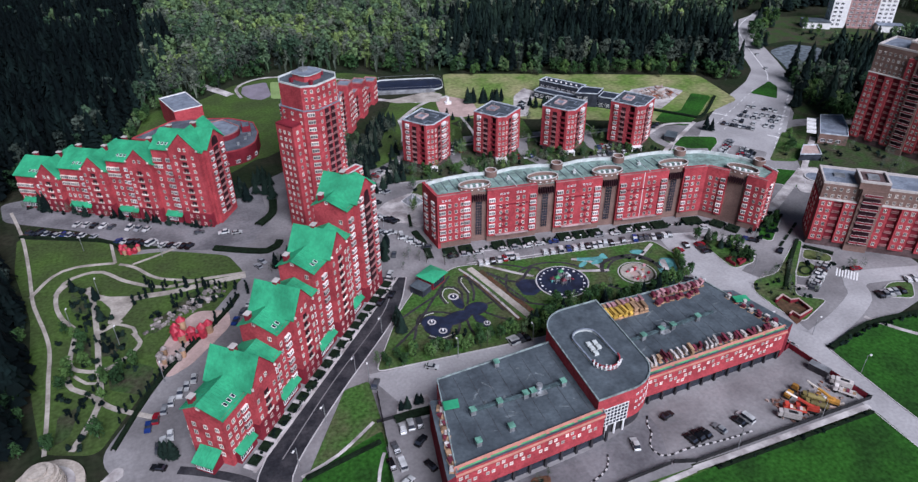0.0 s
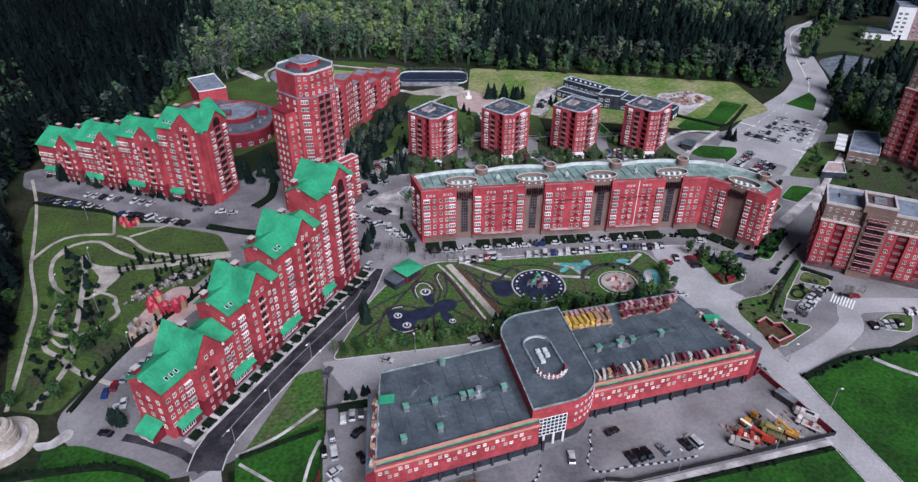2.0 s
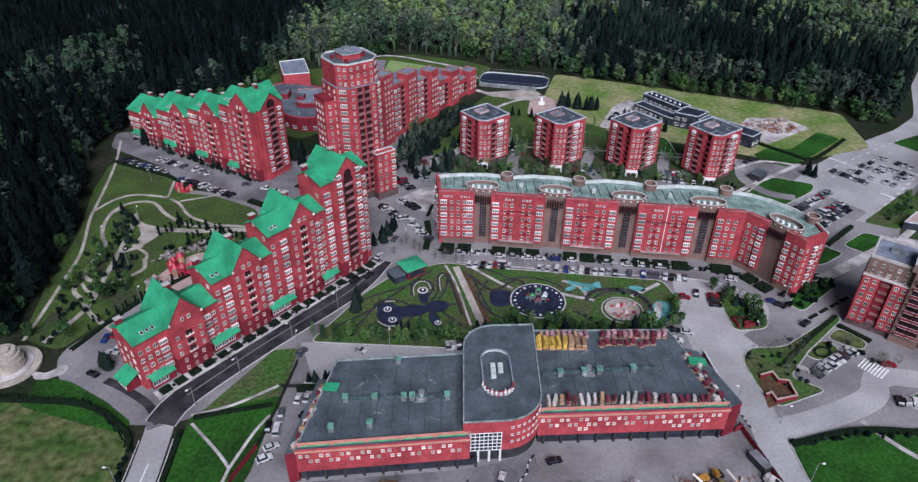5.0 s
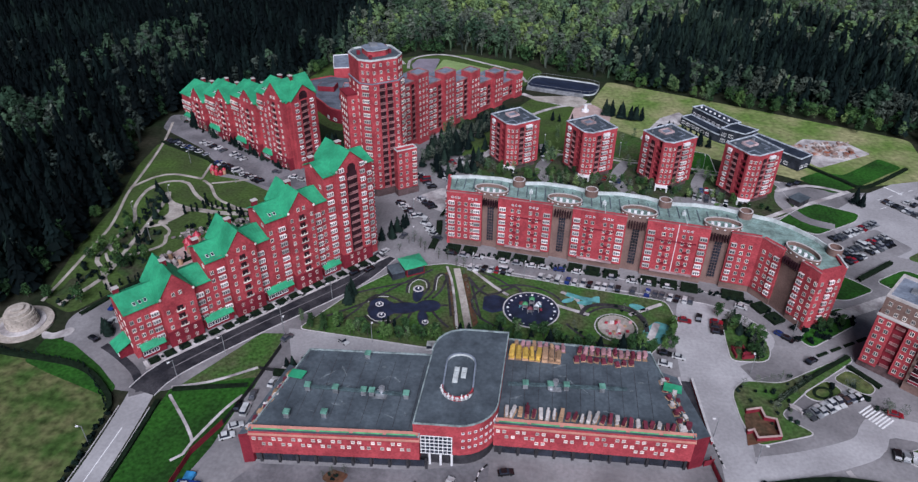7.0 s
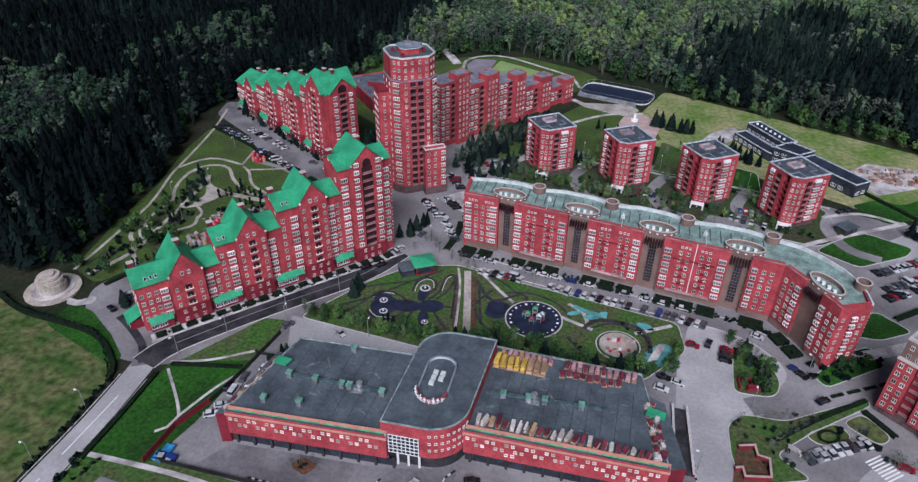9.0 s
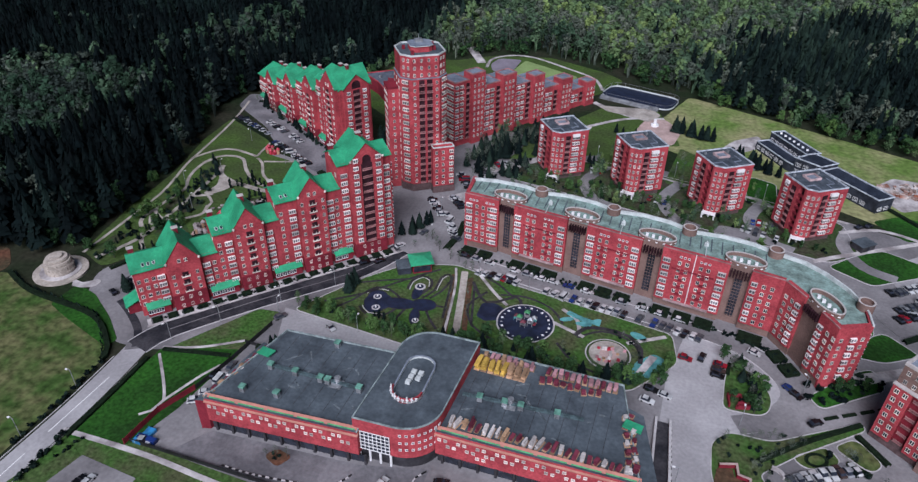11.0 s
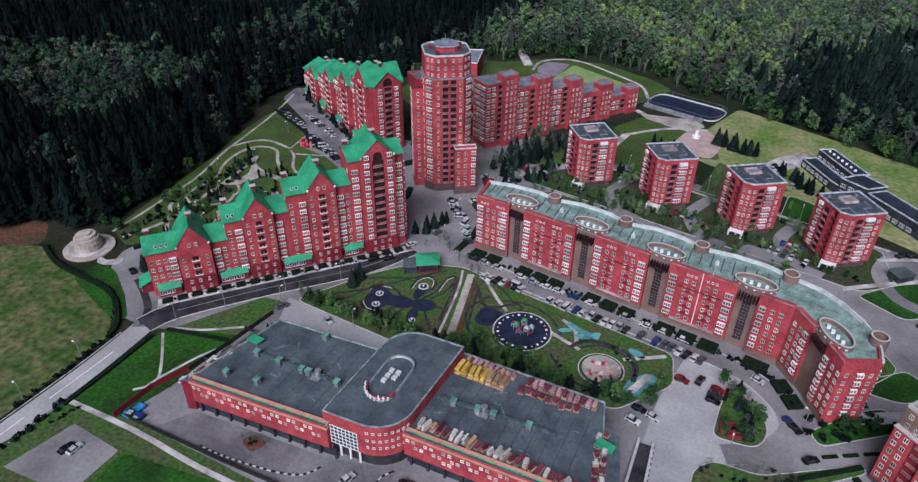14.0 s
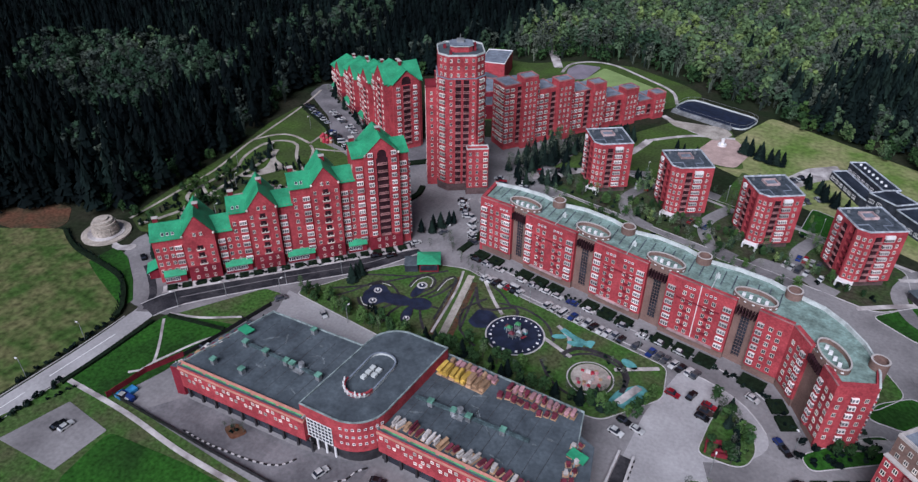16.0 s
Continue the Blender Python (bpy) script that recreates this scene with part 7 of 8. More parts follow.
for pts, w, h in (([(-10, 112), (-12, 117), (-29, 128), (-60, 131), (-77, 137)], 1.6, 1.3), ([(4, 84), (-2.8 + 6.6, 100), (3, 118)], 1.4, 1.0), ([(5, 123), (27, 128)], 1.2, 0.9), ([(176, 112), (198, 117), (222, 115)], 1.6, 1.2), ([(110, 86.2), (166, 86.2)], 0.9, 0.7), ([(-86, 289), (-52, 272), (-44, 258)], 1.2, 1.0), ([(-44, 152), (-31, 178), (-10, 204), (-4, 214)], 1.3, 1.0), ([(20, 222), (30, 235), (28, 246)], 2.5, 1.2), ([(70, 210), (71, 222), (70, 232)], 2.5, 1.0), ([(187, 144), (200.5, 156.5), (215.5, 168.5)], 1.4, 0.8), ([(213.8, 163.5), (220.8, 155)], 1.6, 1.0), ([(178, 176), (178.5, 182)], 1.2, 0.7), ([(210, 152), (216, 149.6)], 1.2, 0.8), ([(-10, 250), (10, 240), (16, 246)], 3.0, 1.0), ([(9, 262), (16, 270), (18, 282)], 3.5, 1.0), ([(70, 236), (72, 246)], 1.2, 0.9)):
    strip("hedge", pts, w, h, HEDGE, "dark green clipped hedge", "hedge", kind="", thick=h)
slab("planting", [(175, 126), (184.2, 129.5), (184.6, 136), (181, 136.5), (180.5, 139), (176.5, 138)], 0.3, EARTH, "dark red planted court inside the garden wall", "planting", r=0.5, thick=0.2)
wall_run = Shape()
coping(wall_run, [(177, 138.2), (181.1, 139.6), (181.6, 136.3), (184.6, 135.8), (184.5, 129.9), (178.2, 128.4), (177.7, 131.4), (175.5, 130.5)], 0, 1.6, 0.5, closed=False)
wall_cap = Shape()
coping(wall_cap, [(177, 138.2), (181.1, 139.6), (181.6, 136.3), (184.6, 135.8), (184.5, 129.9), (178.2, 128.4), (177.7, 131.4), (175.5, 130.5)], 1.6, 1.75, 0.55, closed=False)
tagged(part("garden_wall_coping", wall_cap, PINK), "pale pink coping on the garden wall", "coping", kind="structure")
tagged(part("brick_garden_wall", wall_run, BRICK_DARK), "angular red brick garden wall on the lawn", "garden wall")


# street lamps
def street_lamp():
    t = thing("street_lamp", "slim grey street lamp with a small white head", "street lamp", group="street lamps")
    part("pole", Shape().prism(disc(0, 0, 0.11, n=6), 0, 7.5), METAL, t)
    part("arm", Shape().box(-0.06, 0, 7.3, 0.06, 1.2, 7.42), METAL, t)
    part("head", Shape().box(-0.22, 0.9, 7.2, 0.22, 1.7, 7.45), WHITE, t)
    return t


spots = [(4, 128, 138), (14, 141, 138), (27, 158, 138), (40, 174, 138), (-8, 80, 90), (-8, 100, 90), (88, 198.5, -8), (108, 196, -8), (128, 193.5, -8), (150, 191, -8), (176, 120, -90), (176, 100, -90), (166, 128, 90), (30, 152, 0), (60, 153, 0), (86, 151, 0), (182, 156, 0), (200, 176, 40), (62, 214, 0), (58, 236, 0), (-30, 176, 0), (-44, 200, 0), (-60, 216, 0), (-52, 232, 0), (-30, 252, 180), (-60, 268, 180), (112, 312, 0), (150, 308, 0), (190, 300, 0), (150, 90, 0), (120, 90, 0)]
lamp_one = street_lamp()
lamp_one.matrix_basis = Matrix.Translation((*spots[0][:2], 0)) @ Matrix.Rotation(radians(spots[0][2]), 4, "Z")
for x, y, a in spots[1:]:
    copy_thing(lamp_one, Matrix.Translation((x, y, 0)) @ Matrix.Rotation(radians(a), 4, "Z"))


# ---- cars ----
def car_meshes(name, length, width, height, van=False):
    """Body, glass and wheel of a car that points along x."""
    L, W = length / 2, width / 2
    side = [(-L, 0.35), (L, 0.35), (L, 0.75), (L * 0.55, 0.95), (-L * 0.92, 0.98), (-L, 0.85)] if not van else [(-L, 0.35), (L, 0.35), (L, 0.95), (L * 0.62, 1.15), (-L, 1.2)]
    body, n = Shape(), len(side)
    for y0, y1 in ((-W, W),):
        for i in range(n):
            (x0, z0), (x1, z1) = side[i], side[(i + 1) % n]
            body.face([(x0, y1, z0), (x1, y1, z1), (x1, y0, z1), (x0, y0, z0)][::-1])
        body.face([(x, y0, z) for x, z in side])
        body.face([(x, y1, z) for x, z in side[::-1]])
    zb = 0.9 if not van else 1.1
    fx, rx = (0.42, -0.85) if not van else (0.6, -0.98)
    tf, tr = (0.12, -0.6) if not van else (0.4, -0.95)
    k = 0.84
    lo = [(L * fx, -W * 0.95, zb), (L * fx, W * 0.95, zb), (L * rx, W * 0.95, zb), (L * rx, -W * 0.95, zb)]
    hi = [(L * tf, -W * k, height), (L * tf, W * k, height), (L * tr, W * k, height), (L * tr, -W * k, height)]
    glass = Shape()
    for i in range(4):
        j = (i + 1) % 4
        glass.face([lo[i], lo[j], hi[j], hi[i]])
    roof = Shape().box(L * tr, -W * k, height - 0.06, L * tf, W * k, height + 0.03)
    wheel = Shape()
    ring = [(0.33 * math.cos(2 * math.pi * i / 10), 0.33 * math.sin(2 * math.pi * i / 10)) for i in range(10)]
    for i in range(10):
        a, b = ring[i], ring[(i + 1) % 10]
        wheel.face([(a[0], -0.1, a[1]), (b[0], -0.1, b[1]), (b[0], 0.1, b[1]), (a[0], 0.1, a[1])])
    wheel.face([(x, -0.1, z) for x, z in ring])
    wheel.face([(x, 0.1, z) for x, z in ring[::-1]])
    return body, glass, roof, wheel


RUBBER = material("tyre_rubber", (0.02, 0.02, 0.02), 0.9)
PAINTS = {n: material(n + "_car_paint", c, 0.25, 0.2, vary=0.04) for n, c in (("white", (0.72, 0.72, 0.72)), ("silver", (0.38, 0.39, 0.41)), ("black", (0.012, 0.012, 0.014)), ("grey", (0.10, 0.105, 0.115)), ("red", (0.35, 0.015, 0.03)), ("blue", (0.02, 0.05, 0.22)), ("brown", (0.07, 0.045, 0.04)))}
MODELS = {}
for kind_, dims in (("car", (4.4, 1.8, 1.45)), ("off_roader", (4.6, 1.9, 1.75)), ("van", (5.4, 2.0, 2.2))):
    b_, g_, r_, w_ = car_meshes(kind_, *dims, van=kind_ == "van")
    MODELS[kind_] = (g_.mesh("glazing", GLASS), w_.mesh("wheel", RUBBER), {c: (b_.mesh("body", p), r_.mesh("roof", p)) for c, p in PAINTS.items()}, dims)


def car(x, y, deg, colour, kind_="car", z=0.1, tilt=0):
    gm, wm, bodies, (L, W, H) = MODELS[kind_]
    words = {"car": "saloon car", "off_roader": "off-road car", "van": "van"}[kind_]
    t = thing(kind_, f"{colour} {words} parked on the asphalt", "van" if kind_ == "van" else "car", Matrix.Translation((x, y, z)) @ Matrix.Rotation(radians(deg), 4, "Z"), group="parked cars")
    body = part("body", bodies[colour][0], None, t)
    part("roof", bodies[colour][1], None, body)
    part("glazing", gm, None, body)
    for sx in (-0.3, 0.3):
        for sy in (-0.46, 0.46):
            part("wheel", wm, None, t, m=Matrix.Translation((sx * L, sy * W, 0.33)))
    return t


def pick():
    return random.choices(("white", "silver", "black", "grey", "red", "blue", "brown"), (42, 14, 22, 11, 4, 7, 2))[0], random.choices(("car", "off_roader", "van"), (55, 40, 3))[0]


def car_row(a, b, n, turn, skip=0.15):
    """n places between a and b; cars turned by that angle from the row."""
    base = math.degrees(math.atan2(b[1] - a[1], b[0] - a[0]))
    for i in range(n):
        if random.random() < skip:
            continue
        t_ = (i + 0.5) / n
        c, k = pick()
        car(a[0] + (b[0] - a[0]) * t_ + random.uniform(-0.25, 0.25), a[1] + (b[1] - a[1]) * t_ + random.uniform(-0.25, 0.25), base + turn + random.uniform(-3, 3) + random.choice((0, 180)), c, k)


random.seed(11)
car_row((76, 208.8), (118, 203.8), 8, 0, 0.1)
car_row((118, 203.8), (178, 196.4), 9, 0, 0.25)
car_row((86, 200.4), (104, 199.0), 7, 80, 0.0)
car_row((106, 198.6), (126, 196.2), 6, 80, 0.45)
car_row((126, 196.2), (160, 192.6), 13, 80, 0.2)
car_row((160, 192.0), (170, 190.6), 4, 80, 0.1)
for a, b, n, turn, sk in (((53.3, 273), (62.4, 260), 6, 75, 0.1), ((60.4, 281), (69, 269), 6, 75, 0.1), ((57.8, 250.7), (65.6, 242.2), 5, 75, 0.1), ((49.6, 245.6), (59.7, 233.2), 6, 75, 0.1), ((60, 236), (72, 217), 7, 40, 0.15), ((56, 216), (60, 226), 2, 0, 0.2),
                          ((-84, 291), (-56, 277), 12, 70, 0.25), ((-48, 271), (-18, 254), 12, 75, 0.1), ((-66, 292), (-34, 275), 9, 80, 0.35), ((-22, 268), (2, 258), 5, 20, 0.3),
                          ((-36, 156), (-20, 175), 7, 30, 0.25), ((-8, 196), (4, 214), 4, 10, 0.3), ((-33, 147), (-28, 153), 3, 40, 0.0), ((3, 226), (8, 234), 3, 60, 0.2),
                          ((297, 295), (308, 281), 6, 90, 0.1), ((289, 289), (303, 272), 7, 90, 0.2), ((283.5, 285.5), (297.5, 268), 7, 90, 0.25), ((276, 281), (290, 263), 7, 90, 0.3), ((266.5, 279.5), (278, 265.5), 8, 90, 0.05), ((232.6, 241.2), (255.5, 258.2), 11, 88, 0.08), ((233.4, 230.6), (256.3, 247.6), 10, 88, 0.05), ((232.6, 225.0), (256.8, 243.2), 11, 88, 0.05),
                          ((110, 298), (118, 300), 2, 90, 0), ((158, 292), (163, 290), 2, 90, 0), ((180, 270), (196, 266), 6, 90, 0.1), ((184, 277), (194, 276), 4, 90, 0.2), ((66, 286), (76, 296), 3, 90, 0.2), ((140, 282), (150, 280), 3, 90, 0.3), ((226, 288), (234, 292), 2, 20, 0), ((176, 320), (186, 332), 5, 80, 0.1), ((170, 340), (176, 350), 4, 80, 0.2),
                           ((78, 153.6), (86, 153.6), 4, 95, 0), 
                          ((194.6, 139.4), (200.2, 143.2), 3, 88, 0), ((200.6, 143.4), (212.6, 151.2), 6, 88, 0), ((214, 128), (226, 127), 5, 80, 0.3), ((232, 132), (240, 130), 3, 80, 0.2), ((18, 73), (22, 75), 2, 60, 0), ((-34, 142), (-30, 140), 1, 0, 0)):
    car_row(a, b, n, turn, sk)
for x, y, d, c, k in ((108.2, 106.8, 15, "black", "car"), (93.5, 101, 75, "white", "off_roader"), (50.5, 151.5, -30, "white", "car"), (31.5, 150.5, 60, "grey", "off_roader"), (164.8, 179.2, -8, "red", "off_roader"), (170.0, 181.5, 75, "black", "off_roader"), (175.6, 180.0, -8, "red", "car"), (175.2, 177.2, -8, "brown", "off_roader"), (175.0, 174.6, -8, "black", "car"), (160.4, 160.0, -12, "white", "car"), (156.0, 161.2, -10, "black", "car"), (186, 190, -20, "white", "car"), (25.5, 90.5, 10, "white", "off_roader"), (155.5, 156, -10, "white", "off_roader"), (30, 112, 30, "white", "car"), (29, 108, 30, "white", "off_roader"), (34.2, 130.1, 84, "white", "car"), (36.8, 130.7, 84, "white", "off_roader"), (39.4, 130.4, 84, "grey", "car"), (37.7, 123.9, 40, "black", "off_roader"), (30.3, 124.2, 95, "grey", "car"), (30.4, 118.3, 92, "white", "van"), (37.6, 114.8, 110, "black", "car"), (27.6, 119.1, 92, "black", "car"),
                      (109.3, 97.0, 100, "black", "car"), (111.9, 97.2, 100, "black", "off_roader"), (114.4, 97.3, 100, "black", "car"), (119.3, 97.2, 105, "silver", "car"), (126.3, 97.4, 105, "black", "car"), (129.0, 97.8, 105, "white", "van"),
                      (52, 206, 60, "white", "car"), (49, 193, 55, "black", "car"), (44, 190, 50, "black", "off_roader"), (356, 345, 60, "white", "car"), (372, 372, 60, "white", "car"), (64, 231, 85, "white", "van"), (220.7, 143.9, -12, "red", "car"), (202.8, 164.3, 38, "black", "off_roader"), (196.2, 176.3, -40, "blue", "car"), (198, 174.4, -40, "black", "car"), (100.5, 200, -8, "white", "van")):
    car(x, y, d, c, k)


# ---- machines in the yard ----
def machine(x, y, deg, mat, label, style):
    t = thing("construction_truck", label, "truck", Matrix.Translation((x, y, 0.1)) @ Matrix.Rotation(radians(deg), 4, "Z") @ Matrix.Scale(0.82, 4), group="yard machines")
    part("chassis", Shape().box(-4.0, -0.9, 0.7, 3.7, 0.9, 1.15), BLACK, t)
    cab = Shape().prism([(2.2, -1.15), (3.6, -1.15), (3.9, -0.9), (3.9, 0.9), (3.6, 1.15), (2.2, 1.15)], 1.1, 2.2).prism([(2.2, -1.1), (3.3, -1.1), (3.6, -0.85), (3.6, 0.85), (3.3, 1.1), (2.2, 1.1)], 2.2, 3.1)
    part("cab", cab, mat, t)
    part("windscreen", Shape().box(3.52, -0.8, 2.2, 3.64, 0.8, 2.95), GLASS, t)
    if style == "flatbed":
        part("bed", Shape().box(-4.0, -1.2, 1.15, 1.9, 1.2, 1.4).box(-4.0, -1.2, 1.4, 1.9, -1.1, 2.0).box(-4.0, 1.1, 1.4, 1.9, 1.2, 2.0).box(-4.0, -1.1, 1.4, -3.9, 1.1, 2.0), mat, t)
        for k in range(5):
            part("load", Shape().box(-3.7 + k * 1.1, -0.9, 1.4, -2.8 + k * 1.1, 0.9, 1.8 + 0.25 * (k % 3)), (TAN, PALE, MAROON)[k % 3], t)
    elif style == "tank":
        tank = Shape()
        ring = [(1.15 * math.cos(2 * math.pi * k / 14), 2.35 + 1.05 * math.sin(2 * math.pi * k / 14)) for k in range(14)]
        for k in range(14):
            (y0, z0), (y1, z1) = ring[k], ring[(k + 1) % 14]
            tank.face([(-4.0, y0, z0), (1.9, y0, z0), (1.9, y1, z1), (-4.0, y1, z1)])
        tank.face([(-4.0, y_, z_) for y_, z_ in ring[::-1]])
        tank.face([(1.9, y_, z_) for y_, z_ in ring])
        part("tank", tank, mat, t)
        part("hatch", Shape().prism(disc(-1.0, 0, 0.45, n=10), 3.3, 3.7), STONE, t)
    elif style == "crane":
        part("turntable", Shape().prism(disc(-1.6, 0, 1.2, n=14), 1.15, 1.6), BLACK, t)
        part("crane_cab", Shape().box(-2.8, -1.2, 1.6, -0.2, 1.2, 2.8), mat, t)
        part("counterweight", Shape().box(-4.4, -1.1, 1.5, -2.8, 1.1, 2.6), mat, t)
        tilt = Matrix.Translation((-2.2, 0, 2.7)) @ Matrix.Rotation(radians(-24), 4, "Y")
        part("boom", Shape().box(0, -0.4, -0.35, 6.5, 0.4, 0.35, 0, tilt), mat, t)
        part("boom_tip", Shape().box(6.5, -0.26, -0.25, 11.0, 0.26, 0.25, 0, tilt), IVORY, t)
    elif style == "loader":
        part("engine_hood", Shape().box(-3.8, -1.0, 1.1, -0.2, 1.0, 2.3), mat, t)
        part("bucket", Shape().box(4.6, -1.4, 0.2, 5.6, 1.4, 1.1), BLACK, t)
        for y_ in (-0.7, 0.7):
            part("lift_arm", Shape().box(0, -0.15, -0.15, 2.6, 0.15, 0.15, 0, Matrix.Translation((2.6, y_, 1.7)) @ Matrix.Rotation(radians(18), 4, "Y")), mat, t)
    else:
        part("box_body", Shape().box(-4.0, -1.2, 1.15, 2.0, 1.2, 3.3), mat, t)
        part("roof_hatch", Shape().box(-2.6, -0.6, 3.3, 0.4, 0.6, 3.4), BLACK, t)
    for sx in (-3.0, -1.6, 2.8):
        for sy in (-1.0, 1.0):
            part("wheel", MODELS["car"][1], None, t, m=Matrix.Translation((sx, sy, 0.5)) @ Matrix.Scale(1.5, 4))
    return t


RED_M, YEL_M, OLIVE = paint("red_machine_paint", (0.52, 0.06, 0.04)), paint("yellow_machine_paint", (0.50, 0.24, 0.05)), paint("olive_sheet", (0.19, 0.15, 0.055))
machine(148.5, 100.8, 20, YEL_M, "yellow wheeled loader in the yard", "loader")
machine(144.6, 95.2, 140, RED_M, "bright red flatbed truck in the yard", "flatbed")
machine(141.0, 93.6, 140, PALE, "white truck beside the yard fence", "box")
machine(147.6, 94.0, 140, RED_M, "red crane truck in the yard", "crane")
machine(151.2, 93.8, 135, OLIVE, "olive tank truck in the yard", "tank")
machine(152.6, 96.4, 135, OLIVE, "second olive tank truck in the yard", "tank")
machine(155.8, 94.4, 128, YEL_M, "yellow mobile crane with a long boom", "crane")
machine(163.8, 95.2, 128, PALE, "white lorry at the yard wall", "flatbed")
machine(165.4, 98.2, 128, PALE, "white box lorry at the yard wall", "box")
skip = thing("site_hut", "dark grey site hut with a pale roof", "site hut", Matrix.Translation((164.0, 105.4, 0.06)) @ Matrix.Rotation(radians(-68), 4, "Z"))
part("wall", Shape().box(-3.0, -1.2, 0, 3.0, 1.2, 2.4), DARK_BASE, skip)
part("roof", Shape().box(-3.1, -1.3, 2.4, 3.1, 1.3, 2.55), METAL_GREY, skip)
scrap = Shape()
for k in range(70):
    x, y, a_ = random.uniform(139, 162), random.uniform(91.6, 94.4) + random.choice((0, 0, 4.5, 7)), random.uniform(0.2, 0.9)
    scrap.box(-a_, -a_ * 0.4, 0, a_, a_ * 0.4, random.uniform(0.2, 0.9), 0, Matrix.Translation((x, y, 0.06)) @ Matrix.Rotation(random.uniform(0, 3.1), 4, "Z"))
tagged(part("scrap", scrap, RUBBLE), "scrap and spare parts lying between the yard machines", "scrap", kind="stuff")
tagged(part("skip", Shape().box(27, 93.5, 0.1, 33, 95.0, 1.4, 0, Matrix.Translation((-4, -3.0, 0))), PAINTS["blue"]), "bright blue tarpaulin over stored goods", "tarpaulin")


# ---- trees ----
def foliage(name, stops, rough=0.9, scale=0.05, fine=0.5, spread=0.22):
    """Leaves whose colour follows the tint of each tree, with a broad and a fine noise over it."""
    mat = bpy.data.materials.new(name)
    mat.use_nodes = True
    nt = mat.node_tree
    bsdf = nt.nodes["Principled BSDF"]
    bsdf.inputs["Roughness"].default_value, bsdf.inputs["Specular IOR Level"].default_value = rough, 0.1
    tint = nt.nodes.new("ShaderNodeAttribute")
    tint.attribute_name = "tint"
    ramp = nt.nodes.new("ShaderNodeValToRGB")
    while len(ramp.color_ramp.elements) < len(stops):
        ramp.color_ramp.elements.new(0.5)
    for k, c in enumerate(stops):
        ramp.color_ramp.elements[k].position, ramp.color_ramp.elements[k].color = k / (len(stops) - 1), (*c, 1)
    nt.links.new(tint.outputs["Fac"], ramp.inputs["Fac"])
    out = ramp.outputs["Color"]
    geo = nt.nodes.new("ShaderNodeNewGeometry")
    for src, lo, hi in (("big", 1 - spread, 1 + spread), ("small", 1 - spread, 1 + spread), ("leaf", 0.8, 1.22)):
        if src == "leaf":
            value = geo.outputs["Random Per Island"]
            f0, f1 = 0.0, 1.0
        else:
            tex = nt.nodes.new("ShaderNodeTexNoise")
            tex.inputs["Scale"].default_value, tex.inputs["Detail"].default_value = (scale, 3) if src == "big" else (fine, 2)
            nt.links.new(geo.outputs["Position"], tex.inputs["Vector"])
            value, f0, f1 = tex.outputs["Fac"], 0.3, 0.7
        rng_ = nt.nodes.new("ShaderNodeMapRange")
        for key, v in (("From Min", f0), ("From Max", f1), ("To Min", lo), ("To Max", hi)):
            rng_.inputs[key].default_value = v
        nt.links.new(value, rng_.inputs["Value"])
        mul = nt.nodes.new("ShaderNodeVectorMath")
        mul.operation = "SCALE"
        nt.links.new(out, mul.inputs[0])
        nt.links.new(rng_.outputs["Result"], mul.inputs["Scale"])
        out = mul.outputs["Vector"]
    nt.links.new(out, bsdf.inputs["Base Color"])
    return mat


# Lowest stop is near black, reached by trees tinted as if in shadow.
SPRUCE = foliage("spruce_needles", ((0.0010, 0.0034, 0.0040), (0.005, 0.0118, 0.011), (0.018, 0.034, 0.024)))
LEAF = foliage("spring_leaves", ((0.024, 0.050, 0.03), (0.066, 0.110, 0.064), (0.106, 0.168, 0.072), (0.17, 0.235, 0.078)))
LEAF_BRIGHT = foliage("bright_spring_leaves", ((0.014, 0.036, 0.016), (0.036, 0.080, 0.028), (0.080, 0.145, 0.042)))
TWIG = foliage("bare_twigs", ((0.028, 0.040, 0.034), (0.084, 0.104, 0.080), (0.155, 0.178, 0.13)))
BARK = material("bark", (0.10, 0.085, 0.075), 0.95, vary=0.3, scale=0.5, fine=2.0)
rng = np.random.default_rng(5)


def spruce_tris(h, r, tiers=8, blades=7, thin=1.0):
    """Drooping, ragged whorls of needles, as loose triangles."""
    out = []
    for i in range(tiers):
        t = i / tiers
        z1, z0 = h * (0.16 + 0.84 * (t + 1.5 / tiers)), h * (0.10 + 0.84 * t)
        z1 = min(z1, h)
        rr = r * (1 - t) ** 0.85 + 0.012 * h
        for k in range(blades):
            a = 2 * math.pi * (k + rng.uniform(-0.3, 0.3)) / blades + i
            w = rng.uniform(0.30, 0.55) * thin
            q = rr * rng.uniform(0.7, 1.2)
            out.append([(0, 0, z1), (q * math.cos(a - w), q * math.sin(a - w), z0 + rng.uniform(-0.03, 0.04) * h), (q * math.cos(a + w), q * math.sin(a + w), z0 + rng.uniform(-0.03, 0.04) * h)])
    return np.array(out)


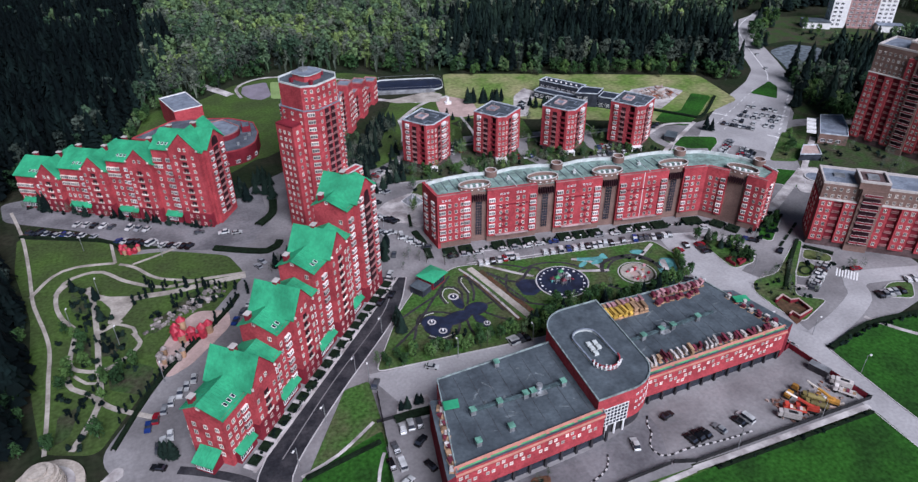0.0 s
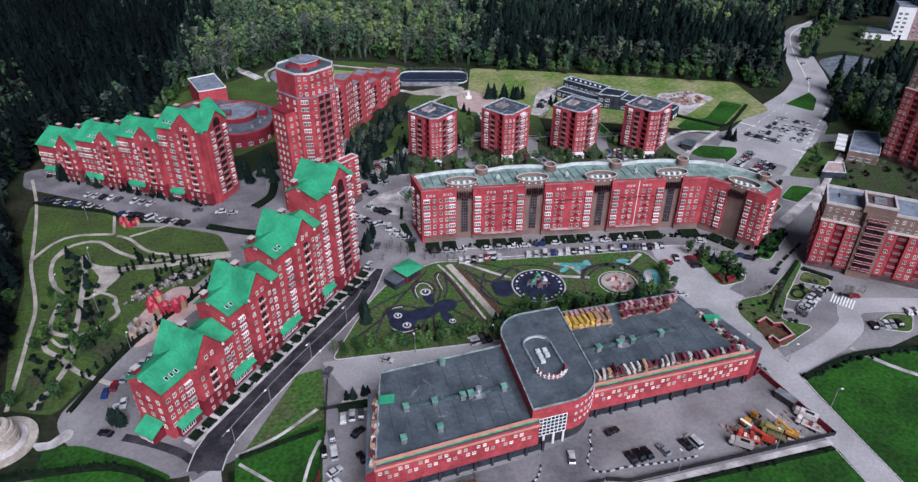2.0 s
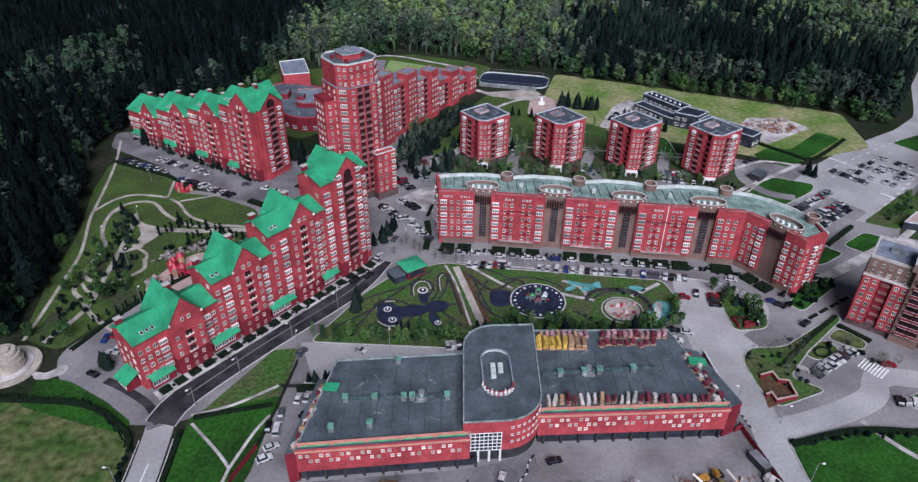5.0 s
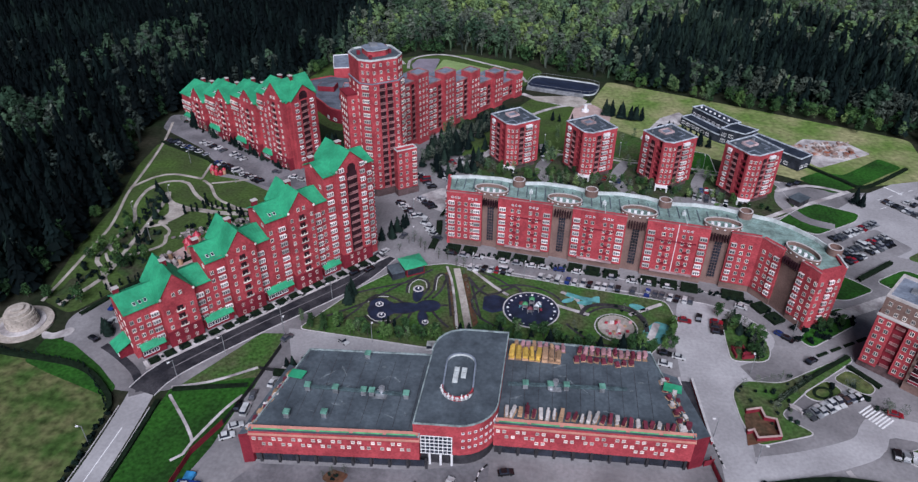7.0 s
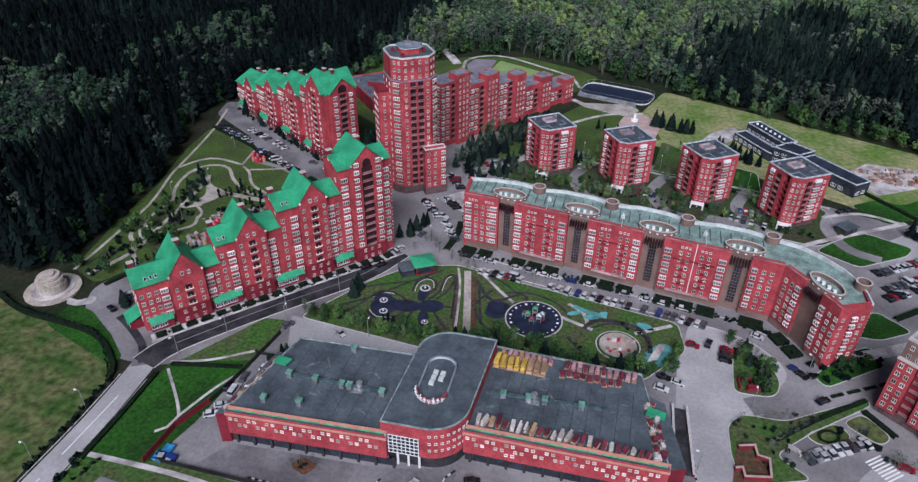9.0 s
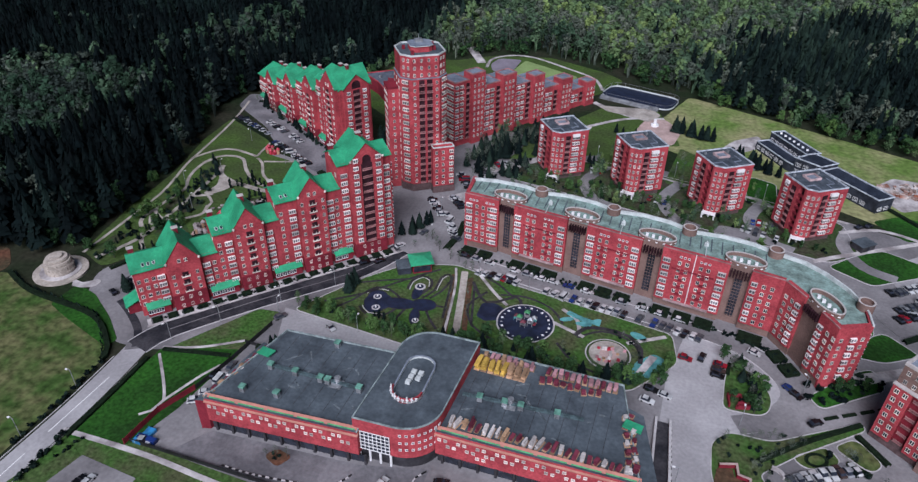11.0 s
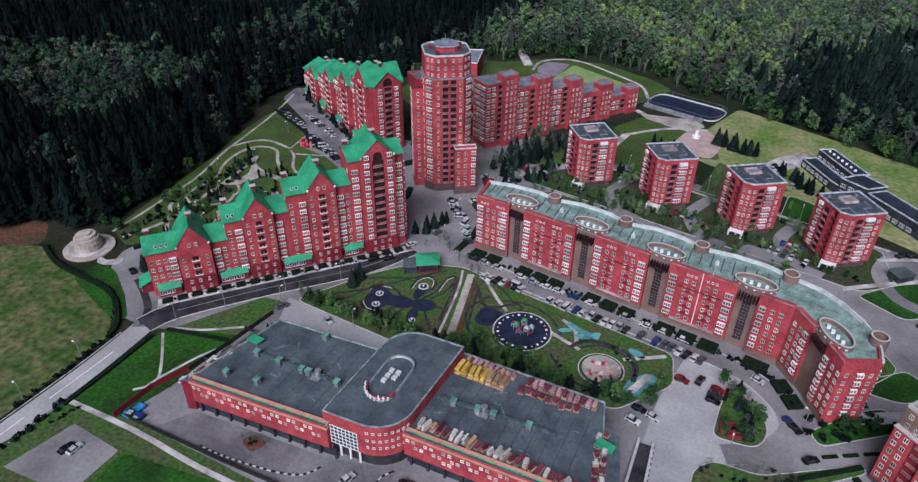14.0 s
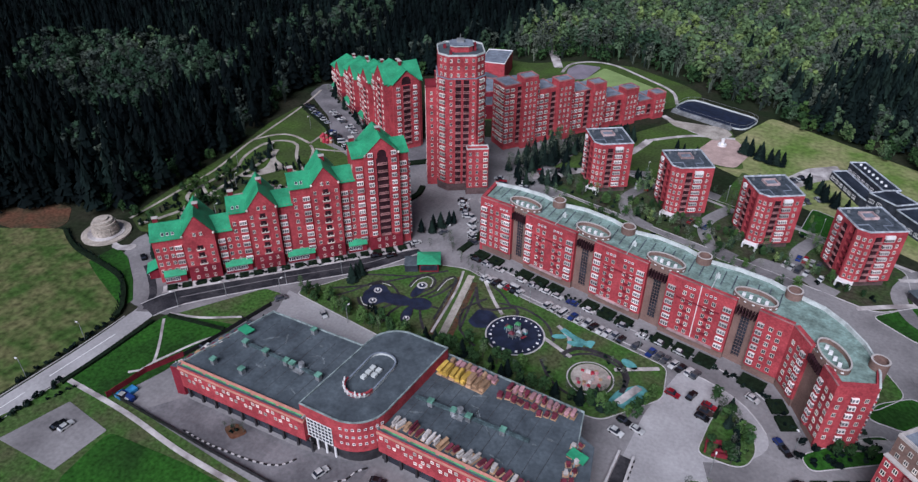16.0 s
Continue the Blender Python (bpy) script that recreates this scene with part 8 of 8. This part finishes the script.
def leafy_tris(h, r, n, size, base=0.35):
    """Leaf clumps on the shells of several rounded lobes that make up an uneven crown."""
    lobes = []
    for i in range(max(5, n // 16)):
        f = rng.uniform(0.12, 0.92)
        reach = r * math.sqrt(max(0.06, 1 - (1.7 * f - 0.72) ** 2))
        a, q = rng.uniform(0, 6.283), reach * 0.66 * math.sqrt(rng.random())
        lobes.append(np.array([q * math.cos(a), q * math.sin(a), h * (base + (1 - base) * f), r * rng.uniform(0.3, 0.5) * (1.12 - 0.4 * f)]))
    tall = min(1.7, max(0.8, 0.45 * h * (1 - base) / r))
    out = []
    for k in range(n):
        lobe = lobes[k % len(lobes)]
        d = rng.normal(0, 1, 3)
        d[2] = abs(d[2]) * (1 if rng.random() < 0.8 else -1)
        d /= np.linalg.norm(d)
        p = lobe[:3] + d * lobe[3] * np.array([1, 1, tall]) * rng.uniform(0.75, 1.1)
        p[2] = min(p[2], h)
        e = d + rng.normal(0, 0.35, 3)
        e /= np.linalg.norm(e)
        u = np.cross(e, (0.3, 0.5, 0.81))
        u /= np.linalg.norm(u)
        v, a, c = np.cross(e, u), rng.uniform(0, 6.283), size * rng.uniform(0.7, 1.35)
        out.append([p + c * (math.cos(a + b) * u + math.sin(a + b) * v) for b in (0, 2.09, 4.19)])
    return np.array(out)


def trunk_tris(h, r):
    out = []
    for k in range(4):
        a, b = 2 * math.pi * k / 4, 2 * math.pi * (k + 1) / 4
        out.append([(r * math.cos(a), r * math.sin(a), 0), (r * math.cos(b), r * math.sin(b), 0), (0, 0, h)])
    for k in range(4):
        a, z = k * 1.7, h * (0.4 + 0.12 * k)
        out.append([(0, 0, z), (0.06, 0.06, z - 0.4), (h * 0.14 * math.cos(a), h * 0.14 * math.sin(a), z + h * 0.14)])
    return np.array(out)


def tri_mesh(name, tris, mat, tints=None):
    me = bpy.data.meshes.new(name)
    n = len(tris)
    me.vertices.add(3 * n)
    me.loops.add(3 * n)
    me.polygons.add(n)
    me.vertices.foreach_set("co", np.ascontiguousarray(tris.reshape(-1), dtype=np.float32))
    me.loops.foreach_set("vertex_index", np.arange(3 * n, dtype=np.int32))
    me.polygons.foreach_set("loop_start", np.arange(0, 3 * n, 3, dtype=np.int32))
    me.polygons.foreach_set("loop_total", np.full(n, 3, dtype=np.int32))
    if tints is not None:
        me.attributes.new("tint", "FLOAT", "FACE").data.foreach_set("value", np.ascontiguousarray(tints, dtype=np.float32))
    me.materials.append(mat)
    me.update(calc_edges=True)
    return me


def inside(x, y, poly):
    """Which of the points lie in a plan."""
    hit = np.zeros(len(x), bool)
    for (x0, y0), (x1, y1) in zip(poly, poly[1:] + poly[:1]):
        if y0 != y1:
            hit ^= ((y0 > y) != (y1 > y)) & (x < (x1 - x0) * (y - y0) / (y1 - y0) + x0)
    return hit


ESTATE = [(-114, 126), (-92, 148), (-68, 154), (-72, 190), (-79, 236), (-92, 272), (-103, 308), (-98, 332), (-66, 350), (-48, 372), (-42, 400), (-34, 428), (-4, 430), (14, 452), (52, 462), (92, 446), (118, 432), (152, 420), (206, 398), (304, 356), (318, 334), (338, 348), (372, 404), (400, 446), (440, 474), (560, 528), (560, 512), (432, 448), (404, 412), (384, 372), (360, 334), (338, 300), (330, 270), (340, 250), (360, 150), (360, -60), (-60, -60), (-110, 60), (-118, 120)]
GLADE = [(352, 322), (372, 324), (400, 334), (440, 332), (510, 360), (500, 430), (446, 440), (410, 428), (384, 386)]
HOTEL = [(430, 450), (445, 390), (500, 350), (580, 350), (580, 450), (500, 462)]


def forest(step, r_max):
    xs, ys = np.meshgrid(np.arange(-560, 700, step), np.arange(60, 860, step))
    x, y = xs.ravel() + rng.uniform(-0.45, 0.45, xs.size) * step, ys.ravel() + rng.uniform(-0.45, 0.45, xs.size) * step
    ok = ~inside(x, y, ESTATE) & ~inside(x, y, GLADE) & ~inside(x, y, HOTEL) & (np.hypot(x - 90, y - 150) < r_max) & ~((y < 170) & (x > -60))
    ok &= ~((np.abs(x + 42 - 0.10 * (y - 600)) < 4) & (y > 520))
    return x[ok], y[ok]


fx, fy = forest(6.4, 665)
far_off = np.hypot(fx - 90, fy - 150)
patch = np.array([1.5 * noise.noise(Vector((a * 0.010, b * 0.014, 3.0))) + 0.7 * noise.noise(Vector((a * 0.03, b * 0.03, 7.0))) for a, b in zip(fx, fy)])
patch += np.where(fx < -40, -0.5, 0.24) + 0.45 * np.exp(-((far_off - 470) / 70) ** 2) * (fx > -20) + np.where(far_off > 540, 0.5, 0.0) + rng.normal(0, 0.14, len(fx))
patch += 0.75 * np.exp(-((fx + 185) / 70) ** 2 - ((fy - 285) / 55) ** 2) - 0.8 * np.exp(-((fx - 320) ** 2 + (fy - 420) ** 2) / 65 ** 2) - np.where((fx > 130) & (far_off < 400), 0.45, 0.0)
patch += 0.7 * np.exp(-((fx + 190) / 55) ** 2 - ((fy - 235) / 50) ** 2) - 0.7 * np.exp(-((fx - 215) ** 2 + (fy - 430) ** 2) / 45 ** 2) + np.where((fx > -20) & (fx < 200) & (fy > 470), 0.25, 0.0)


def near_edge(k):
    """Trees that stand within a share k of the way out from the estate's border."""
    return inside(fx, fy, [(a + (a - 100) * k, b + (b - 250) * k) for a, b in ESTATE])


kinds = np.where(patch < 0.08, 0, np.where(rng.random(len(fx)) < 0.5, 1, 2))
rim_ = near_edge(0.16) & (rng.random(len(fx)) < np.where(fx < -40, 0.16, 0.6))
kinds = np.where(rim_, np.where(rng.random(len(fx)) < 0.3, 1, 2), kinds)
kinds = np.where(near_edge(0.06) & (rng.random(len(fx)) < np.where(fx < -40, 0.3, 0.6)), 3, kinds)
shade_ = np.array([noise.noise(Vector((a * 0.02, b * 0.02, 11.0))) for a, b in zip(fx, fy)])
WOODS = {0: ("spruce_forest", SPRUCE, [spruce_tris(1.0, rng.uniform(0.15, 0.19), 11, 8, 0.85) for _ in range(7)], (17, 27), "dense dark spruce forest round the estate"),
         1: ("birch_forest", LEAF, [np.concatenate([leafy_tris(1.0, 0.25, 150, 0.05, 0.3), trunk_tris(0.6, 0.007)]) for _ in range(7)], (14, 22), "pale green birch wood in early spring leaf"),
         2: ("bare_forest", TWIG, [np.concatenate([leafy_tris(1.0, 0.24, 150, 0.038, 0.25), trunk_tris(0.7, 0.007)]) for _ in range(7)], (13, 20), "bare grey-brown birches not yet in leaf"),
         3: ("forest_edge", LEAF_BRIGHT, [leafy_tris(1.0, 0.42, 150, 0.07, 0.08) for _ in range(6)], (6, 12), "fresh green shrubs and young trees at the forest edge")}
for kind_, (name, mat, shapes, (h0, h1), label) in WOODS.items():
    idx = np.where(kinds == kind_)[0]
    chunks, tints = [], []
    for v, base in enumerate(shapes):
        ids = idx[v::len(shapes)]
        if not len(ids):
            continue
        h = rng.uniform(h0, h1, len(ids)) * np.where(rng.random(len(ids)) < 0.12, 1.15, 1.0)
        a = rng.uniform(0, 6.283, len(ids))
        flat = base.reshape(-1, 3)
        fat = rng.uniform(0.85, 1.35, len(ids))
        c, s = np.cos(a) * h * fat, np.sin(a) * h * fat
        px = flat[None, :, 0] * c[:, None] - flat[None, :, 1] * s[:, None] + fx[ids][:, None]
        py = flat[None, :, 0] * s[:, None] + flat[None, :, 1] * c[:, None] + fy[ids][:, None]
        pz = flat[None, :, 2] * h[:, None]
        chunks.append(np.stack([px, py, pz], -1).reshape(-1, 3, 3))
        # Lower tint puts shadow into the western trees; border trees are darker too.
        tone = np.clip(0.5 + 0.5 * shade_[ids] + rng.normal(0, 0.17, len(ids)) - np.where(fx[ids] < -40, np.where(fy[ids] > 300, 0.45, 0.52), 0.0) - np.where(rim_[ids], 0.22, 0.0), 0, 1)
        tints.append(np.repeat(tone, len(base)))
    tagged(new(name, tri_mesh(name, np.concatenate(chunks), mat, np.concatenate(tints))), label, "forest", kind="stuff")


CROWNS, FAR, TONES = {}, {}, {}


def tree_kind(label, crown, trunk_h, trunk_r, mat, group):
    t = thing("tree", label, "tree", group=group)
    s, ring = Shape(), 7
    for i in range(ring):
        a, b = 2 * math.pi * i / ring, 2 * math.pi * (i + 1) / ring
        s.face([(trunk_r * math.cos(a), trunk_r * math.sin(a), 0), (trunk_r * math.cos(b), trunk_r * math.sin(b), 0), (trunk_r * 0.3 * math.cos(b), trunk_r * 0.3 * math.sin(b), trunk_h), (trunk_r * 0.3 * math.cos(a), trunk_r * 0.3 * math.sin(a), trunk_h)])
    for k in range(5):
        a, z = k * 2.4, trunk_h * (0.35 + 0.12 * k)
        tip = Vector((math.cos(a) * trunk_h * 0.25, math.sin(a) * trunk_h * 0.25, z + trunk_h * 0.22))
        for off in (Vector((0.07, 0, 0)), Vector((0, 0.07, 0))):
            s.face([Vector((0, 0, z)) - off, Vector((0, 0, z)) + off, tip])
    part("trunk", s, BARK, t)
    part("crown", tri_mesh("crown", crown, mat, np.full(len(crown), rng.uniform(0.25, 0.85))), None, t)
    CROWNS[t.name] = (crown, mat)
    return t


KINDS = {
    "fir": [tree_kind("dark green young fir with ragged whorls", spruce_tris(9, 2.2, 11, 9), 7, 0.16, SPRUCE, "garden firs") for _ in range(3)],
    "thuja": [tree_kind("slim dark columnar thuja", np.concatenate([leafy_tris(4.4, 0.8, 170, 0.33, 0.03), spruce_tris(4.6, 0.55, 7, 6)]), 3, 0.1, SPRUCE, "columnar thujas") for _ in range(2)],
    "leafy": [tree_kind("young broadleaf tree in fresh spring leaf", leafy_tris(7.5, 2.5, 380, 0.4, 0.18), 6, 0.16, LEAF_BRIGHT, "young leafy trees") for _ in range(4)],
    "pale": [tree_kind("thin tree with pale olive spring leaves", leafy_tris(9, 2.1, 260, 0.27, 0.22), 8, 0.15, LEAF, "pale spring trees") for _ in range(4)],
    "bare": [tree_kind("bare brown-grey tree with thin twigs", leafy_tris(8, 2.3, 230, 0.17, 0.22), 7, 0.15, TWIG, "bare trees") for _ in range(3)],
    "bush": [tree_kind("low rounded dark green bush", leafy_tris(2.2, 1.5, 150, 0.4, 0.1), 1.2, 0.1, SPRUCE, "garden bushes") for _ in range(3)]}
used = set()


def tree(kind_, x, y, scale=1.0):
    pool_ = KINDS[kind_]
    t = random.choice(pool_)
    m = Matrix.Translation((x, y, 0.1)) @ Matrix.Rotation(random.uniform(0, 6.28), 4, "Z") @ Matrix.Scale(scale * random.uniform(0.8, 1.2), 4)
    if t not in used:
        used.add(t)
        t.matrix_basis = m
        return t
    c = copy_thing(t, m)
    c.matrix_basis = m
    return c


def far_tree(kind_, x, y, scale):
    """A crown that joins the undergrowth of its kind."""
    crown, mat = CROWNS[random.choice(KINDS[kind_]).name]
    a, k = random.uniform(0, 6.28), scale * random.uniform(0.8, 1.2)
    turn = np.array([[math.cos(a), -math.sin(a), 0], [math.sin(a), math.cos(a), 0], [0, 0, 1]])
    TONES.setdefault(mat.name, []).append(np.full(len(crown), random.uniform(0.1, 0.95)))
    FAR.setdefault(mat.name, []).append((crown.reshape(-1, 3) @ turn.T * k + np.array([x, y, 0.1])).reshape(-1, 3, 3))


def grow(kind_, pts, n, spread, scale=1.0, joined=False):
    """n trees along a line, with that spread to its sides."""
    seg = [(Vector(a), Vector(b)) for a, b in zip(pts, pts[1:])]
    total = sum((b - a).length for a, b in seg)
    for i in range(n):
        d = total * (i + random.random() * 0.6) / n
        for a, b in seg:
            if d <= (b - a).length:
                p = a + (b - a) * (d / (b - a).length)
                break
            d -= (b - a).length
        (far_tree if joined else tree)(kind_ if isinstance(kind_, str) else random.choice(kind_), p.x + random.uniform(-spread, spread), p.y + random.uniform(-spread, spread), scale)


random.seed(23)
grow(("bush", "bush", "bare", "fir"), [(-89, 316), (-9, 266.5)], 64, 0.9, 0.6, joined=True)
grow("bush", [(76, 211), (116, 206), (144, 202), (176, 197), (190, 193), (198, 182)], 120, 1.3, 0.55, joined=True)
grow("bush", [(-7, 134), (50, 199)], 70, 0.8, 0.4, joined=True)
grow("bush", [(7, 78), (9, 86)], 5, 0.6, 0.5, joined=True)
grow(("bush", "bare"), [(125, 170), (133, 163), (146, 164), (152, 178), (140, 184)], 24, 1.2, 0.5, joined=True)
grow(("leafy", "leafy", "pale", "bush"), [(36, 158), (60, 158), (92, 156)], 40, 2.6, 0.72)
grow(("leafy", "leafy", "fir", "bush"), [(88, 158), (112, 158), (134, 160), (158, 163)], 40, 2.2, 0.8)
grow(("leafy", "pale"), [(92, 160), (106, 164), (124, 163)], 10, 2.0, 0.9)
grow("leafy", [(156, 164), (161, 176)], 7, 0.8, 0.6)
grow(("leafy", "fir", "bare"), [(179, 182), (188, 172), (186, 163)], 16, 3.0, 0.75)
grow("bare", [(56, 206), (60, 216), (72, 206), (88, 197)], 9, 1.5, 0.6)
grow(("bare", "fir", "fir"), [(60, 286), (70, 312), (84, 338), (92, 352)], 40, 5.0, 1.0, joined=True)
grow(("fir", "pale", "bare"), [(56, 296), (66, 326)], 16, 4.0, 1.1, joined=True)
grow("fir", [(20, 296), (8, 300), (2, 290), (16, 285)], 14, 4.0, 1.0)
grow("fir", [(144, 364), (152, 360), (166, 354)], 12, 2.2, 1.0)
grow(("pale", "bare", "leafy"), [(84, 280), (106, 274), (130, 272), (156, 266), (186, 256)], 30, 4.0, 0.75, joined=True)
grow(("bare", "pale", "bush", "bare"), [(76, 246), (110, 248), (140, 244), (176, 238), (206, 226)], 70, 8.0, 0.75, joined=True)
grow(("bush", "bare", "pale"), [(84, 268), (112, 262), (142, 256), (176, 250), (204, 238)], 50, 5.0, 0.75, joined=True)
grow(("bush", "pale", "bare", "bare"), [(84, 282), (112, 278), (120, 272), (146, 276), (156, 268), (166, 276), (190, 266), (198, 266)], 70, 4.0, 0.7, joined=True)
grow(("bush", "pale", "fir"), [(82, 300), (84, 312), (112, 306), (116, 290), (118, 302)], 26, 3.0, 0.75, joined=True)
grow(("bush", "pale", "bare"), [(150, 302), (156, 290), (157, 282), (188, 296), (190, 284)], 26, 2.5, 0.7, joined=True)
grow(("bush", "fir", "bare", "fir"), [(56, 280), (60, 296), (72, 318), (82, 332), (90, 346)], 90, 6.0, 1.0, joined=True)
grow(("bush", "fir", "bare"), [(64, 272), (76, 280), (82, 292)], 24, 4.0, 0.9, joined=True)
grow(("bush", "bare", "bare"), [(178, 148), (188, 151), (198, 157), (192, 147), (186, 140), (194, 134)], 30, 2.2, 0.5, joined=True)
grow(("bush", "thuja"), [(-60, 234), (-57, 224), (-54, 204), (-46, 204), (-42, 184), (-57, 168)], 44, 2.5, 0.7, joined=True)
grow("thuja", [(-38, 234), (-30, 228), (-22, 226), (-13, 222), (-30, 216)], 16, 1.5, 0.9)
grow("bush", [(203, 175), (211, 184), (219, 190)], 24, 4.0, 0.9, joined=True)
grow(("leafy", "bush"), [(180, 180), (186, 174), (188, 166), (180, 163)], 16, 2.0, 0.7, joined=True)
grow("bush", [(420, 350), (450, 372), (470, 384)], 14, 8.0, 1.5, joined=True)
grow(("pale", "bare"), [(116, 306), (122, 330), (150, 306), (158, 330), (186, 300)], 24, 4.0, 0.7, joined=True)
grow("fir", [(116, 352), (126, 344), (134, 336)], 6, 3.0, 0.6)
grow("fir", [(178, 342), (186, 336), (196, 324)], 9, 2.0, 0.9)
grow("thuja", [(-24, 226), (-14, 224), (-5, 220), (4, 212), (12, 206)], 14, 1.5, 0.9)
grow("thuja", [(-44, 163), (-36, 172), (-27, 184), (-14, 200), (-3, 213)], 26, 1.2, 0.75)
grow("thuja", [(-40, 221), (-33, 228)], 4, 1.0, 1.0)
grow("bush", [(-64, 240), (-55, 226), (-48, 210), (-44, 196), (-54, 186)], 22, 3.5, 1.0, joined=True)
grow(("bush", "leafy"), [(-62, 214), (-56, 196), (-60, 180), (-52, 172), (-40, 190)], 30, 3.5, 0.8, joined=True)
grow("bush", [(-34, 212), (-22, 214), (-8, 218)], 16, 3.0, 0.8, joined=True)
grow("fir", [(-66, 244), (-52, 227), (-47, 176)], 5, 1.5, 0.7)
grow(("bush", "leafy"), [(-66, 160), (-58, 160), (-50, 156)], 8, 3.0, 0.9)
grow("fir", [(-80, 313), (-76, 309)], 3, 1.5, 0.9)
grow("fir", [(-30, 146), (-27, 144)], 4, 1.2, 0.7)
grow("fir", [(50, 212), (54, 222), (56, 230)], 6, 1.5, 0.9)
grow(("fir", "bare"), [(10, 224), (16, 232), (24, 240)], 10, 3.0, 0.7)
grow("fir", [(47, 173), (46, 178)], 3, 1.0, 0.8)
grow("thuja", [(60, 164), (66, 162)], 4, 1.5, 0.8)
grow("fir", [(35.4, 137.8), (45, 138.4)], 4, 0.2, 0.5)
grow(("bush", "bare"), [(60.5, 98.6), (65.4, 99.4)], 6, 0.8, 0.45)
grow("bare", [(79.0, 194), (83, 180), (86.6, 165)], 9, 0.4, 0.35, joined=True)
grow("bare", [(85.4, 194), (89, 182), (92.8, 168)], 9, 0.4, 0.35, joined=True)
grow("bush", [(-8, 76), (-8, 96), (-9, 112)], 16, 0.6, 0.7, joined=True)
grow("bush", [(3, 66), (4, 80), (2, 86)], 10, 0.8, 0.8, joined=True)
grow("thuja", [(-28, 129), (-46, 131), (-60, 132), (-76, 137)], 34, 0.5, 0.4, joined=True)
grow("thuja", [(-10, 113), (-20, 122), (-28, 129)], 16, 0.5, 0.4, joined=True)
grow(("bare", "bush"), [(178, 146), (188, 146), (186, 132)], 10, 3.0, 0.55, joined=True)
grow(("bush", "bare"), [(206, 156), (214, 150), (222, 140)], 14, 2.5, 0.7, joined=True)
grow(("bush", "leafy"), [(206, 178), (216, 184), (226, 190)], 12, 2.5, 0.7, joined=True)
grow(("leafy", "pale", "fir"), [(366, 320), (350, 300), (338, 286), (340, 268)], 22, 7.0, 1.3, joined=True)
grow(("leafy", "pale"), [(330, 258), (346, 276), (380, 318), (410, 332)], 26, 8.0, 1.3, joined=True)
grow(("leafy", "pale", "fir", "leafy"), [(378, 382), (396, 402), (420, 424), (446, 440)], 30, 6.0, 1.3, joined=True)
grow(("leafy", "pale", "bush"), [(404, 330), (432, 344), (446, 372), (440, 396), (452, 410)], 34, 7.0, 1.2, joined=True)
grow(("bush", "bare", "bush"), [(272, 210), (284, 222), (300, 232), (318, 222), (310, 204), (290, 194)], 40, 5.0, 0.8, joined=True)
grow(("leafy", "bush"), [(270, 232), (284, 244), (292, 254)], 10, 2.0, 0.7, joined=True)
grow(("leafy", "pale", "bush", "leafy"), [(80, 266), (110, 260), (142, 252), (176, 244), (206, 230)], 46, 5.0, 0.7, joined=True)
grow(("leafy", "bush"), [(82, 286), (108, 280), (118, 284), (144, 278), (154, 280), (184, 270), (194, 268), (216, 262)], 44, 2.5, 0.6, joined=True)
grow("fir", [(322, 286), (326, 282)], 3, 1.5, 1.2)
grow("fir", [(252, 278), (258, 270)], 2, 1.0, 0.9)
grow("bush", [(110, 86.2), (140, 86.2), (166, 86.2)], 14, 0.4, 0.5, joined=True)
grow("bush", [(176, 112), (198, 116), (222, 114)], 16, 0.8, 0.7, joined=True)
grow(("pale", "leafy"), [(150, 416), (200, 396), (250, 376), (300, 352)], 30, 4.0, 1.2, joined=True)
grow(("leafy", "pale"), [(-48, 372), (-40, 402), (-26, 424)], 14, 4.0, 1.1, joined=True)
grow(("leafy", "bush"), [(-80, 232), (-74, 196), (-72, 170)], 18, 3.0, 0.9, joined=True)
for plan, z in EDGES:
    s = Shape()
    coping(s, plan, z - 0.12, z + 0.07, 0.22)
    tagged(part("kerb", s, KERB), "thin pale stone kerb round a lawn", "kerb", kind="structure")
for mat_name, chunks in FAR.items():
    tagged(new("undergrowth", tri_mesh("undergrowth", np.concatenate(chunks), bpy.data.materials[mat_name], np.concatenate(TONES[mat_name]))), "shrubs, hedging and young trees at the borders", "shrubs", kind="stuff")
rocks = Shape()
for k in range(90):
    a = random.random()
    x, y, r_ = -34 + 24 * a + random.uniform(-2.5, 2.5), 205 + 15 * a + random.uniform(-3, 3), random.uniform(0.3, 0.9)
    m = Matrix.Translation((x, y, 0.25)) @ Matrix.Rotation(random.uniform(0, 3), 4, "Z") @ Matrix.Rotation(random.uniform(-0.4, 0.4), 4, "X")
    rocks.box(-r_, -r_ * 0.7, -0.1, r_, r_ * 0.7, r_ * 0.8, 0, m)
tagged(part("rockery", rocks, ROCK), "scattered grey rocks of a garden rockery", "rocks", kind="stuff")
